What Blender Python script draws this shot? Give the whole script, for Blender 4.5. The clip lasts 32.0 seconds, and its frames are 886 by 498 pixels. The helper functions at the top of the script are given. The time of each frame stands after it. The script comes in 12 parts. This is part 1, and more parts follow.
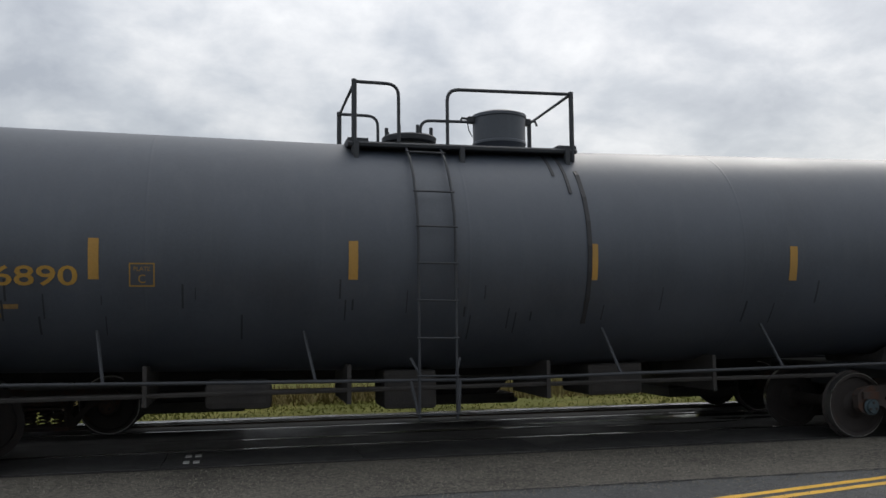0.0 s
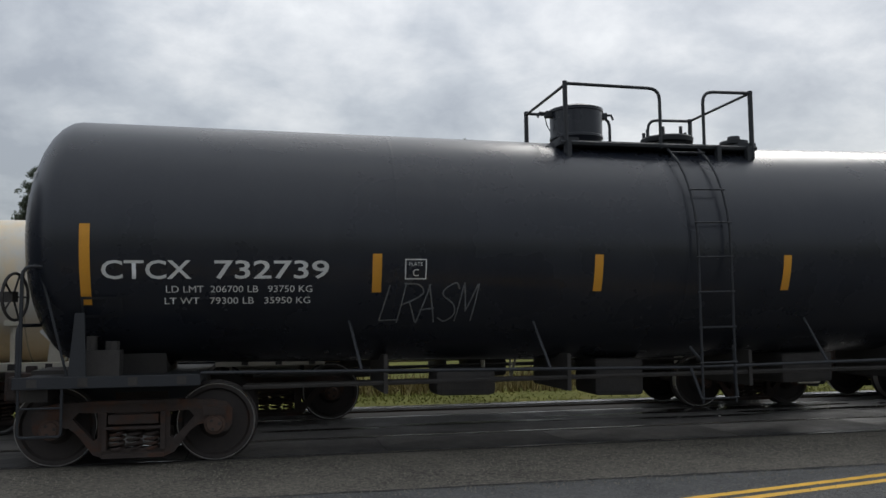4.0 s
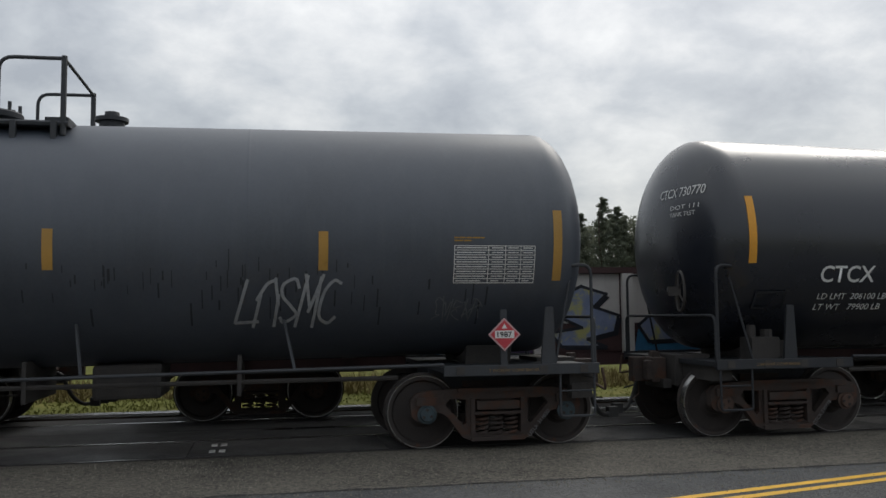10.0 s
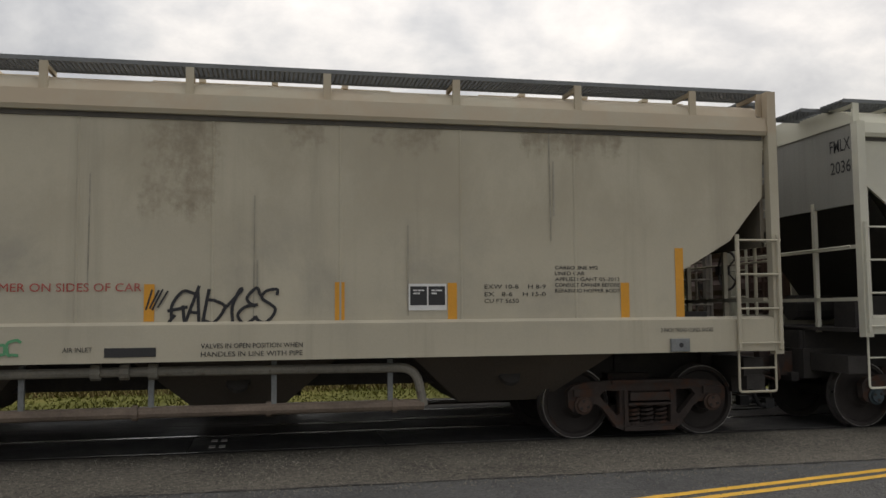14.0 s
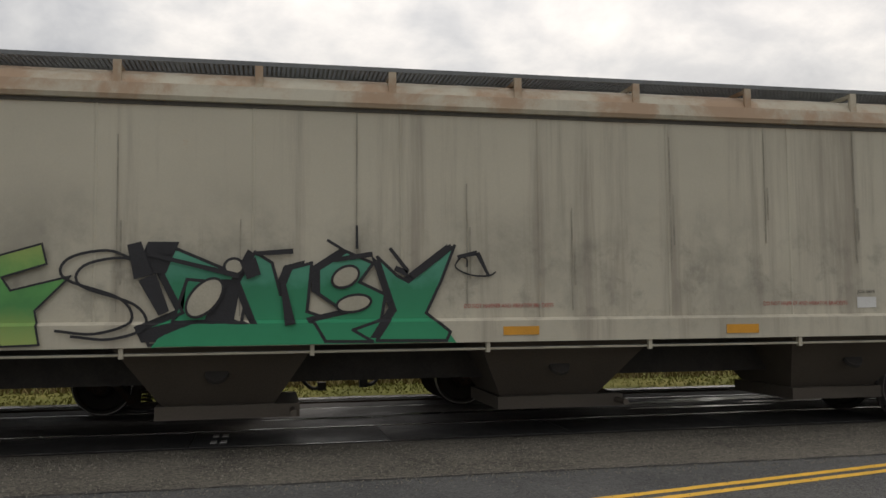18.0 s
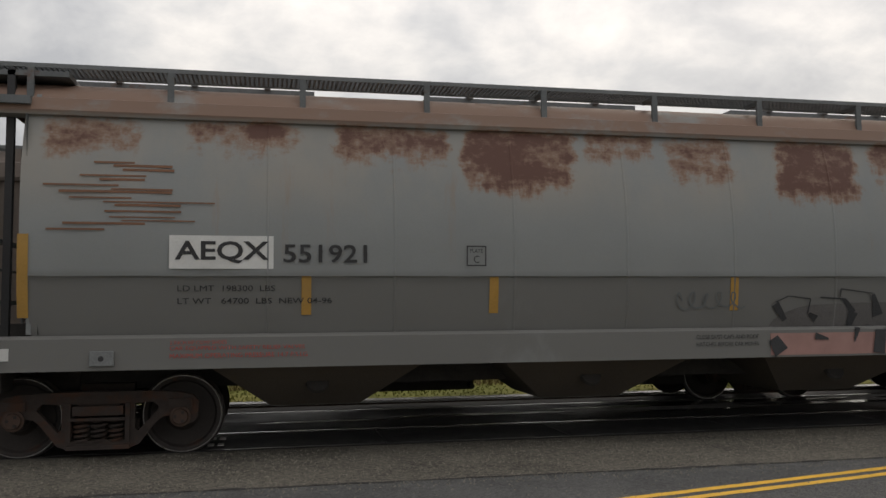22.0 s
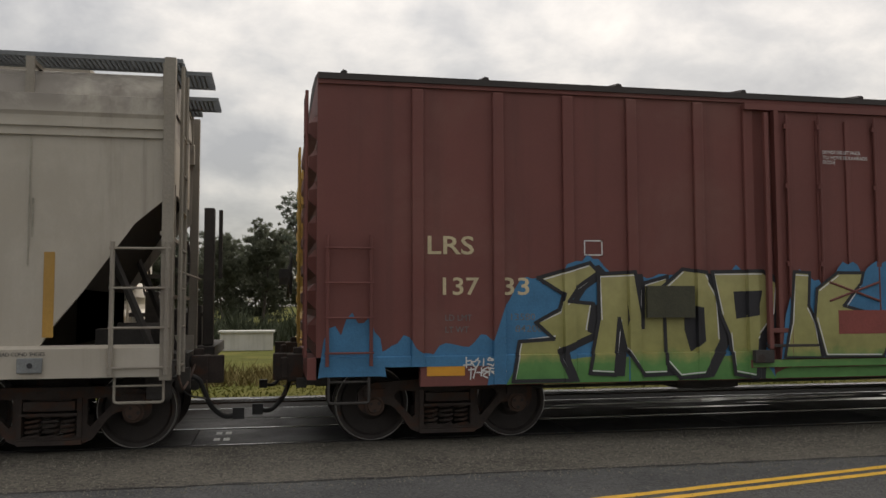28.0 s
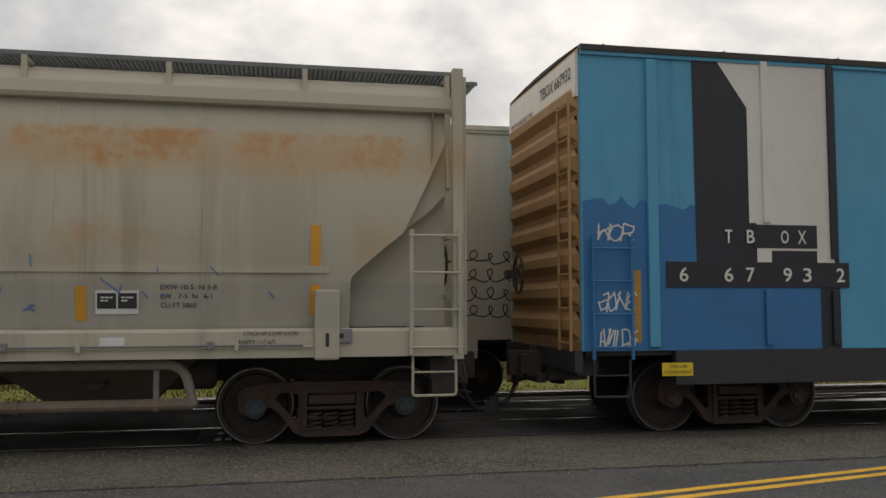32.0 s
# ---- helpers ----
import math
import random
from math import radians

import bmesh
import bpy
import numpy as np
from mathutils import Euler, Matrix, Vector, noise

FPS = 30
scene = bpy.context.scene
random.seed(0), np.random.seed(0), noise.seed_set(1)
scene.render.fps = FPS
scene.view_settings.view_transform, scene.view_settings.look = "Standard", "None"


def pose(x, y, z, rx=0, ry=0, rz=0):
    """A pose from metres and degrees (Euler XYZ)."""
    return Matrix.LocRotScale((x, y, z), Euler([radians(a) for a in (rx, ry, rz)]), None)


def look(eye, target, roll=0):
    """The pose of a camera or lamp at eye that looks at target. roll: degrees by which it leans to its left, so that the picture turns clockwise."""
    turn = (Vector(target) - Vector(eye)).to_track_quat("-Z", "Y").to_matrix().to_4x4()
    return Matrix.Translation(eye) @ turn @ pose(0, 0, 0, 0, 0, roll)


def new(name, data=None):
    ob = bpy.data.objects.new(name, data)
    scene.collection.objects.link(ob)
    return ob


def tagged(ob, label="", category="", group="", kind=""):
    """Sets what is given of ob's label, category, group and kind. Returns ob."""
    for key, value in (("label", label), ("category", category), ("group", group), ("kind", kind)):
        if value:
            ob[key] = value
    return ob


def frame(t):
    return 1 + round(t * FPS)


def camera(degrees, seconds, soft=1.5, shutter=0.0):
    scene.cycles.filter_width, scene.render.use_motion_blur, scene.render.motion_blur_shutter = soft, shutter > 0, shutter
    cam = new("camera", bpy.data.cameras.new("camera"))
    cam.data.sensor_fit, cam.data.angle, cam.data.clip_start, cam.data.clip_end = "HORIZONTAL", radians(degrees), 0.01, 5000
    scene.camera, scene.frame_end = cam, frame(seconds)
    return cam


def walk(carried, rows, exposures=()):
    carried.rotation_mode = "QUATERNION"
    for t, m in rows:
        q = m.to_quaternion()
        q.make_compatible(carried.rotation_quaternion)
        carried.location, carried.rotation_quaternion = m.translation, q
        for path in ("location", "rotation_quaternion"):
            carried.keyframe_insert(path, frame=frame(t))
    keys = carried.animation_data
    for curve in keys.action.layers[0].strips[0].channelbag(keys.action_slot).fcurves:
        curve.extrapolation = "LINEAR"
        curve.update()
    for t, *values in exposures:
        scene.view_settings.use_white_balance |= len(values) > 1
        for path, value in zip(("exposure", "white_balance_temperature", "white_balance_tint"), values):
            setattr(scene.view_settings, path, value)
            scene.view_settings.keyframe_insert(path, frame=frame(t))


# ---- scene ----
CLIP = 32.0
cam = camera(55.0, CLIP)
EYE = 1.66
HEADING, TILT = -12.5, 4.44
# seconds, small turn to the left and up in hundredths of a degree, from the mean heading and tilt
SWAY = [(0, -68, 61), (0.4, -80, 38), (0.8, -30, 23), (1, 8, 15), (1.4, 53, 6), (1.8, 76, 0), (2.6, 88, 0), (3, 91, 4), (3.5, 103, 11), (5.5, -38, 11), 
        (6, 0, 0), (6.5, 23, 0), (7, 42, 0), (7.5, 57, 0), (8, 57, 0), (8.5, 53, -4), (9, 72, -4), (9.5, 88, -4), (10, 88, 0), (10.5, 88, 4), (11, 91, 11), 
        (11.5, 88, 8), (12, 95, -4), (12.5, 95, -30), (13, 95, -38), (13.5, 88, -30), (14, 88, -27), (14.5, 84, -19), (15, 80, -15), (15.5, 80, -15), 
        (17.5, 95, -38), (18, 95, -57), (18.5, 91, -65), (19, 88, -65), (19.5, 80, -61), (20, 88, -61), (20.5, 84, -49), (21, 80, -46), (21.5, 80, -38), 
        (22, 80, -38), (22.5, 95, -34), (23, 107, -34), (23.5, 107, -34), (24, 107, -34), (24.5, 107, -30), (26.5, 133, -38), (27, 129, -53), 
        (27.5, 122, -65), (28, 118, -65), (28.5, 122, -65), (29, 129, -61), (29.5, 129, -57), (30, 129, -53), (30.5, 129, -61), (31, 129, -61), 
        (31.5, 129, -65), (32, 129, -65)]
ROLLS = [(0, 0.6), (3, 0.6), (6, 0.8), (9, 0.6), (13, 0.45), (19, 0.5), (20, 0.45), (23, 0.4), (26.5, 0.2), (28, 0.2), (32, 0.1)]

EXPOSURES = [(0.0, 0.1, 6500, 10), (6.0, -0.05, 6350, 9), (10.0, 0.05, 6550, 9), (13.0, 0.2, 7150, 12), (19.0, 0.22, 7250, 12), (25.0, 0.17, 7250, 12), (28.0, 0.14, 7300, 12), (29.0, 0.22, 7300, 12), (30.0, 0.27, 7350, 12), (31.0, 0.17, 7400, 12), (32.0, 0.2, 7400, 12)]

def lean(t):
    """The camera's lean at t seconds."""
    return float(np.interp(t, [a for a, b in ROLLS], [b for a, b in ROLLS]))


walk(cam, [(t, pose(0, 0, EYE, 90 + TILT + up / 100, lean(t), HEADING + left / 100)) for t, left, up in SWAY],
     exposures=EXPOSURES)

# ---- light ----
SUN_WAY = Vector((math.sin(radians(40)) * math.cos(radians(42)), math.cos(radians(40)) * math.cos(radians(42)), math.sin(radians(42))))
world = bpy.data.worlds.new("overcast_sky")
scene.world = world
world.use_nodes = True


def build_sky():
    """A thick, broken cloud cover over a dim clear sky."""
    nt = world.node_tree
    nd, ln = nt.nodes, nt.links
    for n in list(nd):
        nd.remove(n)
    out, bg = nd.new("ShaderNodeOutputWorld"), nd.new("ShaderNodeBackground")
    sky = nd.new("ShaderNodeTexSky")
    sky.sky_type, sky.sun_disc = "NISHITA", False
    sky.sun_elevation, sky.sun_rotation = radians(42), radians(40)
    tc, sep = nd.new("ShaderNodeTexCoord"), nd.new("ShaderNodeSeparateXYZ")
    ln.new(tc.outputs["Generated"], sep.inputs[0])
    # the cloud layer is a flat sheet overhead
    zz = math_node(nt, "ADD", math_node(nt, "MAXIMUM", sep.outputs[2], 0.0), 0.4)
    comb = nd.new("ShaderNodeCombineXYZ")
    ln.new(math_node(nt, "DIVIDE", sep.outputs[0], zz), comb.inputs[0])
    ln.new(math_node(nt, "DIVIDE", sep.outputs[1], zz), comb.inputs[1])
    big = noise_node(nt, comb.outputs[0], 1.3, 5.0, 0.55, 0.2)
    fine = noise_node(nt, comb.outputs[0], 5.0, 6.0, 0.6, 0.15)
    both = math_node(nt, "ADD", math_node(nt, "MULTIPLY", big, 0.58), math_node(nt, "MULTIPLY", fine, 0.42))
    # the cover is thinner and brighter towards the hidden sun
    dot = nd.new("ShaderNodeVectorMath")
    dot.operation = "DOT_PRODUCT"
    ln.new(tc.outputs["Generated"], dot.inputs[0])
    dot.inputs[1].default_value = SUN_WAY
    near_sun = nd.new("ShaderNodeMapRange")
    near_sun.interpolation_type = "SMOOTHSTEP"
    for k, v in ((1, 0.4), (2, 1.0), (3, -0.15), (4, 0.05)):
        near_sun.inputs[k].default_value = v
    ln.new(dot.outputs["Value"], near_sun.inputs[0])
    both = math_node(nt, "ADD", both, near_sun.outputs[0])
    ramp = nd.new("ShaderNodeValToRGB")
    cr = ramp.color_ramp
    cr.elements[0].position, cr.elements[0].color = 0.34, (0.37, 0.385, 0.41, 1)
    cr.elements[1].position, cr.elements[1].color = 0.64, (0.9, 0.89, 0.865, 1)
    e = cr.elements.new(0.44)
    e.color = (0.51, 0.525, 0.54, 1)
    e = cr.elements.new(0.53)
    e.color = (0.69, 0.69, 0.685, 1)
    ln.new(both, ramp.inputs[0])
    add = nd.new("ShaderNodeMix")
    add.data_type, add.blend_type = "RGBA", "ADD"
    add.inputs[0].default_value = 0.02
    ln.new(ramp.outputs[0], add.inputs[6])
    ln.new(sky.outputs[0], add.inputs[7])
    ln.new(add.outputs[2], bg.inputs[0])
    # an overcast sky is brightest overhead
    ln.new(math_node(nt, "ADD", math_node(nt, "MULTIPLY", math_node(nt, "MAXIMUM", sep.outputs[2], 0.0), 1.15), 0.66), bg.inputs[1])
    ln.new(bg.outputs[0], out.inputs[0])


def math_node(nt, op, a, b=None):
    n = nt.nodes.new("ShaderNodeMath")
    n.operation = op
    for i, v in ((0, a), (1, b)):
        if v is None:
            continue
        if isinstance(v, (int, float)):
            n.inputs[i].default_value = v
        else:
            nt.links.new(v, n.inputs[i])
    return n.outputs[0]


def noise_node(nt, vec, scale, detail=4.0, rough=0.55, distort=0.0):
    n = nt.nodes.new("ShaderNodeTexNoise")
    n.inputs["Scale"].default_value, n.inputs["Detail"].default_value = scale, detail
    n.inputs["Roughness"].default_value, n.inputs["Distortion"].default_value = rough, distort
    if vec is not None:
        nt.links.new(vec, n.inputs["Vector"])
    return n.outputs[0]


build_sky()
sun = new("sun", bpy.data.lights.new("sun", "SUN"))
sun.data.energy, sun.data.angle, sun.data.color = 0.9, radians(25), (1.0, 0.96, 0.9)
sun.matrix_world = look(SUN_WAY * 60, (0, 0, 0))


# ---- materials ----
MATS = {}


def mat(name, color, rough=0.6, metal=0.0, vary=0.15, scale=2.0, dirt=None, dirt_amount=0.0, streak=0.0, bump=0.02, fine=40.0, spec=0.5,
        patch=None, patch_from=0.55, patch_scale=1.5, random_each=0.0):
    """A painted or bare surface: grain and cloudy variation, run-down streaks of dirt, and patches of a second colour."""
    if name in MATS:
        return MATS[name]
    m = bpy.data.materials.new(name)
    MATS[name] = m
    m.use_nodes = True
    nt = m.node_tree
    nd, ln = nt.nodes, nt.links
    b = nd["Principled BSDF"]
    b.inputs["Metallic"].default_value = metal
    b.inputs["Specular IOR Level"].default_value = spec
    tc = nd.new("ShaderNodeTexCoord")
    vec = tc.outputs["Object"]
    n1, n2 = noise_node(nt, vec, scale, 5.0, 0.6), noise_node(nt, vec, fine, 3.0, 0.6)
    mixv = math_node(nt, "ADD", math_node(nt, "MULTIPLY", n1, 0.65), math_node(nt, "MULTIPLY", n2, 0.35))
    ramp = nd.new("ShaderNodeValToRGB")
    lo = [c * (1 - vary) for c in color]
    hi = [min(1.0, c * (1 + vary)) for c in color]
    ramp.color_ramp.elements[0].position, ramp.color_ramp.elements[0].color = 0.3, (*lo, 1)
    ramp.color_ramp.elements[1].position, ramp.color_ramp.elements[1].color = 0.7, (*hi, 1)
    ln.new(mixv, ramp.inputs[0])
    col = ramp.outputs[0]

    def blend(col, factor, other):
        mx = nd.new("ShaderNodeMix")
        mx.data_type = "RGBA"
        if isinstance(factor, (int, float)):
            mx.inputs[0].default_value = factor
        else:
            ln.new(factor, mx.inputs[0])
        ln.new(col, mx.inputs[6])
        mx.inputs[7].default_value = (*other, 1)
        return mx.outputs[2]

    def step(v, lo_, hi_):
        r = nd.new("ShaderNodeMapRange")
        r.inputs[1].default_value, r.inputs[2].default_value = lo_, hi_
        ln.new(v, r.inputs[0])
        return r.outputs[0]

    if patch:
        pn = noise_node(nt, vec, patch_scale, 8.0, 0.65, 0.4)
        col = blend(col, step(pn, patch_from, patch_from + 0.12), patch)
    if dirt and streak:
        mp = nd.new("ShaderNodeMapping")
        mp.inputs["Scale"].default_value = (3.0, 3.0, 0.18)
        ln.new(vec, mp.inputs[0])
        sn = noise_node(nt, mp.outputs[0], 1.6, 6.0, 0.7, 0.2)
        col = blend(col, math_node(nt, "MULTIPLY", step(sn, 0.48, 0.75), streak), dirt)
    if dirt and dirt_amount:
        dn = noise_node(nt, vec, scale * 0.5, 6.0, 0.65)
        col = blend(col, math_node(nt, "MULTIPLY", step(dn, 0.42, 0.75), dirt_amount), dirt)
    if random_each:
        oi = nd.new("ShaderNodeObjectInfo")
        hv = nd.new("ShaderNodeHueSaturation")
        ln.new(math_node(nt, "ADD", math_node(nt, "MULTIPLY", oi.outputs["Random"], random_each), 1 - random_each / 2), hv.inputs["Value"])
        ln.new(col, hv.inputs["Color"])
        col = hv.outputs[0]
    ln.new(col, b.inputs["Base Color"])
    rr = nd.new("ShaderNodeMapRange")
    rr.inputs[3].default_value, rr.inputs[4].default_value = max(0.02, rough - 0.12), min(1, rough + 0.12)
    ln.new(n1, rr.inputs[0])
    ln.new(rr.outputs[0], b.inputs["Roughness"])
    if bump:
        bp = nd.new("ShaderNodeBump")
        bp.inputs["Strength"].default_value, bp.inputs["Distance"].default_value = min(1.0, bump * 10), bump
        ln.new(n2, bp.inputs["Height"])
        ln.new(bp.outputs[0], b.inputs["Normal"])
    return m


def weathered(name, base, layers=(), rough=0.65, vary=0.08, scale=0.7, bump=0.004, spec=0.4, spots=None):
    """Old paint with stains and bands of their own shape. A layer: colour, (low z, high z), softness, (grain along,
    grain up), (from, to) of the noise, amount.
    spots: outer and inner colour, grain up, raggedness of the lower edge, and blotches (x0, x1, z0, z1, amount)."""
    m = bpy.data.materials.new(name)
    MATS[name] = m
    m.use_nodes = True
    nt = m.node_tree
    nd, ln = nt.nodes, nt.links
    b = nd["Principled BSDF"]
    b.inputs["Specular IOR Level"].default_value = spec
    vec = nd.new("ShaderNodeTexCoord").outputs["Object"]
    sep = nd.new("ShaderNodeSeparateXYZ")
    ln.new(vec, sep.inputs[0])
    n1, n2 = noise_node(nt, vec, scale, 5.0, 0.6), noise_node(nt, vec, 45.0, 3.0, 0.6)
    mixv = math_node(nt, "ADD", math_node(nt, "MULTIPLY", n1, 0.7), math_node(nt, "MULTIPLY", n2, 0.3))
    ramp = nd.new("ShaderNodeValToRGB")
    ramp.color_ramp.elements[0].position, ramp.color_ramp.elements[0].color = 0.3, (*[c * (1 - vary) for c in base], 1)
    ramp.color_ramp.elements[1].position, ramp.color_ramp.elements[1].color = 0.7, (*[min(1, c * (1 + vary)) for c in base], 1)
    ln.new(mixv, ramp.inputs[0])
    col = ramp.outputs[0]

    def smooth(v, lo, hi):
        r = nd.new("ShaderNodeMapRange")
        r.interpolation_type = "SMOOTHSTEP"
        r.inputs[1].default_value, r.inputs[2].default_value = lo, hi
        ln.new(v, r.inputs[0])
        return r.outputs[0]

    for i, (color, (za, zb), soft, (sx, sz), (ca, cb), amount) in enumerate(layers):
        mp = nd.new("ShaderNodeMapping")
        mp.inputs["Scale"].default_value, mp.inputs["Location"].default_value = (sx, sx, sz), (i * 7.3, i * 3.1, i * 1.7)
        ln.new(vec, mp.inputs[0])
        f = smooth(noise_node(nt, mp.outputs[0], 1.0, 8.0, 0.66, 0.25), ca, cb)
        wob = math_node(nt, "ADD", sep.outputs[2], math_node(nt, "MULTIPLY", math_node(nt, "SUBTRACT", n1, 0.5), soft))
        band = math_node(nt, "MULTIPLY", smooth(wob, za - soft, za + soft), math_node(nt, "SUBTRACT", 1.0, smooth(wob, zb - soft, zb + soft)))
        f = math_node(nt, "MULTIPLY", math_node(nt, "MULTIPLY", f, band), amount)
        mx = nd.new("ShaderNodeMix")
        mx.data_type = "RGBA"
        ln.new(f, mx.inputs[0])
        ln.new(col, mx.inputs[6])
        mx.inputs[7].default_value = (*color, 1)
        col = mx.outputs[2]
    if spots:
        outer, inner, ripple, drip, blotches = spots

        def grain(sx, sz, detail, shift):
            mp = nd.new("ShaderNodeMapping")
            mp.inputs["Scale"].default_value, mp.inputs["Location"].default_value = (sx, sx, sz), (shift, shift * 0.6, shift * 0.3)
            ln.new(vec, mp.inputs[0])
            return math_node(nt, "SUBTRACT", noise_node(nt, mp.outputs[0], 1.0, detail, 0.68), 0.5)

        xx = math_node(nt, "ADD", sep.outputs[0], math_node(nt, "MULTIPLY", grain(2.4, 2.4, 5.0, 3.0), 0.5))
        zz = math_node(nt, "ADD", sep.outputs[2], math_node(nt, "MULTIPLY", grain(7.0, 0.5, 5.0, 9.0), drip))
        field = None
        for x0, x1, z0, z1, a in blotches:
            q = min(0.13, (x1 - x0) * 0.3)
            f = math_node(nt, "MULTIPLY", smooth(xx, x0 - q, x0 + q), math_node(nt, "SUBTRACT", 1.0, smooth(xx, x1 - q, x1 + q)))
            g = math_node(nt, "MULTIPLY", smooth(zz, z0 - 0.24, z0 + 0.26), math_node(nt, "SUBTRACT", 1.0, smooth(sep.outputs[2], z1 - 0.1, z1 + 0.06)))
            f = math_node(nt, "MULTIPLY", math_node(nt, "MULTIPLY", f, g), a)
            field = f if field is None else math_node(nt, "MAXIMUM", field, f)
        v = math_node(nt, "ADD", field, math_node(nt, "ADD", math_node(nt, "MULTIPLY", grain(1.5, ripple, 9.0, 5.0), 2.0), math_node(nt, "MULTIPLY", grain(9.0, 9.0, 6.0, 2.0), 1.3)))
        inside = smooth(field, 0.02, 0.45)
        for color, lo, hi, amount in ((outer, 0.2, 0.75, 0.75), (inner, 0.55, 1.05, 0.9)):
            mx = nd.new("ShaderNodeMix")
            mx.data_type = "RGBA"
            ln.new(math_node(nt, "MULTIPLY", math_node(nt, "MULTIPLY", smooth(v, lo, hi), inside), amount), mx.inputs[0])
            ln.new(col, mx.inputs[6])
            mx.inputs[7].default_value = (*color, 1)
            col = mx.outputs[2]
    ln.new(col, b.inputs["Base Color"])
    rr = nd.new("ShaderNodeMapRange")
    rr.inputs[3].default_value, rr.inputs[4].default_value = rough - 0.12, min(1, rough + 0.12)
    ln.new(n1, rr.inputs[0])
    ln.new(rr.outputs[0], b.inputs["Roughness"])
    bp = nd.new("ShaderNodeBump")
    bp.inputs["Strength"].default_value, bp.inputs["Distance"].default_value = 0.05, bump
    ln.new(n2, bp.inputs["Height"])
    # shallow dents of the sheet
    bd = nd.new("ShaderNodeBump")
    bd.inputs["Strength"].default_value, bd.inputs["Distance"].default_value = 0.35, 0.03
    ln.new(noise_node(nt, vec, 1.7, 2.0, 0.5), bd.inputs["Height"])
    ln.new(bp.outputs[0], bd.inputs["Normal"])
    ln.new(bd.outputs[0], b.inputs["Normal"])
    return m


def graded(name, stops, rough=0.55, vary=0.1):
    """Spray paint that fades from colour to colour with height: stops of (z, colour)."""
    m = bpy.data.materials.new(name)
    m.use_nodes = True
    nt = m.node_tree
    nd, ln = nt.nodes, nt.links
    b = nd["Principled BSDF"]
    vec = nd.new("ShaderNodeTexCoord").outputs["Object"]
    sep = nd.new("ShaderNodeSeparateXYZ")
    ln.new(vec, sep.inputs[0])
    n1 = noise_node(nt, vec, 3.0, 5.0, 0.65)
    lo, hi = stops[0][0], stops[-1][0]
    mr = nd.new("ShaderNodeMapRange")
    mr.inputs[1].default_value, mr.inputs[2].default_value = lo, hi
    ln.new(math_node(nt, "ADD", sep.outputs[2], math_node(nt, "MULTIPLY", math_node(nt, "SUBTRACT", n1, 0.5), 0.35)), mr.inputs[0])
    ramp = nd.new("ShaderNodeValToRGB")
    while len(ramp.color_ramp.elements) < len(stops):
        ramp.color_ramp.elements.new(0.5)
    for e, (z, c) in zip(ramp.color_ramp.elements, stops):
        e.position, e.color = (z - lo) / (hi - lo), (*c, 1)
    ln.new(mr.outputs[0], ramp.inputs[0])
    hv = nd.new("ShaderNodeHueSaturation")
    ln.new(math_node(nt, "ADD", math_node(nt, "MULTIPLY", n1, vary * 4), 1 - vary * 2), hv.inputs["Value"])
    ln.new(ramp.outputs[0], hv.inputs["Color"])
    ln.new(hv.outputs[0], b.inputs["Base Color"])
    b.inputs["Roughness"].default_value = rough
    return m


# ---- mesh helpers ----
def part(name, bm, material, parent=None, label="", at=None, smooth=False):
    """Link a bmesh as one mesh object under a thing or a part."""
    me = bpy.data.meshes.new(name)
    bm.to_mesh(me)
    bm.free()
    return put(name, me, material, parent, label, at, smooth)


def put(name, me, material, parent=None, label="", at=None, smooth=False):
    ob = new(name, me)
    if material and not me.materials:
        for m in material if isinstance(material, (list, tuple)) else (material,):
            me.materials.append(m)
    if smooth:
        me.polygons.foreach_set("use_smooth", [True] * len(me.polygons))
        me.set_sharp_from_angle(angle=radians(35))
    if parent:
        ob.parent = parent
    if at:
        ob.matrix_basis = at if isinstance(at, Matrix) else Matrix.Translation(at)
    if label:
        ob["label"] = label
    return ob


def thing(name, label, category, group="", kind=""):
    return tagged(new(name), label, category, group, kind)


def box(bm, x0, x1, y0, y1, z0, z1, mi=0):
    v = [bm.verts.new((x, y, z)) for x in (x0, x1) for y in (y0, y1) for z in (z0, z1)]
    for f in ((0, 1, 3, 2), (4, 6, 7, 5), (0, 4, 5, 1), (2, 3, 7, 6), (0, 2, 6, 4), (1, 5, 7, 3)):
        bm.faces.new([v[i] for i in f]).material_index = mi
    return bm


def bx(*a):
    return box(bmesh.new(), *a)


def soft_box(x0, x1, y0, y1, z0, z1, r=0.01):
    bm = bx(x0, x1, y0, y1, z0, z1)
    bmesh.ops.recalc_face_normals(bm, faces=bm.faces)
    bmesh.ops.bevel(bm, geom=list(bm.edges), offset=r, segments=2, affect="EDGES", profile=0.6)
    return bm


def ring_pts(c, a, b, r, n):
    return [c + (a * math.cos(2 * math.pi * i / n) + b * math.sin(2 * math.pi * i / n)) * r for i in range(n)]


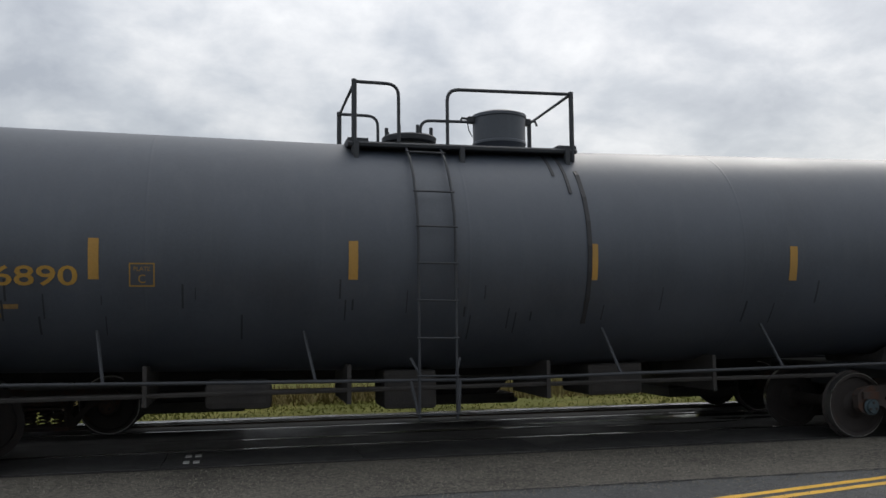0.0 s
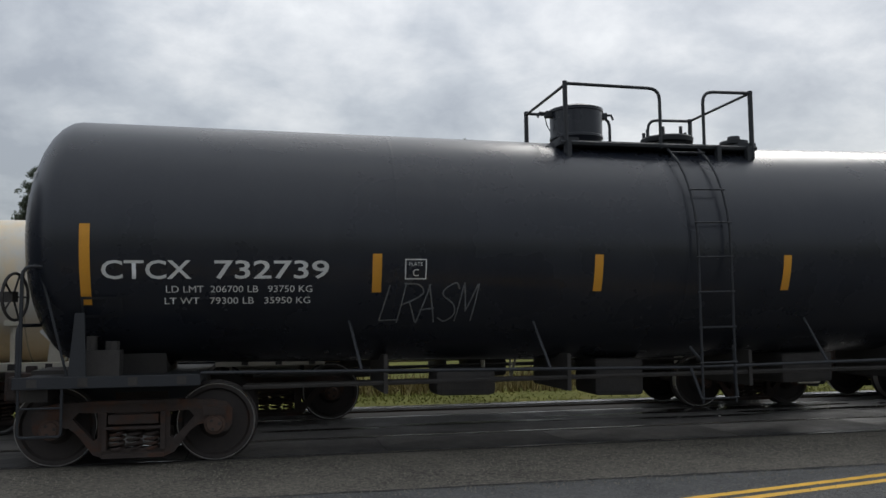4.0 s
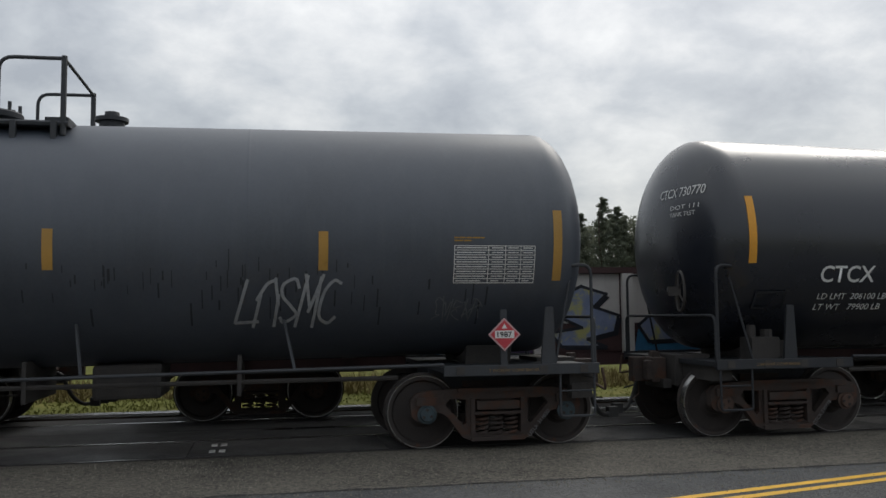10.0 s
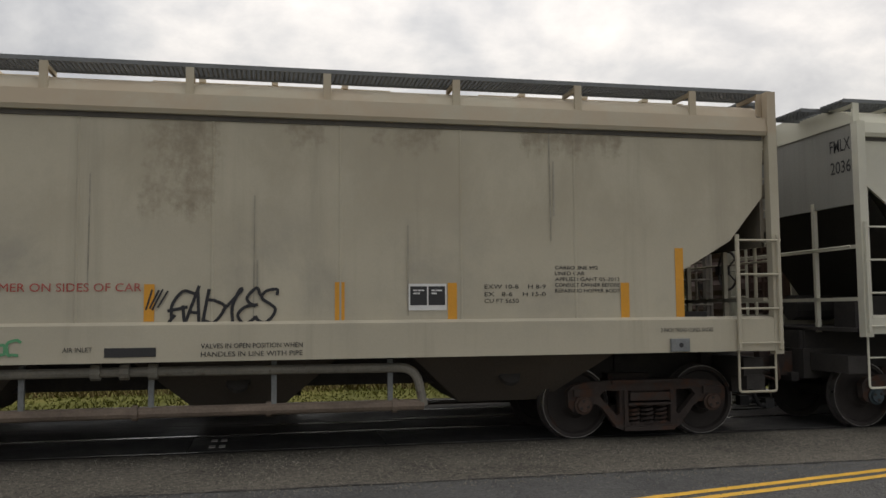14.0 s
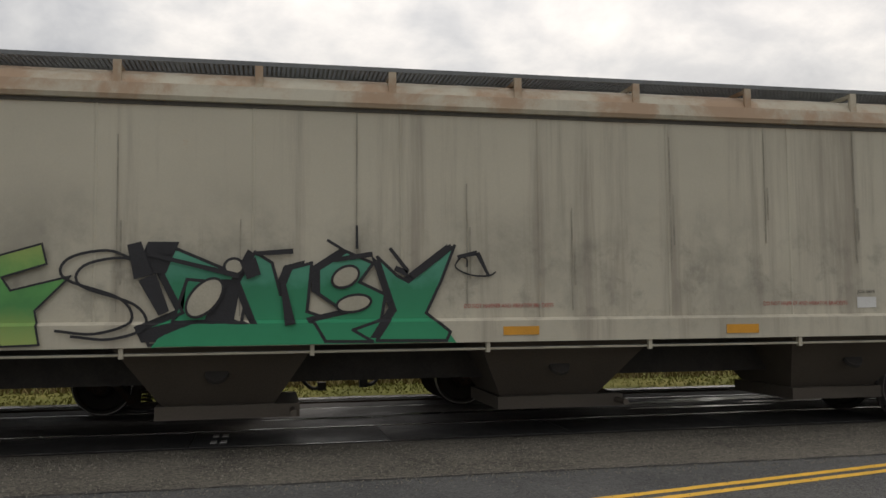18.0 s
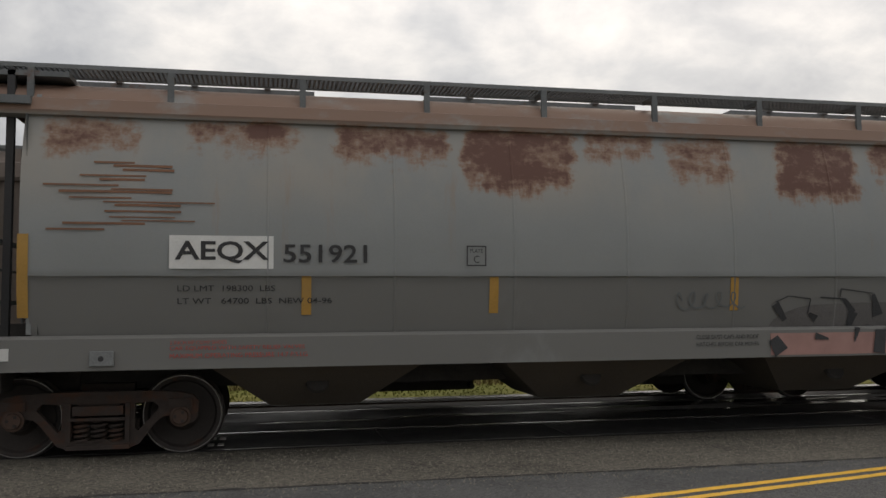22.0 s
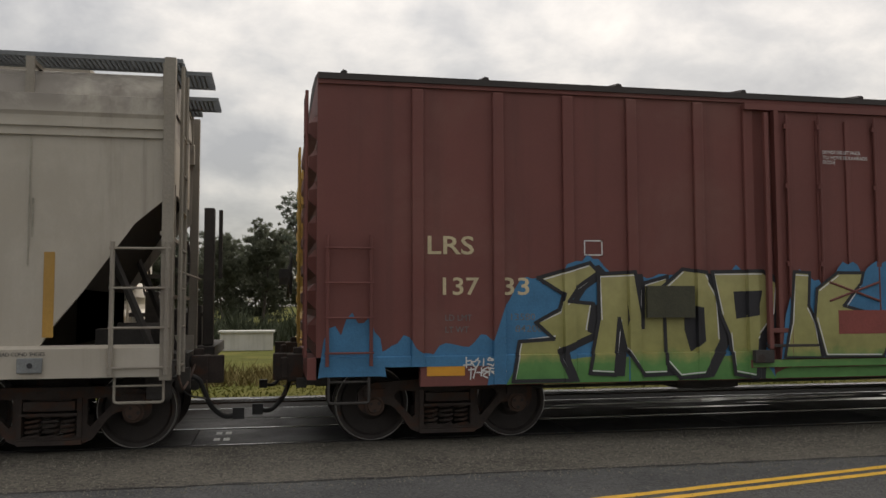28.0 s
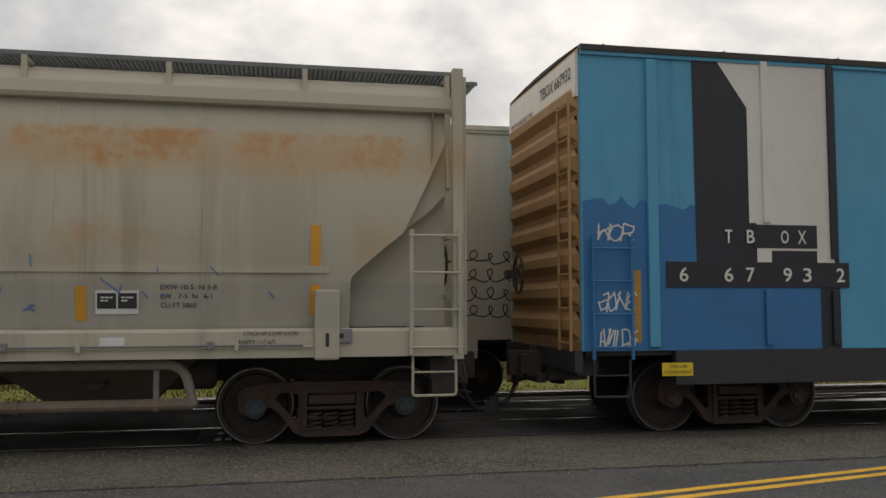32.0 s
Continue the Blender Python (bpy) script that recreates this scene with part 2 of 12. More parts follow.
def pipe(bm, pts, r, n=8, mi=0):
    """A round bar along a line of points."""
    pts = [Vector(p) for p in pts]
    rings = []
    for i, p in enumerate(pts):
        d = (pts[min(i + 1, len(pts) - 1)] - pts[max(i - 1, 0)]).normalized()
        a = d.orthogonal().normalized() if not rings else (rings_a - d * rings_a.dot(d)).normalized()
        rings_a = a
        rings.append([bm.verts.new(q) for q in ring_pts(p, a, d.cross(a), r, n)])
    for k in range(len(rings) - 1):
        for i in range(n):
            bm.faces.new((rings[k][i], rings[k][(i + 1) % n], rings[k + 1][(i + 1) % n], rings[k + 1][i])).material_index = mi
    bm.faces.new(rings[0][::-1]).material_index = mi
    bm.faces.new(rings[-1]).material_index = mi
    return bm


def arc(c, r, a0, a1, n, plane="xz"):
    out = []
    for i in range(n + 1):
        a = radians(a0 + (a1 - a0) * i / n)
        d = r * math.cos(a), r * math.sin(a)
        out.append((c[0] + d[0], c[1], c[2] + d[1]) if plane == "xz" else (c[0], c[1] + d[0], c[2] + d[1]))
    return out


def bent(pts, r=0.12, n=4):
    """A line of points with its corners rounded."""
    pts = [Vector(p) for p in pts]
    out = [pts[0]]
    for a, b, c in zip(pts, pts[1:], pts[2:]):
        u, v = (a - b), (c - b)
        k = min(r, u.length / 2.1, v.length / 2.1)
        p, q = b + u.normalized() * k, b + v.normalized() * k
        for i in range(n + 1):
            s = i / n
            out.append(p * (1 - s) ** 2 + b * 2 * s * (1 - s) + q * s * s)
    out.append(pts[-1])
    return out


def lathe(bm, prof, n=32, axis="y", mi=0):
    """Turn a profile of (place along the axis, radius, material) about an axis."""
    rings = []
    for p in prof:
        h, r = p[0], max(p[1], 1e-4)
        row = []
        for i in range(n):
            a = 2 * math.pi * i / n
            c, s = r * math.cos(a), r * math.sin(a)
            row.append(bm.verts.new((c, h, s) if axis == "y" else (h, c, s) if axis == "x" else (c, s, h)))
        rings.append(row)
    for k in range(len(rings) - 1):
        m = prof[k][2] if len(prof[k]) > 2 else mi
        for i in range(n):
            bm.faces.new((rings[k][i], rings[k][(i + 1) % n], rings[k + 1][(i + 1) % n], rings[k + 1][i])).material_index = m
    bm.faces.new(rings[0][::-1]).material_index = mi
    bm.faces.new(rings[-1]).material_index = mi
    bmesh.ops.recalc_face_normals(bm, faces=bm.faces)
    return bm


def plate(bm, loops, y0, y1, mi=0):
    """A flat plate cut to an outline in x and z, with holes, between two planes of y."""
    from_2d = [[Vector((x, 0, z)) for x, z in lp] for lp in loops]
    flat = [Vector((p.x, p.z, 0)) for lp in from_2d for p in lp]
    tris = tessellate([[Vector((p.x, p.z, 0)) for p in lp] for lp in from_2d])
    a = [bm.verts.new((p.x, y0, p.y)) for p in flat]
    b = [bm.verts.new((p.x, y1, p.y)) for p in flat]
    for t in tris:
        bm.faces.new([a[i] for i in t]).material_index = mi
        bm.faces.new([b[i] for i in t[::-1]]).material_index = mi
    k = 0
    for lp in loops:
        n = len(lp)
        for i in range(n):
            p, q = k + i, k + (i + 1) % n
            bm.faces.new((a[p], a[q], b[q], b[p])).material_index = mi
        k += n
    bmesh.ops.recalc_face_normals(bm, faces=bm.faces)
    return bm


def tessellate(loops):
    from mathutils import geometry
    return geometry.tessellate_polygon(loops)


def strip_mesh(bm, rows, close=False, mi=0):
    """A sheet through rows of points, all of one length."""
    vs = [[bm.verts.new(p) for p in row] for row in rows]
    for r0, r1 in zip(vs, vs[1:]):
        n = len(r0)
        for i in range(n if close else n - 1):
            j = (i + 1) % n
            bm.faces.new((r0[i], r0[j], r1[j], r1[i])).material_index = mi
    return vs


# ---- lettering and paint laid on a car's side ----
def text_mesh(words, offset=0.0, shear=0.0, spacing=1.0):
    cu = bpy.data.curves.new("lettering", "FONT")
    cu.body, cu.offset, cu.shear, cu.space_character, cu.resolution_u = words, offset, shear, spacing, 3
    ob = bpy.data.objects.new("lettering", cu)
    me = bpy.data.meshes.new_from_object(ob)
    bpy.data.objects.remove(ob)
    bpy.data.curves.remove(cu)
    return me


def laid(me, x0, z0, width, height, surf, lift, wave=None):
    """Fit a flat mesh into a box on a car's side and lay it on the surface y = surf(z)."""
    n = len(me.vertices)
    if not n:
        return me
    co = np.zeros(n * 3)
    me.vertices.foreach_get("co", co)
    co = co.reshape(n, 3)
    lo, hi = co.min(0), co.max(0)
    sx = width / max(1e-6, hi[0] - lo[0]) if width else height / max(1e-6, hi[1] - lo[1])
    sz = height / max(1e-6, hi[1] - lo[1])
    x = x0 + (co[:, 0] - lo[0]) * sx
    z = z0 + (co[:, 1] - lo[1]) * sz
    if wave:
        z = z + wave * np.sin((x - x0) * 2.3) + wave * 0.6 * np.sin((x - x0) * 5.1)
    y = np.array([surf(v) for v in z]) - lift
    co[:, 0], co[:, 1], co[:, 2] = x, y, z
    me.vertices.foreach_set("co", co.reshape(-1))
    me.update()
    return me


def lettering(car, words, x, z, height, material, surf, width=None, lift=0.007, offset=0.0, spacing=1.0, name="lettering", label=""):
    me = laid(text_mesh(words, offset, 0.0, spacing), x, z, width, height, surf, lift)
    return put(name, me, material, car, label or "painted lettering " + words.lower() if len(words) < 30 else "painted lettering")


def patch_on(car, x0, x1, z0, z1, material, surf, lift=0.005, name="reflective_strip", label="", slant=0.0):
    """A thin painted or glued panel on a car's side, bent to it."""
    bm = bmesh.new()
    k = 7
    rows = []
    for i in range(k + 1):
        z = z0 + (z1 - z0) * i / k
        y, s = surf(z), slant * i / k
        rows.append([(x0 + s, y, z), (x0 + s, y - lift, z), (x1 + s, y - lift, z), (x1 + s, y, z)])
    vs = strip_mesh(bm, rows)
    bm.faces.new(vs[0])
    bm.faces.new(vs[-1][::-1])
    bmesh.ops.recalc_face_normals(bm, faces=bm.faces)
    return part(name, bm, material, car, label)


def bars(car, x0, x1, z0, z1, rows, material, surf, lift=0.006, fill=0.5, name="fine_print", seed=1):
    """Small writing that cannot be read: rows of little bars."""
    rnd = random.Random(seed)
    bm = bmesh.new()
    dz = (z1 - z0) / rows
    for i in range(rows):
        za = z0 + dz * i + dz * (1 - fill) / 2
        zb = za + dz * fill
        x = x0
        end = x1 if i else x0 + (x1 - x0) * rnd.uniform(0.5, 1)
        while x < end - 0.02:
            w = min(end - x, rnd.uniform(0.5, 2.2) * dz * 1.6)
            ya, yb = surf(za) - lift, surf(zb) - lift
            v = [bm.verts.new(p) for p in ((x, ya, za), (x + w, ya, za), (x + w, yb, zb), (x, yb, zb))]
            bm.faces.new(v)
            x += w + dz * fill * 0.5
    return part(name, bm, material, car)


def frame_lines(car, x0, x1, z0, z1, w, material, surf, name="stencil_frame", cols=(), rows=(), lift=0.006):
    """A painted rectangle with dividing lines."""
    bm = bmesh.new()

    def quad(a, b, c, d):
        k = 4
        rs = []
        for i in range(k + 1):
            z = c + (d - c) * i / k
            rs.append([(a, surf(z) - lift, z), (b, surf(z) - lift, z)])
        strip_mesh(bm, rs)

    quad(x0, x1, z0, z0 + w)
    quad(x0, x1, z1 - w, z1)
    quad(x0, x0 + w, z0, z1)
    quad(x1 - w, x1, z0, z1)
    for f in cols:
        quad(x0 + (x1 - x0) * f - w / 2, x0 + (x1 - x0) * f + w / 2, z0, z1)
    for f in rows:
        quad(x0, x1, z0 + (z1 - z0) * f - w / 2, z0 + (z1 - z0) * f + w / 2)
    return part(name, bm, material, car)


# ---- the plan: the near track's middle runs along y = NEAR, the far one's along y = FAR; rail tops lie at z = 0 ----
NEAR, FAR, GAUGE = 11.38, 15.1, 0.72


def speckled(name, dark, light, scale, rough, wet=0.0, bump=0.012):
    """Asphalt: stones of mixed greys, cloudy patches, and damp where it is smoother and darker."""
    m = bpy.data.materials.new(name)
    m.use_nodes = True
    nt = m.node_tree
    nd, ln = nt.nodes, nt.links
    b = nd["Principled BSDF"]
    vec = nd.new("ShaderNodeTexCoord").outputs["Object"]
    vo = nd.new("ShaderNodeTexVoronoi")
    vo.inputs["Scale"].default_value = scale
    ln.new(vec, vo.inputs["Vector"])
    gr = noise_node(nt, vec, scale * 2.2, 4.0, 0.7)
    cl = noise_node(nt, vec, 0.55, 6.0, 0.65, 0.3)
    sep = nd.new("ShaderNodeSeparateColor")
    ln.new(vo.outputs["Color"], sep.inputs[0])
    v = math_node(nt, "ADD", math_node(nt, "MULTIPLY", sep.outputs[0], 0.45), math_node(nt, "MULTIPLY", gr, 0.55))
    v = math_node(nt, "ADD", math_node(nt, "MULTIPLY", v, 0.7), math_node(nt, "MULTIPLY", cl, 0.45))
    ramp = nd.new("ShaderNodeValToRGB")
    ramp.color_ramp.elements[0].position, ramp.color_ramp.elements[0].color = 0.32, (*dark, 1)
    ramp.color_ramp.elements[1].position, ramp.color_ramp.elements[1].color = 0.8, (*light, 1)
    ln.new(v, ramp.inputs[0])
    ln.new(ramp.outputs[0], b.inputs["Base Color"])
    rr = nd.new("ShaderNodeMapRange")
    rr.inputs[1].default_value, rr.inputs[2].default_value = 0.4, 0.62
    rr.inputs[3].default_value, rr.inputs[4].default_value = rough, max(0.06, rough - wet)
    ln.new(cl, rr.inputs[0])
    ln.new(rr.outputs[0], b.inputs["Roughness"])
    bp = nd.new("ShaderNodeBump")
    bp.inputs["Strength"].default_value, bp.inputs["Distance"].default_value = 0.6, bump
    ln.new(math_node(nt, "ADD", vo.outputs["Distance"], gr), bp.inputs["Height"])
    ln.new(bp.outputs[0], b.inputs["Normal"])
    return m


ASPHALT = speckled("road_asphalt", (0.016, 0.016, 0.017), (0.135, 0.134, 0.13), 60, 0.82, 0.12, 0.01)
COARSE = speckled("coarse_shoulder_asphalt", (0.02, 0.018, 0.014), (0.2, 0.18, 0.145), 38, 0.92, 0.08, 0.02)
DAMP = speckled("damp_crossing_asphalt", (0.022, 0.021, 0.021), (0.084, 0.08, 0.076), 70, 0.85, 0.35, 0.008)
WET_EDGE = speckled("wet_asphalt_edge", (0.05, 0.05, 0.05), (0.16, 0.155, 0.15), 50, 0.3, 0.2, 0.001)
PANEL = speckled("wet_crossing_panel", (0.018, 0.018, 0.019), (0.075, 0.072, 0.07), 60, 0.78, 0.3, 0.004)
TARRED = mat("black_oily_ballast", (0.056, 0.053, 0.051), 0.9, vary=0.4, scale=3, fine=30, bump=0.02, spec=0.2)
GRASS_SOIL = mat("grass_soil", (0.105, 0.11, 0.033), 0.98, vary=0.3, scale=0.8, fine=9.0, bump=0.05, spec=0.03, patch=(0.15, 0.138, 0.045), patch_from=0.5, patch_scale=0.4)
YELLOW = mat("road_paint_yellow", (0.76, 0.44, 0.05), 0.65, vary=0.2, scale=3, fine=80, patch=(0.12, 0.1, 0.06), patch_from=0.66, patch_scale=7)
STEEL = mat("worn_rail_steel", (0.62, 0.61, 0.6), 0.2, 1.0, vary=0.15, scale=1.0, fine=60, bump=0.002)
RAIL_RUST = mat("rusty_rail_side", (0.07, 0.045, 0.03), 0.8, 0.2, vary=0.3, fine=40)
WATER = mat("standing_water", (0.02, 0.021, 0.02), 0.06, 0.0, vary=0.1, bump=0.0, spec=0.8)


def slab(name, x0, x1, y0, y1, z0, z1, material, label, category):
    return tagged(part(name, bx(x0, x1, y0, y1, z0, z1), material), label, category, kind="structure")


bm = bmesh.new()
strip_mesh(bm, [[(x, y, -0.14) for x in (-1500, -300, -60, 60, 300, 1500)] for y in (-1500, -60, 17, 60, 300, 2500)])
tagged(part("ground", bm, GRASS_SOIL), "flat grassy ground with dry yellow patches", "ground", kind="structure")
slab("road", -90, 90, -14, 8.3, -0.138, 0.0, ASPHALT, "dark grey asphalt road beside the tracks", "road")
slab("road_shoulder", -90, 90, 8.303, 10.622, -0.137, 0.003, COARSE, "coarse brownish asphalt strip between road and rails", "pavement")
slab("crossing_pavement", -90, 90, 12.16, FAR - GAUGE - 0.04, -0.136, -0.002, DAMP, "damp patched asphalt between the two tracks", "pavement")
slab("far_pavement", -90, 90, FAR + GAUGE + 0.04, 16.24, -0.136, -0.012, WET_EDGE, "narrow wet asphalt edge beyond the far track", "pavement")
slab("far_track_infill", -90, 90, FAR - GAUGE + 0.11, FAR + GAUGE - 0.11, -0.136, -0.07, TARRED, "damp dark asphalt between the far rails", "pavement")


def ribbon(name, pts, width, z, material, label, category, ragged=0.006):
    """A flat painted line through points on the ground, with slightly ragged edges."""
    rnd = random.Random(len(name) + int(width * 1000))
    bm = bmesh.new()
    rows = []
    for (x0, y0), (x1, y1) in zip(pts, pts[1:]):
        n = max(2, int(math.hypot(x1 - x0, y1 - y0) / 0.12))
        d = Vector((x1 - x0, y1 - y0)).normalized()
        for i in range(n):
            s = i / n
            x, y = x0 + (x1 - x0) * s, y0 + (y1 - y0) * s
            w, v = width / 2 + rnd.uniform(-ragged, ragged * 0.7), width / 2 + rnd.uniform(-ragged, ragged * 0.7)
            rows.append([(x + d.y * w, y - d.x * w, z), (x - d.y * v, y + d.x * v, z)])
    strip_mesh(bm, rows)
    return tagged(part(name, bm, material), label, category, kind="structure")


for k in (0, 1):
    ribbon("road_marking", [(-5.87 - 0.05 * k, 4.89 + 0.22 * k), (3.07, 6.85 + 0.22 * k), (7.22, 7.77 + 0.22 * k)], 0.11, 0.004, YELLOW,
           "worn double yellow line painted on asphalt", "road marking")


def build_rail(y, name):
    bm = bmesh.new()
    box(bm, -90, 90, y - 0.036, y + 0.036, -0.05, 0.0, 0)
    box(bm, -90, 90, y - 0.02, y + 0.02, -0.136, -0.05, 1)
    return tagged(part(name, bm, [STEEL, RAIL_RUST]), "worn steel rail set flush in the pavement", "rail", group="rails of the crossing", kind="structure")


for y in (NEAR - GAUGE, NEAR + GAUGE, FAR - GAUGE, FAR + GAUGE):
    build_rail(y, "rail")

TAN_REED = mat("dry_reeds", (0.16, 0.132, 0.06), 0.98, spec=0.05, vary=0.15, scale=3, fine=20, bump=0.0)
GRASS = mat("verge_grass", (0.165, 0.172, 0.052), 0.98, spec=0.05, vary=0.12, scale=2, fine=20, bump=0.0)


def blades(name, x0, x1, y0, y1, count, h0, h1, w, material, label, category, seed):
    """Thin upright leaves scattered over a strip."""
    rng = np.random.default_rng(seed)
    x, y = rng.uniform(x0, x1, count), rng.uniform(y0, y1, count)
    h = rng.uniform(h0, h1, count) * (0.7 + 0.5 * np.sin(x * 0.7) * np.sin(x * 0.23 + y))
    a, lx, ly = rng.uniform(0, math.pi, count), rng.normal(0, 0.45, count) * h, rng.normal(0, 0.45, count) * h
    dx, dy = np.cos(a) * w / 2, np.sin(a) * w / 2
    v = np.stack([np.stack([x - dx, y - dy, np.full(count, -0.14)], 1), np.stack([x + dx, y + dy, np.full(count, -0.14)], 1),
                  np.stack([x + lx, y + ly, h - 0.14], 1)], 1).reshape(-1, 3)
    me = bpy.data.meshes.new(name)
    me.from_pydata(v.tolist(), [], np.arange(count * 3).reshape(-1, 3).tolist())
    return tagged(put(name, me, material), label, category, kind="stuff")


blades("verge_grass", -26, 40, 16.26, 20.2, 22000, 0.03, 0.09, 0.045, GRASS, "short yellow-green grass of the verge", "grass", 3)
blades("dry_reeds", -30, 50, 19.6, 23.0, 26000, 0.3, 0.62, 0.04, TAN_REED, "dry tan weeds behind the verge", "weeds", 4)
blades("far_weeds", -50, 70, 38, 52, 30000, 0.8, 2.0, 0.14, mat("green_weeds", (0.04, 0.05, 0.024), 0.95, vary=0.4, scale=1, fine=9, bump=0.0),
       "dull green weeds in the field", "weeds", 5)


def puddle(x, y, rx, ry, seed):
    rnd = random.Random(seed)
    bm = bmesh.new()
    n = 28
    k = [rnd.uniform(0.75, 1.15) for _ in range(n)]
    vs = [bm.verts.new((x + rx * math.cos(6.283 * i / n) * (k[i] + k[i - 1]) / 2, y + ry * math.sin(6.283 * i / n) * (k[i] + k[i - 1]) / 2, 0.004)) for i in range(n)]
    bm.faces.new(vs)
    return tagged(part("puddle", bm, WATER), "thin sheet of rainwater standing on the pavement", "puddle", group="puddles by the tracks", kind="structure")


for i, (x, y, rx, ry) in enumerate(((8.1, 13.9, 1.9, 0.22), (9.8, 13.3, 2.6, 0.16), (5.6, 13.6, 1.6, 0.12), (3.0, 13.2, 1.5, 0.15), (0.6, 13.0, 1.1, 0.1), (6.5, 12.9, 1.3, 0.1),
                                    (12.5, 13.8, 2.0, 0.25))):
    puddle(x + 0.37, y, rx, ry, i)

# ---- trees ----
BARK = mat("pine_bark", (0.075, 0.06, 0.05), 0.95, vary=0.35, scale=4, fine=20, bump=0.03)
LEAF = {"pine": mat("pine_needles", (0.125, 0.145, 0.11), 0.9, vary=0.4, scale=1.0, fine=3, bump=0.0),
        "oak": mat("oak_leaves", (0.15, 0.162, 0.118), 0.9, vary=0.45, scale=0.8, fine=3, bump=0.0),
        "cedar": mat("cedar_leaves", (0.125, 0.143, 0.105), 0.9, vary=0.4, scale=1.0, fine=3, bump=0.0),
        "bare": mat("thin_grey_leaves", (0.10, 0.095, 0.08), 0.9, vary=0.4, scale=1.0, fine=3, bump=0.0)}


def let_through(m, share):
    """Thin leaves pass on a part of the light that falls on their other side."""
    nt = m.node_tree
    b = nt.nodes["Principled BSDF"]
    t = nt.nodes.new("ShaderNodeBsdfTranslucent")
    nt.links.new(b.inputs["Base Color"].links[0].from_socket, t.inputs["Color"])
    mx = nt.nodes.new("ShaderNodeMixShader")
    mx.inputs[0].default_value = share
    nt.links.new(b.outputs[0], mx.inputs[1])
    nt.links.new(t.outputs[0], mx.inputs[2])
    nt.links.new(mx.outputs[0], nt.nodes["Material Output"].inputs[0])


for m in LEAF.values():
    let_through(m, 0.6)


def limb(bm, p, d, length, r, rnd, steps=5, lift=0.15):
    """A tapering, slightly crooked branch; returns its points."""
    pts = [Vector(p)]
    d = Vector(d).normalized()
    for i in range(steps):
        d = (d + Vector((rnd.uniform(-.22, .22), rnd.uniform(-.22, .22), rnd.uniform(-.1, .1) + lift))).normalized()
        pts.append(pts[-1] + d * length / steps)
    n = 6
    rings = []
    for i, q in enumerate(pts):
        rr = r * (1 - 0.85 * i / steps)
        a = d.orthogonal().normalized()
        rings.append([bm.verts.new(w) for w in ring_pts(q, a, d.cross(a), rr, n)])
    for k in range(steps):
        for i in range(n):
            bm.faces.new((rings[k][i], rings[k][(i + 1) % n], rings[k + 1][(i + 1) % n], rings[k + 1][i]))
    return pts


def leaves(centres, radii, per, size, rng, flat=0.7):
    """Small pointed leaves in clumps; returns verts and faces."""
    c = np.repeat(np.array(centres), per, 0)
    r = np.repeat(np.array(radii), per)
    n = len(c)
    d = rng.normal(0, 1, (n, 3))
    d /= np.linalg.norm(d, axis=1)[:, None]
    p = c + d * (r * rng.uniform(0.25, 1.0, n) ** 0.6)[:, None] * np.array([1, 1, flat])
    a = rng.normal(0, 1, (n, 3))
    a /= np.linalg.norm(a, axis=1)[:, None]
    b = np.cross(a, d)
    b /= np.maximum(1e-6, np.linalg.norm(b, axis=1))[:, None]
    s = (size * rng.uniform(0.6, 1.4, n))[:, None]
    v = np.stack([p - b * s * 0.3, p + a * s, p + b * s * 0.3, p - a * s * 0.8], 1).reshape(-1, 3)
    return v.tolist(), np.arange(n * 4).reshape(-1, 4).tolist()


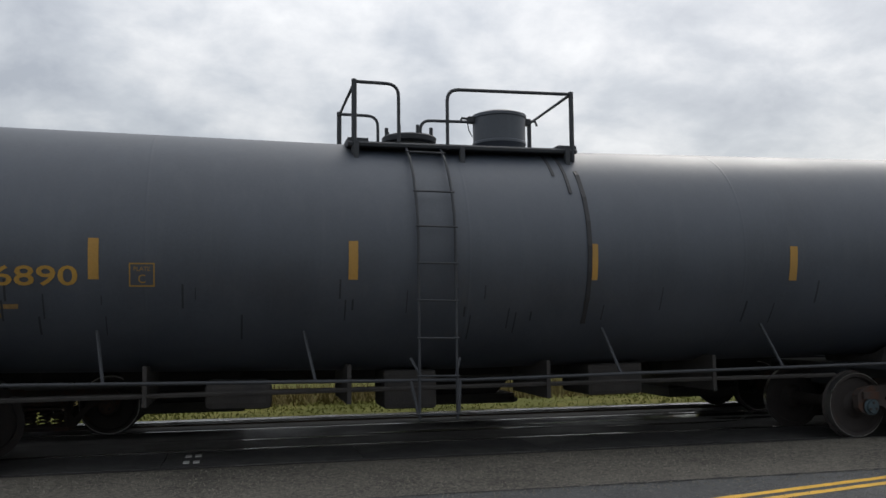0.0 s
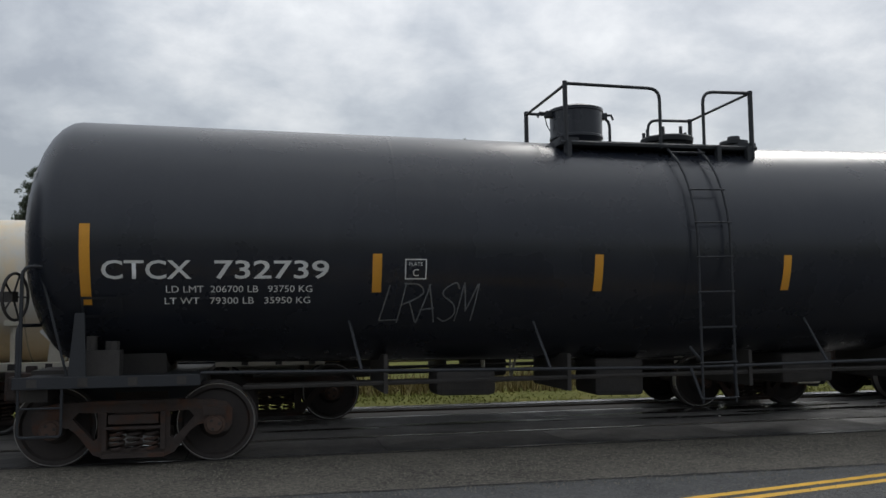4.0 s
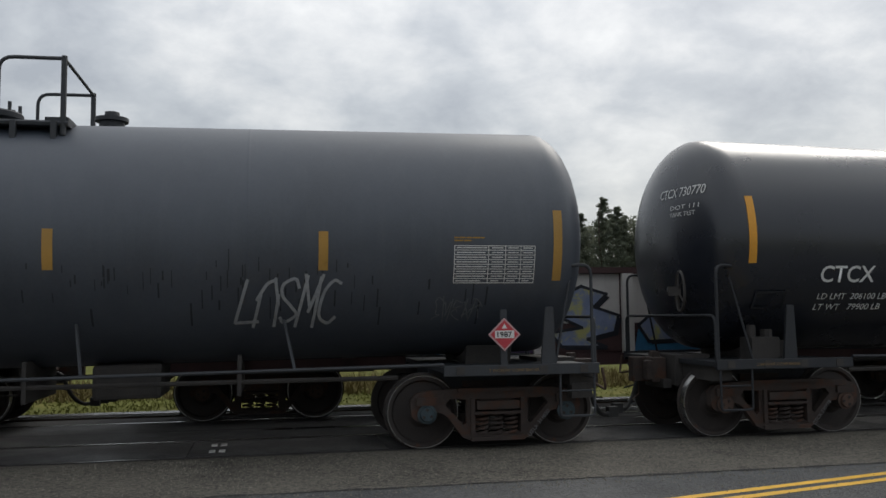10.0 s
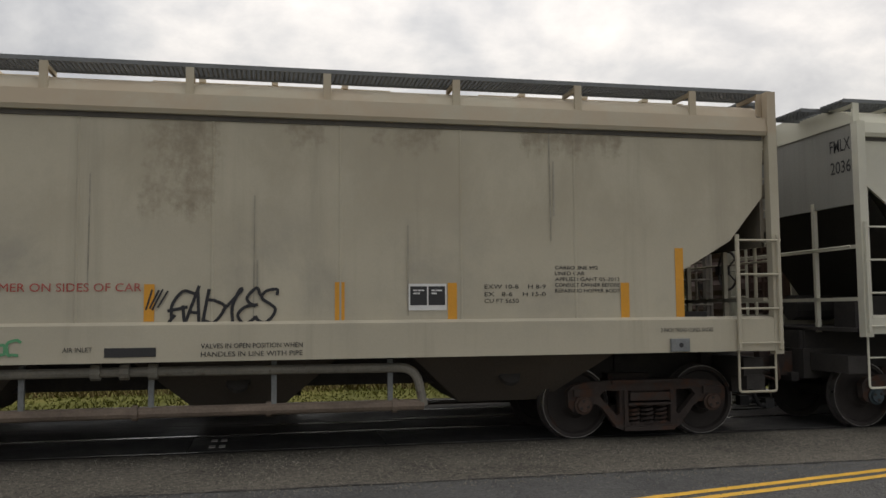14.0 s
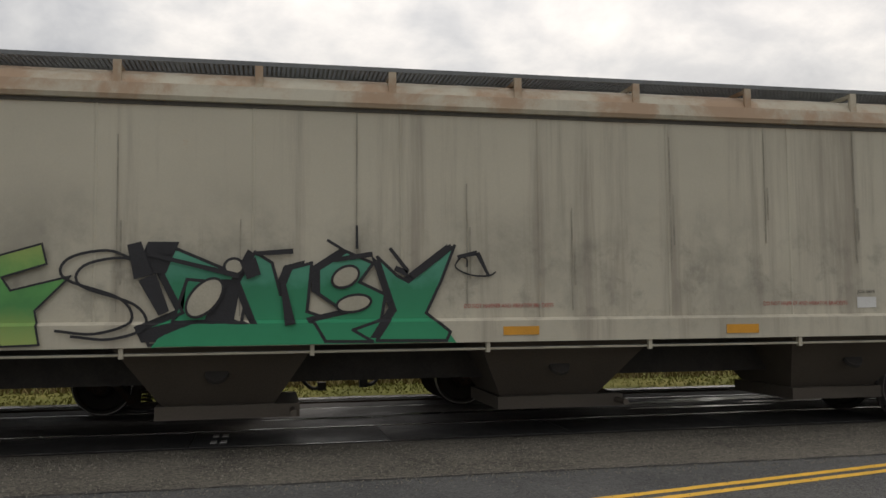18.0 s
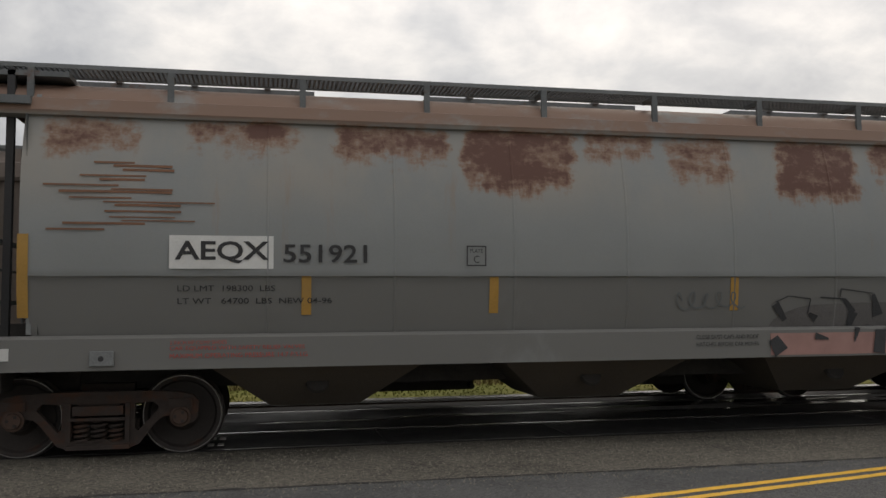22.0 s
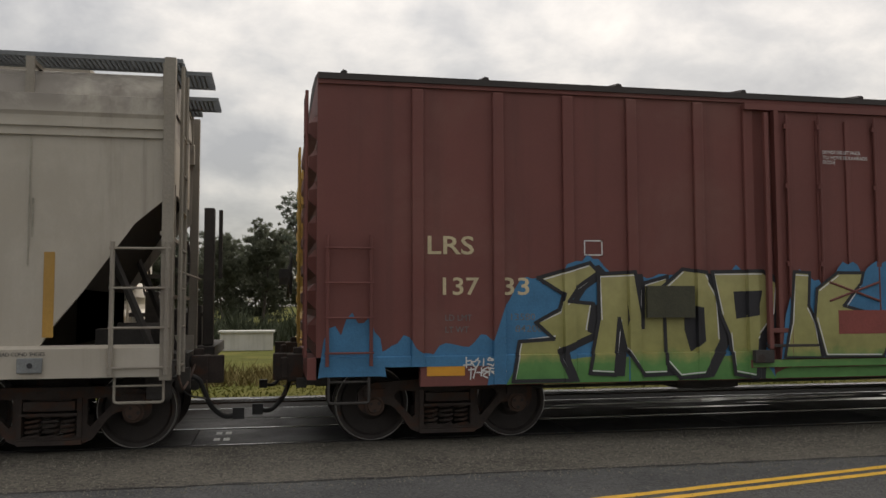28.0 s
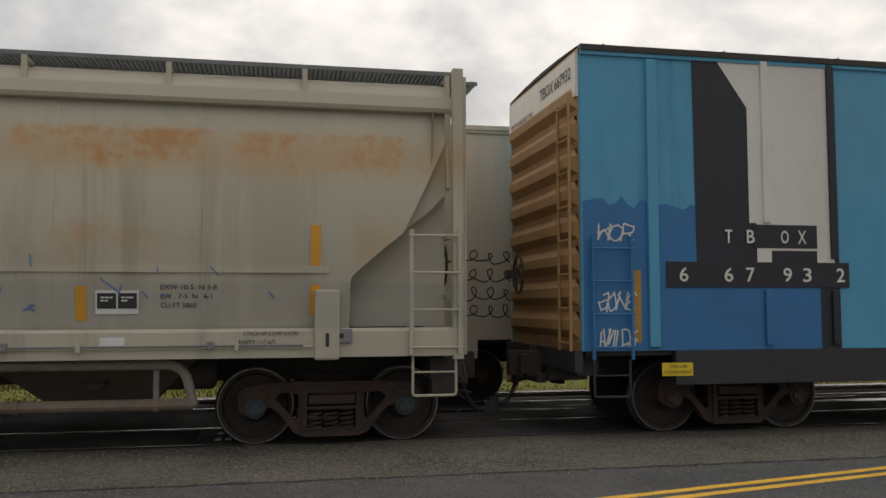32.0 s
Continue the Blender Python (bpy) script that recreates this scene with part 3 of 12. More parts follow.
def build_tree(x, y, height, width, crown, kind, seed, label, clumps=60, per=60, leaf=0.26, lobes=()):
    """A tapered trunk with limbs that carry clumps of leaves. crown: the height at which it begins, as a part of the whole."""
    rnd, rng = random.Random(seed), np.random.default_rng(seed)
    tree = thing("tree", label, "tree", group="trees behind the railway")
    tree.matrix_basis = pose(x + 0.028 * y, y, -0.14)
    bm = bmesh.new()
    centres, radii = [], []
    if kind == "cedar":
        limb(bm, (0, 0, 0), (0, 0, 1), height, height * 0.014, rnd, 6, 0.6)
        for i in range(clumps):
            s = (i + rnd.random()) / clumps
            z = height * (crown + (1 - crown) * s)
            rr = width / 2 * (1 - s) ** 0.6 * (0.72 + 0.28 * math.sin(i * 0.9 + seed)) + 0.15
            a, k = rnd.uniform(0, 6.283), rnd.uniform(0.2, 1)
            centres.append((math.cos(a) * rr * k, math.sin(a) * rr * k, z))
            radii.append(0.25 + 0.45 * (1 - s))
    else:
        trunk = limb(bm, (0, 0, 0), (0, 0, 1), height * (0.9 if kind == "pine" else 0.7), max(0.12, height * 0.018), rnd, 8, 0.45)
        for cx, cz, rx, rz, n, low in lobes:
            # boughs that end on a rounded lobe of the crown, each with a spray of tufts
            for i in range(n):
                h = low + (1 - low) * (i + 0.5) / n
                a, q = i * 2.4, math.sqrt(1 - h * h)
                end = Vector((cx + rx * q * math.cos(a), rx * q * math.sin(a), cz + rz * h)) + Vector((rnd.gauss(0, 1), rnd.gauss(0, 1), rnd.gauss(0, 1))) * rx * 0.07
                k = min(len(trunk) - 1, max(2, int(len(trunk) * (end.z / height - 0.12) / 0.9)))
                v = end - trunk[k]
                pts = limb(bm, trunk[k], v, v.length, max(0.04, height * 0.0045), rnd, 5, 0.08)
                for _ in range(5):
                    d = (end - Vector((cx, 0, cz))).normalized() * 0.5 + Vector((rnd.uniform(-1, 1), rnd.uniform(-1, 1), rnd.uniform(-0.3, 0.8)))
                    centres.append(tuple(limb(bm, pts[-2], d, rnd.uniform(0.4, 1.1), 0.025, rnd, 2, 0.1)[-1]))
                    radii.append(rnd.uniform(0.24, 0.44))
        n_limb = 0 if lobes else {"pine": 22, "oak": 13, "bare": 16}[kind]
        mid = height * (crown + 1) / 2
        for i in range(n_limb):
            s = i / (n_limb - 1)
            k = min(len(trunk) - 1, 2 + int(s * (len(trunk) - 3)))
            start = trunk[k]
            a = i * 2.4 + rnd.uniform(-.4, .4)
            z_end = height * (crown + (1 - crown) * (0.12 + 0.8 * s)) + rnd.uniform(-.5, .5)
            shape = math.sqrt(max(0.05, 1 - ((z_end - mid) / (height * (1 - crown) / 2 + 1e-3)) ** 2))
            reach = width / 2 * shape * rnd.uniform(0.75, 1.05)
            end = Vector((math.cos(a) * reach, math.sin(a) * reach, z_end))
            v = end - start
            pts = limb(bm, start, v, v.length, max(0.04, height * 0.006), rnd, 5, 0.1)
            if kind == "pine":
                # needles sit in flat tufts at the ends of the twigs
                for p in pts[2:]:
                    for _ in range(2):
                        tip = limb(bm, p, (rnd.uniform(-1, 1), rnd.uniform(-1, 1), rnd.uniform(0.0, 0.6)), width * rnd.uniform(0.09, 0.17), max(0.02, height * 0.0025), rnd, 3, 0.15)[-1]
                        centres.append(tuple(tip))
                        radii.append(rnd.uniform(0.5, 0.95) * width / 10)
                continue
            for p in pts[2:]:
                for _ in range(max(1, clumps // (n_limb * 4))):
                    q = p + Vector((rnd.gauss(0, .5), rnd.gauss(0, .5), rnd.gauss(0.15, .35))) * (width / 9)
                    centres.append(tuple(q))
                    radii.append(rnd.uniform(0.25, 0.6) * width / 9)
            for p in pts[2:4]:
                limb(bm, p, (rnd.uniform(-1, 1), rnd.uniform(-1, 1), 0.5), width * 0.2, max(0.025, height * 0.003), rnd, 3, 0.15)
        for _ in range(0 if lobes else clumps // 2 if kind != "pine" else 8):
            a, k = rnd.uniform(0, 6.283), rnd.uniform(0, 0.92)
            centres.append((math.cos(a) * width / 2 * k, math.sin(a) * width / 2 * k, mid + rnd.uniform(-.1, .95) * height * (1 - crown) / 2 * math.sqrt(1 - k * k)))
            radii.append(rnd.uniform(0.4, 0.8) * width / 9)
    part("trunk", bm, BARK, tree, "rough grey-brown trunk and limbs")
    v, f = leaves(centres, radii, per, leaf, rng)
    me = bpy.data.meshes.new("crown")
    me.from_pydata(v, [], f)
    put("crown", me, LEAF[kind], tree)
    return tree


build_tree(16.2, 75, 16.7, 9.6, 0.62, "pine", 11, "tall old pine with an open rounded crown", 420, 46, 0.12, lobes=((-0.6, 14.4, 3.1, 2.9, 74, -0.3), (3.4, 13.5, 1.4, 1.3, 22, -0.5), (-2.2, 11.8, 1.2, 0.7, 7, 0.0), (1.9, 10.2, 1.2, 0.9, 9, -0.2)))
build_tree(-18.4, 76, 14.2, 10.6, 0.3, "pine", 12, "broad dense pine standing apart", 620, 46, 0.13, lobes=((0, 8.8, 4.5, 5.2, 120, -0.5), (-1.6, 9.4, 3.1, 3.6, 34, -0.2), (1.7, 8.2, 3.2, 3.4, 34, -0.3)))
for i, (x, y, h, w, c, kind) in enumerate((
        (-6.5, 78, 8.2, 5.5, 0.2, "oak"), (-3.0, 80, 9.6, 5.5, 0.25, "oak"), (0.6, 77, 12.2, 5.0, 0.45, "pine"), (3.2, 76, 12.4, 4.6, 0.45, "pine"), (6.0, 79, 14.0, 6.0, 0.4, "oak"),
        (9.2, 78, 14.2, 6.4, 0.36, "oak"), (12.4, 80, 14.8, 6.6, 0.4, "oak"), (15.0, 82, 12.6, 5.0, 0.35, "oak"), (19.8, 80, 12.4, 4.6, 0.35, "oak"),
        (22.6, 84, 11.6, 4.4, 0.3, "oak"), (-10.5, 82, 8.6, 4.4, 0.3, "pine"), (-24.5, 80, 8.6, 6.5, 0.2, "oak"), (-13.5, 84, 7.4, 5.0, 0.2, "oak"), (-29, 82, 9.6, 6, 0.2, "oak"),
        (47, 76, 11.6, 6.5, 0.35, "bare"), (51, 80, 11.0, 6.5, 0.35, "bare"), (56, 82, 11.6, 7, 0.3, "oak"), (42, 86, 9.6, 6, 0.25, "oak"), (38, 84, 10.0, 6, 0.25, "oak"))):
    build_tree(x, y, h, w, c, kind, 40 + i, {"oak": "dark leafy tree in the far tree line", "pine": "thin pine with a sparse crown", "bare": "grey half-bare tree among the pines"}[kind], 330 if kind != "bare" else 160, 52, 0.13)
for i, (x, y, h, w) in enumerate(((24.6, 80, 12.0, 5.0), (26.6, 79, 12.8, 4.6), (28.6, 81, 11.8, 5.4), (30.4, 79, 13.2, 3.8), (32.2, 80, 12.4, 4.6), (33.8, 82, 11.8, 5.0), (35.4, 81, 11.2, 4.8),
                                  (22.4, 86, 11.2, 4.4), (37.0, 80, 10.2, 5.0))):
    build_tree(x, y, h, w, 0.15, "cedar", 80 + i, "dark pointed young conifer", 150, 60, 0.14)


def build_undergrowth():
    """The dark thicket under the far trees."""
    rng = np.random.default_rng(9)
    n = 2300
    x = rng.uniform(-58, 82, n)
    z = rng.uniform(0.05, 1, n) ** 0.8 * (8.2 + 1.0 * np.sin(x * 0.35) + 0.8 * np.sin(x * 0.9) + np.interp(x, [-18, 2, 12, 24, 28, 42, 62], [-1.5, 0, 2.0, 2.0, 3.0, 3.0, 0.5]))
    c = np.stack([x, rng.uniform(84, 92, n), z], 1)
    v, f = leaves(c, rng.uniform(0.7, 1.7, n), 70, 0.3, rng)
    me = bpy.data.meshes.new("thicket")
    me.from_pydata(v, [], f)
    tagged(put("thicket", me, LEAF["oak"]), "dark green thicket under the trees", "thicket", kind="stuff")


build_undergrowth()
POLE_WOOD = mat("weathered_pole_wood", (0.16, 0.13, 0.1), 0.9, vary=0.3)
pole = thing("utility_pole", "weathered wooden utility pole among the trees", "utility pole")
pole.matrix_basis = pose(39.3, 74, -0.14)
part("post", pipe(bmesh.new(), [(0, 0, 0), (0, 0, 9.6)], 0.14, 10), POLE_WOOD, pole)
part("crossarm", bx(-1.1, 1.1, -0.06, 0.06, 8.9, 9.05), POLE_WOOD, pole)
BOX_WHITE = mat("chalky_white_concrete", (0.55, 0.54, 0.5), 0.8, vary=0.15, scale=3, dirt=(0.25, 0.24, 0.2), dirt_amount=0.5, streak=0.5)
box_ = thing("concrete_box", "low chalky-white concrete box with a flat lid", "concrete box")
box_.matrix_basis = pose(-1.0, 36, -0.14)
part("body", soft_box(-1.05, 1.05, -0.6, 0.6, 0, 0.72, 0.02), BOX_WHITE, box_)
part("lid", soft_box(-1.12, 1.12, -0.68, 0.68, 0.722, 0.8, 0.015), BOX_WHITE, box_)


# ---- railway cars: each stands over the track's middle, x along the track, -y towards the road ----
BOGIE_IRON = mat("grimy_cast_iron", (0.05, 0.038, 0.033), 0.9, 0.1, vary=0.5, scale=5, fine=50, bump=0.012, patch=(0.075, 0.036, 0.022), patch_from=0.5, patch_scale=4)
WHEEL_IRON = mat("dark_wheel_iron", (0.04, 0.033, 0.03), 0.75, 0.2, vary=0.35, scale=6, fine=60, bump=0.004, patch=(0.09, 0.04, 0.022), patch_from=0.6, patch_scale=3)
TREAD = mat("bright_wheel_tread", (0.35, 0.34, 0.33), 0.3, 0.9, vary=0.1, bump=0.0)
CAP_BLUE = mat("blue_bearing_cap", (0.04, 0.066, 0.078), 0.7, vary=0.4, scale=14, dirt=(0.03, 0.026, 0.022), dirt_amount=0.6)
CAP_RUST = mat("rusty_bearing_cap", (0.075, 0.045, 0.033), 0.8, vary=0.35, scale=12)
UNDER = mat("black_underframe", (0.05, 0.046, 0.043), 0.8, 0.1, vary=0.4, scale=4, fine=40, dirt=(0.06, 0.05, 0.043), dirt_amount=0.35)
RUBBER = mat("black_hose_rubber", (0.02, 0.02, 0.02), 0.65, vary=0.2)
ORANGE = mat("reflective_amber", (0.72, 0.33, 0.03), 0.45, vary=0.15, scale=5, fine=90, dirt=(0.2, 0.11, 0.04), dirt_amount=0.35)
AMBER_OLD = mat("faded_amber_strip", (0.45, 0.25, 0.05), 0.55, vary=0.2, scale=5, dirt=(0.12, 0.09, 0.05), dirt_amount=0.5)
WHITE_P = mat("white_stencil", (0.72, 0.72, 0.7), 0.6, vary=0.12, scale=6, dirt=(0.25, 0.25, 0.24), dirt_amount=0.4)
BLACK_P = mat("black_stencil", (0.028, 0.028, 0.03), 0.6, vary=0.2, scale=6)
RED_P = mat("red_stencil", (0.42, 0.06, 0.05), 0.6, vary=0.2, scale=6, dirt=(0.3, 0.2, 0.18), dirt_amount=0.4)
YEL_P = mat("ochre_stencil", (0.42, 0.24, 0.04), 0.6, vary=0.25, scale=5, dirt=(0.05, 0.045, 0.04), dirt_amount=0.45)
DIM_P = mat("faded_ochre_stencil", (0.24, 0.15, 0.055), 0.7, vary=0.4, scale=8)
DIM_W = mat("faded_white_scrawl", (0.14, 0.145, 0.15), 0.7, vary=0.4, scale=8)
FADED_TANK = mat("faded_black_tank", (0.1, 0.104, 0.11), 0.55, vary=0.25, scale=0.8, fine=30, spec=0.5)
GREY_FIT = mat("weathered_grey_fittings", (0.20, 0.21, 0.21), 0.7, 0.1, vary=0.3, scale=5)
GALV = mat("galvanised_grating", (0.17, 0.18, 0.185), 0.6, 0.3, vary=0.25, scale=3, fine=30)
YSIGN = mat("yellow_notice", (0.7, 0.5, 0.03), 0.5, vary=0.12, scale=5)

AXLE, WHEEL_R = 0.89, 0.457


def wheelset_mesh(cap):
    half = [(-1.115, 0.001, 2), (-1.115, 0.082, 2), (-1.085, 0.092, 2), (-1.08, 0.118, 0), (-0.91, 0.118, 0), (-0.9, 0.075, 0), (-0.85, 0.075, 0), (-0.845, 0.14, 0), (-0.8, 0.15, 0),
            (-0.755, 0.2, 0), (-0.745, 0.37, 0), (-0.79, 0.395, 0), (-0.795, 0.44, 1), (-0.795, 0.448, 1), (-0.69, 0.458, 0), (-0.675, 0.482, 0), (-0.655, 0.482, 0), (-0.65, 0.39, 0), (-0.7, 0.37, 0),
            (-0.69, 0.2, 0), (-0.62, 0.145, 0), (-0.61, 0.085, 0)]
    prof = half + [(-h, r, half[max(0, len(half) - 2 - i)][2]) for i, (h, r, m) in enumerate(half[::-1])]
    bm = lathe(bmesh.new(), prof, 40)
    for s in (-1, 1):
        for k in range(3):
            a = radians(90 + 120 * k)
            c = (0.055 * math.cos(a), 0.055 * math.sin(a))
            box(bm, c[0] - 0.016, c[0] + 0.016, s * 1.115 - 0.012, s * 1.115 + 0.012, c[1] - 0.016, c[1] + 0.016, 0)
    me = bpy.data.meshes.new("wheelset")
    bm.to_mesh(me)
    bm.free()
    for m in (WHEEL_IRON, TREAD, cap):
        me.materials.append(m)
    me.polygons.foreach_set("use_smooth", [True] * len(me.polygons))
    me.set_sharp_from_angle(angle=radians(35))
    return me


def frame_mesh():
    left = [(0.34, 0.12), (0.44, 0.16), (0.62, 0.40), (0.70, 0.46), (0.78, 0.47), (0.79, 0.38), (0.83, 0.36), (0.83, 0.52), (0.95, 0.52), (0.95, 0.36), (1.03, 0.38), (1.08, 0.44),
            (1.09, 0.62), (1.02, 0.70), (0.86, 0.735), (0.5, 0.755)]
    outer = left + [(-x, z) for x, z in left[::-1]]
    holes = [[(0.39, 0.62), (0.60, 0.63), (0.66, 0.56), (0.55, 0.44), (0.43, 0.31), (0.39, 0.34)]]
    holes.append([(-x, z) for x, z in holes[0][::-1]])
    holes.append([(-0.29, 0.62), (0.29, 0.62), (0.29, 0.21), (-0.29, 0.21)])
    bm = plate(bmesh.new(), [outer] + holes, -0.055, 0.055)
    # ribs round the openings and the cap over each bearing
    for x0, x1, z0, z1 in ((-0.5, 0.5, 0.715, 0.757), (-0.34, 0.34, 0.115, 0.165), (-0.34, -0.29, 0.2, 0.63), (0.29, 0.34, 0.2, 0.63)):
        box(bm, x0, x1, -0.095, 0.095, z0, z1)
    for s in (-1, 1):
        box(bm, s * 0.89 - 0.13, s * 0.89 + 0.13, -0.1, 0.1, 0.565, 0.66)
    bmesh.ops.recalc_face_normals(bm, faces=bm.faces)
    me = bpy.data.meshes.new("side_frame")
    bm.to_mesh(me)
    bm.free()
    me.materials.append(BOGIE_IRON)
    return me


def spring_mesh():
    bm = bmesh.new()
    for x in (-0.19, 0.0, 0.19):
        pts = [(x + 0.075 * math.cos(i * 0.7), 0.075 * math.sin(i * 0.7), 0.17 + 0.27 * i / 44) for i in range(45)]
        pipe(bm, pts, 0.018, 5)
    box(bm, -0.3, 0.3, -0.13, 0.13, 0.44, 0.47)
    box(bm, -0.27, 0.27, -0.12, 0.12, 0.5, 0.6)
    me = bpy.data.meshes.new("spring_pack")
    bm.to_mesh(me)
    bm.free()
    me.materials.append(BOGIE_IRON)
    return me


def bolster_mesh():
    bm = bmesh.new()
    box(bm, -0.22, 0.22, -1.02, 1.02, 0.48, 0.66)
    box(bm, -0.3, 0.3, -0.45, 0.45, 0.66, 0.8)
    for s in (-1, 1):
        box(bm, s * 0.36 - 0.05, s * 0.36 + 0.05, -0.8, 0.8, 0.3, 0.42)
    me = bpy.data.meshes.new("bogie")
    bm.to_mesh(me)
    bm.free()
    me.materials.append(BOGIE_IRON)
    return me


WHEELSETS = {True: wheelset_mesh(CAP_BLUE), False: wheelset_mesh(CAP_RUST)}
SIDE_FRAME, SPRINGS, BOLSTER = frame_mesh(), spring_mesh(), bolster_mesh()
SPINNERS = {}


def add_bogies(car, spacing, blue=False):
    """Two four-wheeled bogies; the wheelsets are kept to be turned."""
    SPINNERS[car.name] = []
    for s in (-1, 1):
        b = put("bogie", BOLSTER, None, car, "grimy cast-iron bogie", (s * spacing / 2, 0, 0))
        for y in (-1.0, 1.0):
            put("side_frame", SIDE_FRAME, None, b, "", (0, y, 0))
            put("spring_pack", SPRINGS, None, b, "", (0, y, 0))
        for x in (-AXLE, AXLE):
            w = put("wheelset", WHEELSETS[blue], None, b, "", (x, 0, WHEEL_R))
            SPINNERS[car.name].append((w, x))


def coupler_mesh():
    bm = bmesh.new()
    box(bm, -0.6, 0.12, -0.1, 0.1, 0.76, 0.97)
    box(bm, 0.1, 0.32, -0.2, 0.2, 0.69, 1.04)
    box(bm, 0.3, 0.5, -0.2, -0.03, 0.69, 1.04)
    box(bm, 0.3, 0.4, 0.06, 0.21, 0.73, 1.0)
    box(bm, 0.12, 0.24, -0.06, 0.06, 1.03, 1.12)
    bmesh.ops.recalc_face_normals(bm, faces=bm.faces)
    bmesh.ops.bevel(bm, geom=list(bm.edges), offset=0.02, segments=2, affect="EDGES", profile=0.6)
    me = bpy.data.meshes.new("coupler")
    bm.to_mesh(me)
    bm.free()
    me.materials.append(BOGIE_IRON)
    return me


def hose_mesh():
    bm = bmesh.new()
    pipe(bm, [(-0.5, -0.45, 0.84), (0.0, -0.45, 0.84)], 0.035, 8)
    box(bm, -0.04, 0.1, -0.52, -0.4, 0.77, 0.91)
    pipe(bm, bent([(0.06, -0.45, 0.82), (0.22, -0.45, 0.78), (0.36, -0.4, 0.42), (0.52, -0.28, 0.27), (0.68, -0.2, 0.3)], 0.16, 6), 0.032, 8)
    box(bm, 0.62, 0.76, -0.26, -0.14, 0.24, 0.38)
    pipe(bm, bent([(-0.1, -0.75, 0.92), (0.1, -0.75, 0.6), (0.35, -0.7, 0.55)], 0.1, 4), 0.012, 6)
    pipe(bm, bent([(-0.15, -1.35, 0.9), (0.02, -1.35, 0.86), (0.04, -0.2, 0.86), (0.1, -0.12, 1.02)], 0.06, 3), 0.014, 6)
    me = bpy.data.meshes.new("air_hose")
    bm.to_mesh(me)
    bm.free()
    me.materials.append(RUBBER)
    return me


def brake_wheel_mesh():
    bm = bmesh.new()
    pipe(bm, arc((0, 0, 0), 0.27, 0, 360, 24), 0.018, 6)
    for k in range(5):
        a = radians(72 * k)
        pipe(bm, [(0, 0.03, 0), (0.27 * math.cos(a), 0, 0.27 * math.sin(a))], 0.012, 5)
    box(bm, -0.06, 0.06, 0.0, 0.16, -0.06, 0.06)
    me = bpy.data.meshes.new("brake_wheel")
    bm.to_mesh(me)
    bm.free()
    me.materials.append(UNDER)
    return me


def draft_box_mesh():
    """The heavy end casting with its carrier, pockets and brackets."""
    bm = bmesh.new()
    for x0, x1, y0, y1, z0, z1 in ((-0.45, 0.08, -0.42, 0.42, 0.66, 1.08), (-0.3, -0.02, -1.25, -0.44, 0.78, 1.02), (-0.3, -0.02, 0.44, 1.25, 0.78, 1.02), (0.08, 0.2, -0.3, 0.3, 0.62, 0.74),
                                   (-0.25, -0.08, -0.85, -0.6, 0.55, 0.78), (-0.2, 0.04, -0.56, -0.46, 0.62, 1.0), (-0.28, -0.02, -1.28, -1.1, 0.62, 0.8), (0.0, 0.16, -0.95, -0.84, 0.7, 0.94)):
        box(bm, x0, x1, y0, y1, z0, z1)
    me = bpy.data.meshes.new("draft_box")
    bm.to_mesh(me)
    bm.free()
    me.materials.append(UNDER)
    return me


def lever_mesh():
    bm = pipe(bmesh.new(), bent([(0.05, -1.45, 1.0), (0.12, -1.4, 0.72), (0.14, -0.9, 0.78), (0.14, -0.2, 0.9), (0.2, -0.1, 1.04)], 0.08, 3), 0.016, 6)
    pipe(bm, [(0.3, -0.3, 0.74), (0.32, -0.26, 0.5), (0.45, -0.2, 0.42)], 0.01, 5)
    me = bpy.data.meshes.new("uncoupling_lever")
    bm.to_mesh(me)
    bm.free()
    me.materials.append(CAP_RUST)
    return me


DRAFT_BOX, LEVER = draft_box_mesh(), lever_mesh()
COUPLER, HOSE, BRAKE_WHEEL = coupler_mesh(), hose_mesh(), brake_wheel_mesh()


def add_draft_gear(car, half, material, sill=True, z0=0.78, z1=1.06):
    """Centre sill, couplers and air hoses. half: from the car's middle to the end of its body."""
    if sill:
        part("centre_sill", bx(-half, half, -0.26, 0.26, z0, z1), material, car)
    for s in (-1, 1):
        m = pose(s * (half - 0.02), 0, 0, 0, 0, 0 if s > 0 else 180)
        put("coupler", COUPLER, None, car, "heavy rusty knuckle coupler", m)
        put("draft_box", DRAFT_BOX, None, car, "", m)
        put("uncoupling_lever", LEVER, None, car, "", m)
        put("air_hose", HOSE, None, car, "", m)


def ladder(car, x0, x1, zs, y, material, z0, z1, stile=0.03, rung=0.014, name="ladder", path=None):
    """Two stiles and round rungs. path(z): the ladder's y at a height."""
    at = path or (lambda z: y)
    k = 14 if path else 1
    root = None
    for x in (x0, x1):
        pts = [(x, at(z0 + (z1 - z0) * i / k), z0 + (z1 - z0) * i / k) for i in range(k + 1)]
        ob = part("stile" if root else name, pipe(bmesh.new(), pts, stile, 6), material, root or car)
        root = root or ob
    for z in zs:
        part("rung", pipe(bmesh.new(), [(x0 - 0.03, at(z) - 0.01, z), (x1 + 0.03, at(z) - 0.01, z)], rung, 6), material, root)
    return root


def stirrup(car, x0, x1, y, z0, z1, material, name="step"):
    bm = pipe(bmesh.new(), bent([(x0, y, z1), (x0, y, z0), (x1, y, z0), (x1, y, z1)], 0.04, 3), 0.016, 6)
    pipe(bm, [(x0, y, (z0 + z1) / 2 + 0.03), (x1, y, (z0 + z1) / 2 + 0.03)], 0.012, 6)
    return part(name, bm, material, car)


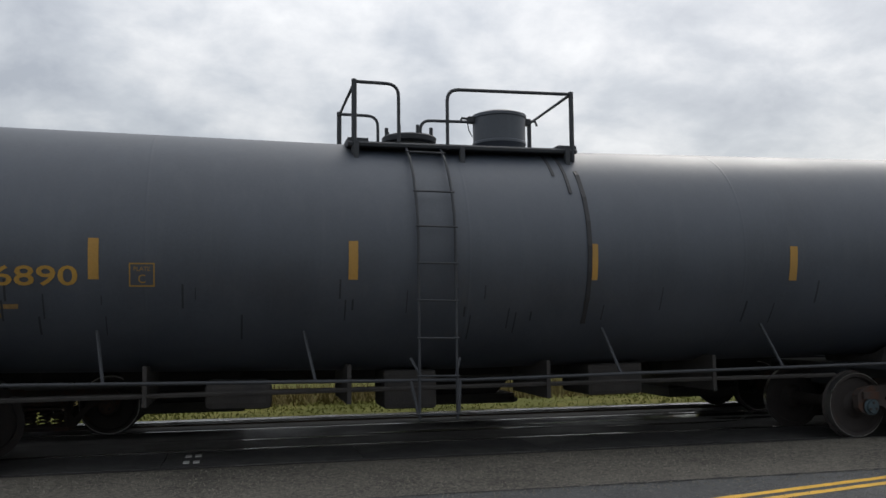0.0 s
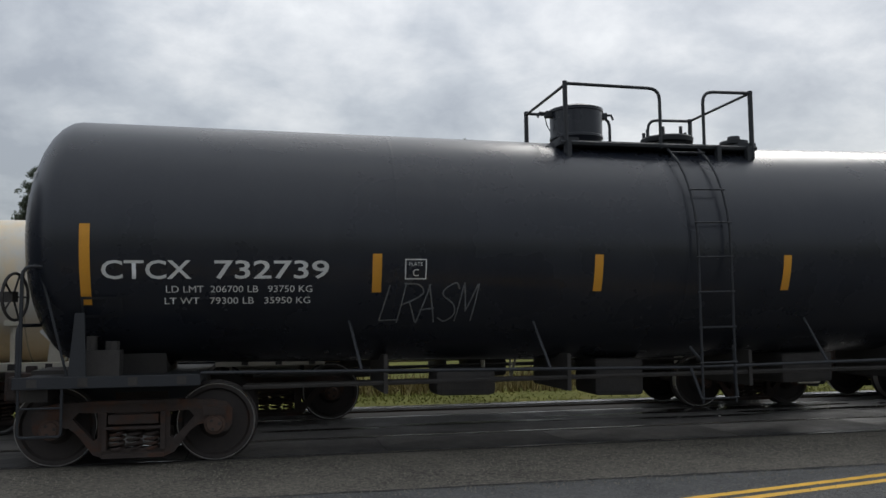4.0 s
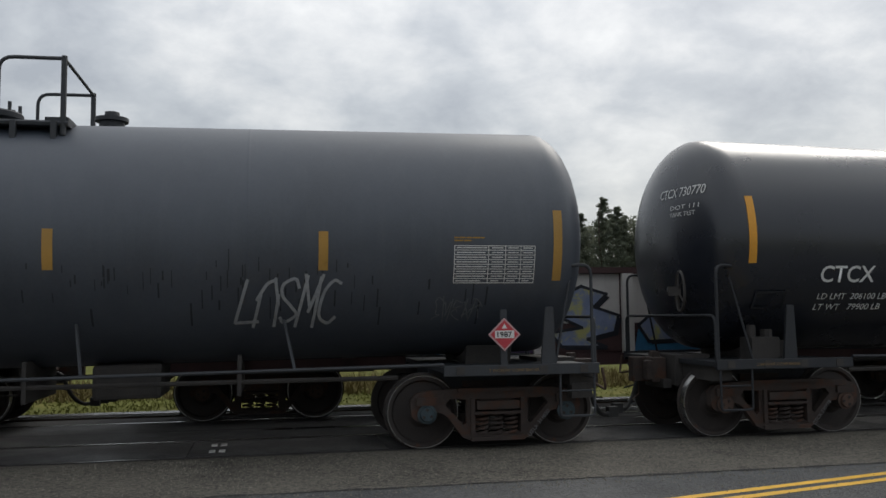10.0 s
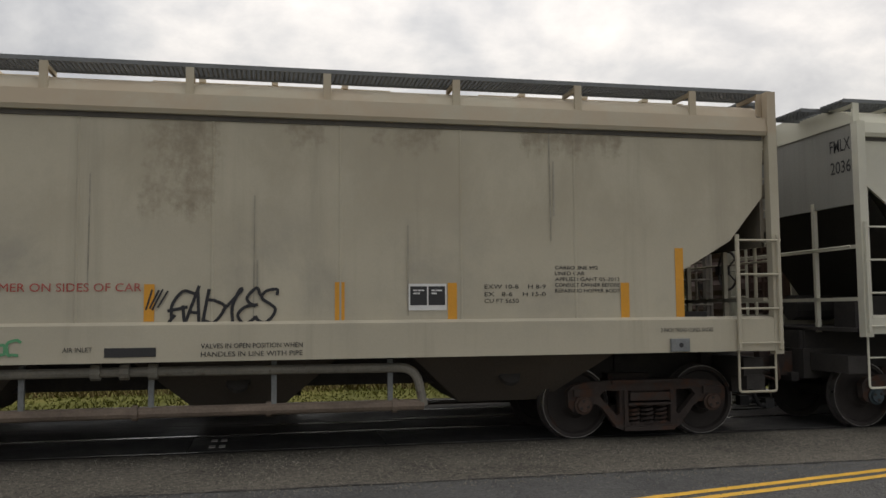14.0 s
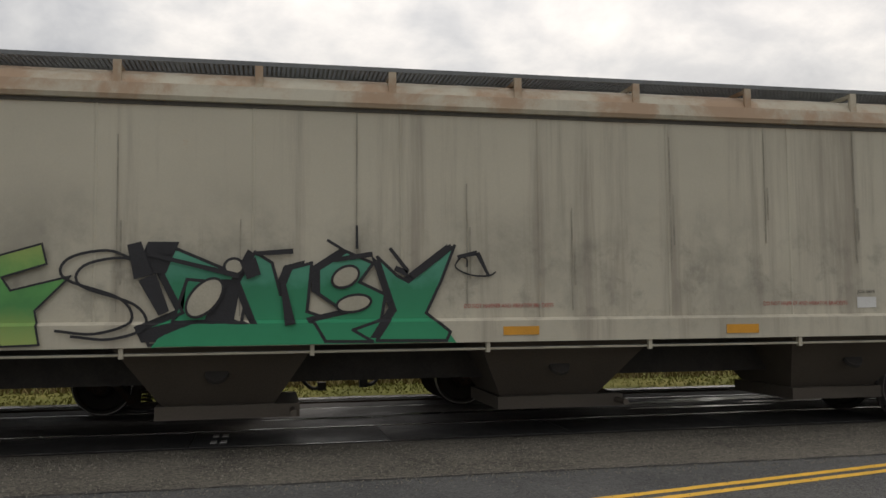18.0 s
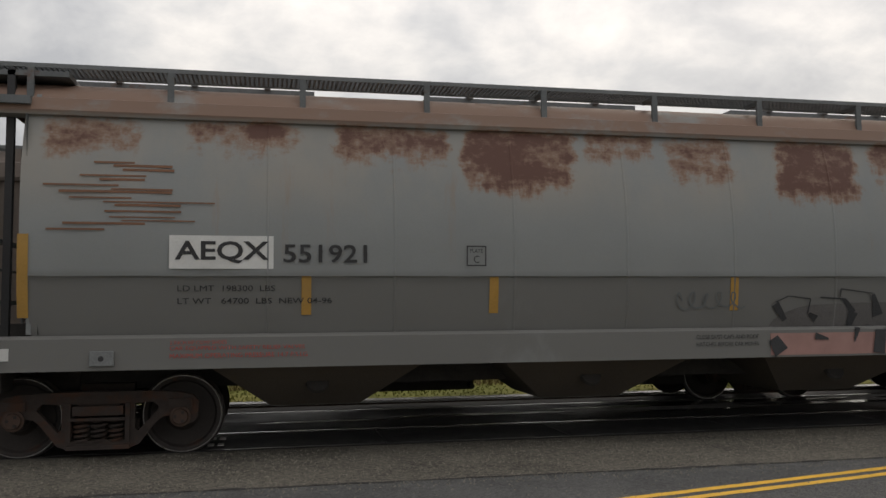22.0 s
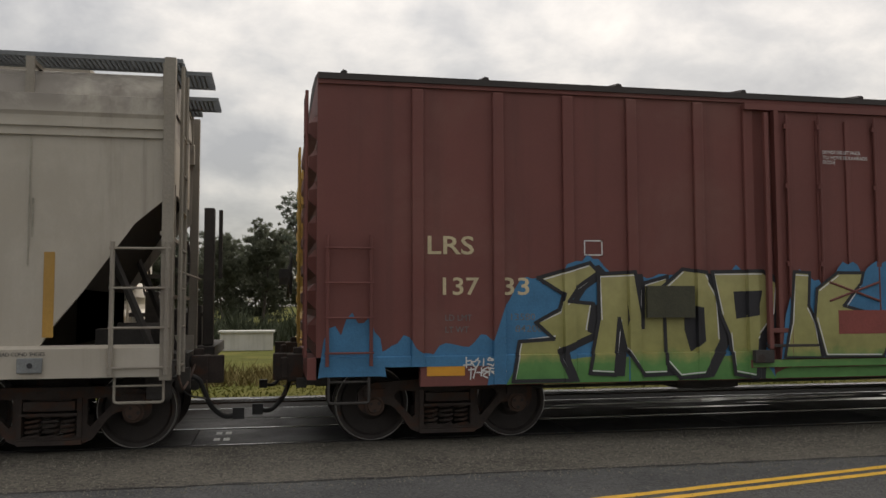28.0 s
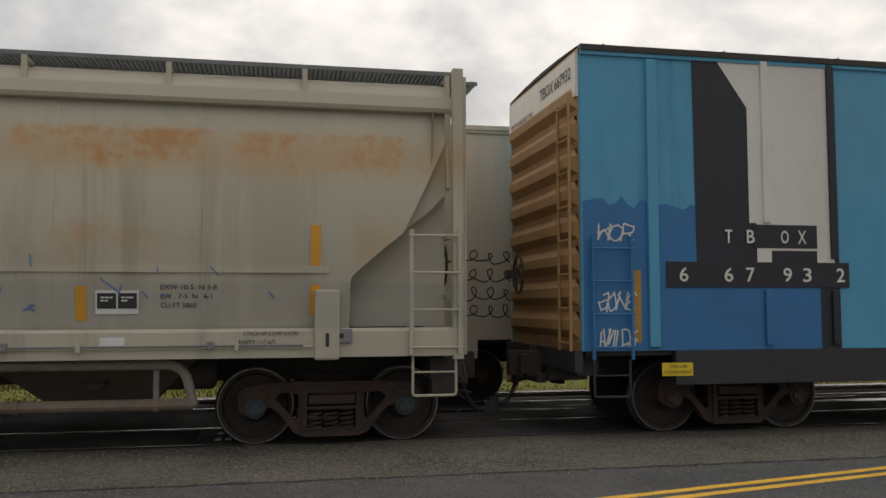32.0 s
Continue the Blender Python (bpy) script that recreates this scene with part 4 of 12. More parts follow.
# ---- tank cars ----
def tank_surface(r, zc):
    return lambda z: -math.sqrt(max(0.02, r * r - (z - zc) ** 2))


def placard(car, x, y, z, h, digits=True):
    """A red diamond hazard sign."""
    bm = plate(bmesh.new(), [[(x, z - h), (x + h, z), (x, z + h), (x - h, z)]], y - 0.012, y)
    p = part("hazard_placard", bm, mat("placard_edge", (0.5, 0.32, 0.32), 0.5, vary=0.1), car, "red and white diamond hazard placard")
    part("red_field", plate(bmesh.new(), [[(x, z - h * .86), (x + h * .86, z), (x, z + h * .86), (x - h * .86, z)]], y - 0.016, y - 0.012),
         mat("placard_red", (0.5, 0.045, 0.06), 0.5, vary=0.15), p)
    part("number_panel", bx(x - h * .6, x + h * .6, y - 0.02, y - 0.016, z - h * .22, z + h * .24), mat("placard_white", (0.7, 0.68, 0.66), 0.5, vary=0.08), p)
    if digits:
        put("lettering", laid(text_mesh("1987", 0.02), x - h * .46, z - h * .15, h * .92, h * .32, lambda q: y, 0.023), BLACK_P, p)
    part("flame_mark", plate(bmesh.new(), [[(x - h * .16, z + h * .36), (x + h * .16, z + h * .36), (x, z + h * .66)]], y - 0.02, y - 0.016), MATS["placard_white"], p)
    return p


def data_table(car, x0, x1, z0, z1, material, surf):
    frame_lines(car, x0, x1, z0, z1, 0.009, material, surf, "stencil_table", (0.42, 0.63, 0.82), [i / 8 for i in range(1, 8)])
    bars(car, x0 + 0.03, x0 + (x1 - x0) * .4, z0, z1, 8, material, surf, fill=0.24, name="table_print", seed=5)
    for i, (a, b) in enumerate(((.46, .6), (.66, .79), (.85, .97))):
        bars(car, x0 + (x1 - x0) * a, x0 + (x1 - x0) * b, z0, z1, 8, material, surf, fill=0.22, name="table_print", seed=9 + i)


def plate_mark(car, x0, x1, z0, z1, material, surf, letter="C"):
    """The small box with the clearance plate's letter."""
    frame_lines(car, x0, x1, z0, z1, 0.014, material, surf, "clearance_box")
    h = z1 - z0
    lettering(car, letter, x0 + (x1 - x0) * .36, z0 + h * .15, h * .36, material, surf, (x1 - x0) * .28)
    lettering(car, "PLATE", x0 + (x1 - x0) * .18, z0 + h * .66, h * .18, material, surf, (x1 - x0) * .64)


def build_tank_car(name, label, paint, fit, half=7.45, spacing=13.5, r=1.5, zc=2.6, ladder_x=-0.43, plat=(-1.45, 1.4), pot_x=0.85, man_x=-0.45, blue=False, bars_at=(), tall=(2.07, 2.93),
                   strip=AMBER_OLD, brackets=(-4.2, -1.9, 1.9, 4.2), rails="plain", far=False, dome=0.62, sign_x=6.6, reservoir=True, pot_h=1.0, fin=0.55, hoops=None, relief=True):
    car = thing(name, label, "tank car", group="freight cars of the far train" if far else "freight cars of the near train")
    surf = tank_surface(r, zc)
    prof = [(-half - dome + 0.001, 0.001)]
    for i in range(1, 10):
        a = radians(90 * i / 10)
        prof.append((-half - dome * math.cos(a) ** 1.0, r * math.sin(a)))
    prof += [(-half, r), (-half + 0.05, r), (-half + 0.1, r)]
    # welded rings of the shell
    n = 4
    for i in range(1, n):
        x = -half + 2 * half * i / n
        prof += [(x - 0.06, r), (x - 0.03, r), (x - 0.014, r), (x - 0.006, r + 0.0018), (x + 0.006, r + 0.0018), (x + 0.014, r), (x + 0.03, r), (x + 0.06, r)]
    prof += [(half - 0.1, r), (half - 0.05, r), (half, r)]
    for i in range(9, 0, -1):
        a = radians(90 * i / 10)
        prof.append((half + dome * math.cos(a), r * math.sin(a)))
    prof.append((half + dome - 0.001, 0.001))
    part("tank", lathe(bmesh.new(), prof, 72, "x"), paint, car, at=(0, 0, zc), smooth=True)
    end = spacing / 2 + 1.2
    # end platforms and stub sills
    for s in (-1, 1):
        x0, x1 = sorted((s * (spacing / 2 - 0.75), s * end))
        deck_ = part("end_platform", bx(x0, x1, -1.4, 1.4, 0.97, 1.03), fit, car)
        for ya, yb in ((-1.45, -1.401), (1.401, 1.45)):
            part("edge_channel", soft_box(x0, x1, ya, yb, 0.93, 1.06, 0.008), fit, deck_)
        part("stub_sill", bx(x0, x1, -0.4, 0.4, 0.7, 0.968), fit, deck_)
        for i in range(4):
            part("kick_plate", bx(x0 + 0.15 + i * (x1 - x0 - 0.4) / 3, x0 + 0.25 + i * (x1 - x0 - 0.4) / 3, -1.456, -1.451, 0.95, 1.04), UNDER, deck_)
        # the cradle under the tank over the bogie
        bm = bmesh.new()
        xs = s * spacing / 2
        prof_c = [(0.6, 1.0)] + [(r * math.cos(radians(a)) + 0.0, zc + (r + 0.004) * math.sin(radians(a))) for a in range(-62, -119, -8)] + [(-0.6, 1.0)]
        rows = [[(xs + d, y, z) for y, z in prof_c] for d in (-0.3, 0.3)]
        vs = strip_mesh(bm, rows)
        bm.faces.new(vs[0][::-1])
        bm.faces.new(vs[1])
        strip_mesh(bm, [[(xs - 0.3, 0.6, 1.0), (xs - 0.3, -0.6, 1.0)], [(xs + 0.3, 0.6, 1.0), (xs + 0.3, -0.6, 1.0)]])
        part("saddle", bm, UNDER, car)
        part("saddle_fin", plate(bmesh.new(), [[(xs + s * fin - .1, 0.95), (xs + s * fin + .1, 0.95), (xs + s * fin + .07, 1.75), (xs + s * fin - .03, 1.75)]], -1.44, -1.4), fit, car)
        # hand rails at the end
        bm = bmesh.new()
        for y in (-1.38, 1.38):
            pipe(bm, bent([(s * (end - 0.06), y, 1.0), (s * (end - 0.06), y, 2.28), (s * (half + 0.02), y * 0.96, 2.24)], 0.14, 4), 0.021, 8)
            pipe(bm, bent([(s * (end - 0.55), y, 1.02), (s * (half + 0.22), y * 0.93, 2.2)], 0.05, 2), 0.016, 6)
        pipe(bm, bent([(s * (end - 0.03), -1.38, 1.0), (s * (end - 0.03), -1.38, 1.62), (s * (end - 0.03), 1.38, 1.62), (s * (end - 0.03), 1.38, 1.0)], 0.12, 4), 0.02, 8)
        part("end_rail", bm, fit, car)
        stirrup(car, *sorted((s * (end - 0.06), s * (end - 0.5))), -1.42, 0.42, 0.97, fit)
    # long hand rail along the side, with brackets to the tank
    bm = bmesh.new()
    for y in (-1.44, 1.44):
        pipe(bm, [(-spacing / 2 + 0.75, y, 1.04), (0, y, 1.04), (spacing / 2 - 0.75, y, 1.04)], 0.021, 8)
    part("side_rail", bm, fit, car)
    for y, z, q in ((0.2, 0.9, 0.016), (0.9, 0.84, 0.02)):
        part("brake_pipe", pipe(bmesh.new(), [(-spacing / 2 + 1.3, y, z), (spacing / 2 - 1.3, y, z + 0.02)], q, 6), UNDER, car)
    for x in brackets:
        part("rail_bracket", pipe(bmesh.new(), [(x + 0.06, -1.42, 1.04), (x - 0.06, -1.12, 1.62)], 0.02, 6), fit, car)
    # under the tank: brake rigging, outlet valve, pipes
    part("outlet_valve", soft_box(-0.9, -0.2, -0.5, 0.3, 0.62, 1.12, 0.06), UNDER, car)
    part("brake_rod", pipe(bmesh.new(), [(-spacing / 2 + 1.2, -0.75, 0.82), (spacing / 2 - 1.2, -0.75, 0.86)], 0.03, 6), UNDER, car)
    part("train_line", pipe(bmesh.new(), [(-spacing / 2 + 1.2, 0.6, 0.75), (spacing / 2 - 1.2, 0.6, 0.75)], 0.025, 6), UNDER, car)
    part("brake_cylinder", soft_box(-3.1, -2.3, -0.6, 0.0, 0.66, 1.0, 0.08), UNDER, car)
    part("outlet_box", soft_box(1.9, 2.7, -0.5, 0.5, 0.7, 1.12, 0.05), UNDER, car)
    for x in (-3.8, -1.4, 1.2, 3.6):
        part("pipe_hanger", bx(x, x + 0.05, -0.8, 0.65, 0.72, 1.2), UNDER, car)
    if not far:
        bm = bmesh.new()
        lathe(bm, [(-0.5, 0.01), (-0.5, 0.12), (-0.44, 0.21), (-0.02, 0.215), (0, 0.235), (0.02, 0.215), (0.44, 0.21), (0.5, 0.12), (0.5, 0.01)], 20, "x")
        if reservoir:
            part("air_reservoir", bm, fit, car, "grey air reservoir on the end platform", (spacing / 2 + 0.45, -1.05, 1.27), True)
        bm = bx(-0.2, 0.2, -0.15, 0.15, 0, 0.3)
        pipe(bm, [(-0.12, 0, 0.3), (-0.12, 0, 0.46)], 0.06, 8)
        pipe(bm, [(0.1, 0, 0.3), (0.1, 0, 0.4)], 0.08, 8)
        part("brake_valve", bm, UNDER, car, "", (-spacing / 2 - 0.35, -1.05, 1.03))
        put("brake_wheel", BRAKE_WHEEL, None, car, "", pose(-half - 0.62, -0.75, 1.95, 0, 0, 75))
        placard(car, sign_x, -1.46, 1.42, 0.2)
        part("placard_post", bx(sign_x - 0.04, sign_x + 0.04, -1.445, -1.4, 1.0, 1.72), fit, car)
        frame_lines(car, -spacing / 2 - 0.55, -spacing / 2 - 0.1, 1.7, 1.93, 0.03, fit, surf, "card_holder", lift=0.02)
    # ladder and the walkway round the manway
    gap = 0.1

    def rail_y(z):
        if z < zc:
            return -r - gap
        return -math.sqrt(max(0.25, (r + gap) ** 2 - (z - zc) ** 2))

    top = zc + (r + gap) * 0.87
    ladder(car, ladder_x - 0.225, ladder_x + 0.225, [0.66 + 0.44 * i for i in range(7)] + [top - 0.12], 0, fit, 0.6, top, 0.017, 0.012, "side_ladder", rail_y)
    for x in (ladder_x - 0.3, ladder_x + 0.3):
        bm = bmesh.new()
        pipe(bm, [(x * 1.0, -1.44, 1.04), (ladder_x + (x - ladder_x) * .8, -r - gap, 0.66)], 0.02, 6)
        pipe(bm, [(x, -1.44, 1.3), (ladder_x + (x - ladder_x) * .7, -r - gap, 1.1)], 0.018, 6)
        part("ladder_brace", bm, fit, car)
    zt = zc + r * 0.87 + 0.04
    bm = bmesh.new()
    for y in (-0.86, 0.58):
        box(bm, plat[0], plat[1], y, y + 0.28, zt, zt + 0.05)
        pipe(bm, [(plat[0], y, zt + 0.02), (plat[1], y, zt + 0.02)], 0.035, 6)
    for x in (plat[0], plat[1] - 0.26):
        box(bm, x, x + 0.26, -0.86, 0.86, zt + 0.052, zt + 0.1)
    for x in (plat[0] + 0.1, ladder_x + 0.5, plat[1] - 0.15):
        box(bm, x - 0.03, x + 0.03, -0.94, -0.86, zt - 0.2, zt + 0.04)
    part("walkway", bm, fit, car, "steel walkway on top of the tank")
    for y in (-0.86, 0.86):
        bm = bmesh.new()
        a, b, c, d = plat[0] + 0.08, ladder_x - 0.32, ladder_x + 0.32, plat[1] - 0.06
        up = zt + 0.82
        if hoops:
            a, b, c, d = hoops
        if far or rails == "hoop":
            pipe(bm, bent([(a, y, zt), (a, y, up), (b, y, up), (b, y, zt)], 0.16, 5), 0.023, 8)
        else:
            pipe(bm, [(a, y, zt - 0.12), (a, y, up + 0.03)], 0.034, 8)
            pipe(bm, [(a, y, up)] + bent([(a + 0.1, y, up), (b, y, up), (b, y, zt)], 0.16, 5), 0.023, 8)
        part("walkway_rail", bm, fit, car)
        bm = bmesh.new()
        if far or rails == "hoop":
            pipe(bm, bent([(c, y, zt), (c, y, up - 0.02), (d, y, up - 0.04), (d, y, zt)], 0.16, 5), 0.023, 8)
        else:
            pipe(bm, bent([(c, y, zt), (c, y, up - 0.02), (d - 0.1, y, up - 0.02)], 0.16, 5) + [Vector((d, y, up - 0.02))], 0.023, 8)
            pipe(bm, [(d, y, zt - 0.12), (d, y, up + 0.01)], 0.034, 8)
        part("walkway_rail", bm, fit, car)
        pts = [(b + (c - b) * i / 8, y, up - 0.02 - 0.16 * math.sin(math.pi * i / 8)) for i in range(9)]
        if far:
            part("safety_chain", pipe(bmesh.new(), pts, 0.012, 6), fit, car)
    for x in (plat[0] + 0.08, plat[1] - 0.06):
        bm = pipe(bmesh.new(), [(x, -0.86, zt + 0.8), (x, 0.86, zt + 0.8)], 0.02, 8)
        if rails == "hoop":
            k = -0.45 if x < 0 else 0.3
            bm.free()
            bm = pipe(bmesh.new(), bent([(x, -0.86, zt + 0.66), (x + k, -0.6, zt + 0.42), (x + k, 0.6, zt + 0.42), (x, 0.86, zt + 0.66)], 0.15, 4), 0.02, 8)
        part("cross_rail", bm, fit, car)
    bm = lathe(bmesh.new(), [(h * pot_h, q) for h, q in ((0, 0.01), (0, 0.29), (0.05, 0.3), (0.06, 0.33), (0.12, 0.365), (0.13, 0.38), (0.16, 0.38), (0.17, 0.37), (0.5, 0.375), (0.51, 0.39), (0.55, 0.39), (0.56, 0.37), (0.6, 0.25), (0.615, 0.01))], 32, "z")
    pot = part("valve_housing", bm, paint if not far else fit, car, "round lidded valve housing", (pot_x, 0, zc + r - 0.03), True)
    if not far:
        for s in (-1, 1):
            bm = soft_box(*sorted((s * 0.36, s * 0.46)), -0.06, 0.06, 0.44, 0.53, 0.012)
            pipe(bm, [(s * 0.44, 0, 0.5), (s * 0.54, 0, 0.51), (s * 0.57, 0, 0.44)], 0.018, 6)
            part("lid_hinge" if s > 0 else "lid_latch", bm, fit, pot)
        part("latch_chain", pipe(bmesh.new(), [(-0.47, -0.02, 0.46), (-0.45, -0.03, 0.33), (-0.4, -0.03, 0.24)], 0.008, 5), fit, pot)
    bm = lathe(bmesh.new(), [(0, 0.01), (0, 0.27), (0.1, 0.28), (0.11, 0.37), (0.17, 0.38), (0.19, 0.36), (0.24, 0.01)], 24, "z")
    lid = part("manway", bm, fit, car, "bolted manway lid", (man_x, 0, zc + r - 0.02), True)
    for k in range(8):
        a = radians(45 * k + 10)
        part("eye_bolt", pipe(bmesh.new(), [(0.33 * math.cos(a), 0.33 * math.sin(a), 0.1), (0.33 * math.cos(a), 0.33 * math.sin(a), 0.3)], 0.025, 6), fit, lid)
    if relief:
        bm = lathe(bmesh.new(), [(0, 0.01), (0, 0.16), (0.14, 0.16), (0.15, 0.21), (0.2, 0.21), (0.22, 0.1), (0.28, 0.09), (0.28, 0.01)], 16, "z")
        part("relief_valve", bm, fit, car, "", (plat[0] - 0.35 if pot_x > 0 else plat[1] + 0.3, 0.2, zc + r - 0.02), True)
    for x, kind in bars_at:
        za, zb = tall if kind else (tall[0] + 0.12, tall[0] + 0.57)
        patch_on(car, x - 0.055, x + 0.055, za, zb, strip, surf)
    add_draft_gear(car, end, fit, sill=False)
    add_bogies(car, spacing, blue)
    return car, surf


PRINTED = {"lettering", "reflective_strip", "fine_print", "stencil_table", "table_print", "clearance_box", "yellow_notice", "card_holder", "card_frame", "hand_tag", "tar_run", "oil_drip", "paint_smear", "pale_dribble"}
UNBENT = {"bogie", "side_frame", "spring_pack", "wheelset", "coupler", "draft_box", "uncoupling_lever", "air_hose", "end_platform", "edge_channel", "stub_sill", "kick_plate", "saddle", "saddle_fin", "end_rail", "step",
          "air_reservoir", "brake_valve", "brake_wheel", "hazard_placard", "red_field", "number_panel", "flame_mark", "placard_post", "eye_bolt", "lid_hinge", "lid_latch", "latch_chain"}


def funnel(car, r=1.5, zc=2.6, fall=0.013):
    """Both halves of the tank slope down to its middle, with the rails and ladders on them; marks keep their height and lie on the shell."""
    for ob in car.children_recursive:
        kind_ = ob.name.split(".")[0]
        up = ob.parent
        if kind_ in UNBENT or (kind_ == "lettering" and up is not car):
            continue
        if ob.data.users > 1:
            continue
        me = ob.data
        co = np.zeros(len(me.vertices) * 3)
        me.vertices.foreach_get("co", co)
        co = co.reshape(-1, 3)
        x = co[:, 0] + ob.matrix_basis.translation.x + (up.matrix_basis.translation.x if up is not car else 0.0)
        rise = fall * (np.abs(x) - 3.6)
        if kind_ in PRINTED and x.min() > -7.45:
            shell = lambda z: -np.sqrt(np.maximum(0.02, r * r - (z - zc) ** 2))
            co[:, 1] += shell(co[:, 2] - rise) - shell(co[:, 2])
        elif ob.matrix_basis.translation.length > 0.01 and kind_ != "tank":
            ob.matrix_basis = Matrix.Translation((0, 0, fall * (abs(ob.matrix_basis.translation.x) - 3.6))) @ ob.matrix_basis
            continue
        else:
            co[:, 2] += rise
        me.vertices.foreach_set("co", co.reshape(-1))
        me.update()


# ---- covered hoppers ----
def edge_at(edge, z):
    return float(np.interp(z, [a for a, b in edge], [b for a, b in edge]))


def side_sheet(bm, edge, surf, side, z0, z1, columns, ribs=0.0):
    """One side of a hopper: a curved sheet between its slanting ends, with thickness."""
    zs = sorted({z0, z1, *[a for a, b in edge if z0 < a < z1], *[z0 + (z1 - z0) * i / 10 for i in range(11)]})
    fr, bk = [], []
    wide = edge_at(edge, z1)
    for z in zs:
        e = edge_at(edge, z)
        row = [-e + 2 * e * i / columns for i in range(columns + 1)]
        # the sheet is drawn in a little between its seams
        sag = 0.02 * min(1, (z - z0) * 2, (z1 - z) * 2)
        fr.append([(x, side * -(surf(z) + sag * (0.5 - 0.5 * math.cos((x + wide * 0.86) * math.pi * ribs / (wide * 0.86)))), z) for x in row])
        bk.append([(x, side * -(surf(z) + 0.05), z) for x in row])
    a, b = strip_mesh(bm, fr), strip_mesh(bm, bk)
    for r0, r1, q0, q1 in zip(a, a[1:], b, b[1:]):
        bm.faces.new((r0[0], r1[0], q1[0], q0[0]))
        bm.faces.new((r0[-1], q0[-1], q1[-1], r1[-1]))
    for p, q in ((a[0], b[0]), (a[-1], b[-1])):
        for i in range(columns):
            bm.faces.new((p[i], p[i + 1], q[i + 1], q[i]))


def grating(bm, x0, x1, y0, y1, z, pitch=0.055):
    """An open steel walkway: long bars and thin cross bars."""
    for y in (y0, y1 - 0.02):
        box(bm, x0, x1, y, y + 0.02, z - 0.05, z)
    k = int((y1 - y0) / 0.08)
    for i in range(1, k):
        y = y0 + (y1 - y0) * i / k
        box(bm, x0, x1, y - 0.004, y + 0.004, z - 0.03, z)
    n = int((x1 - x0) / pitch)
    for i in range(n):
        x = x0 + i * pitch
        box(bm, x, x + 0.02, y0 + 0.02, y1 - 0.02, z - 0.025, z - 0.005)


ROOF_WALK = {}


def roof_walk_mesh(half, z, inset=0.0):
    key = round(half, 1), z, inset
    if key not in ROOF_WALK:
        bm = bmesh.new()
        for y in (-1.5 + inset, 1.0 - inset):
            grating(bm, -half - 0.05, half + 0.05, y, y + 0.5, z)
        for x in (-half - 0.34, half - 0.1):
            grating(bm, x, x + 0.44, -0.98, -0.3, z - 0.02)
            grating(bm, x, x + 0.44, 0.3, 0.98, z - 0.02)
        me = bpy.data.meshes.new("roof_walk")
        bm.to_mesh(me)
        bm.free()
        ROOF_WALK[key] = me
    return ROOF_WALK[key]


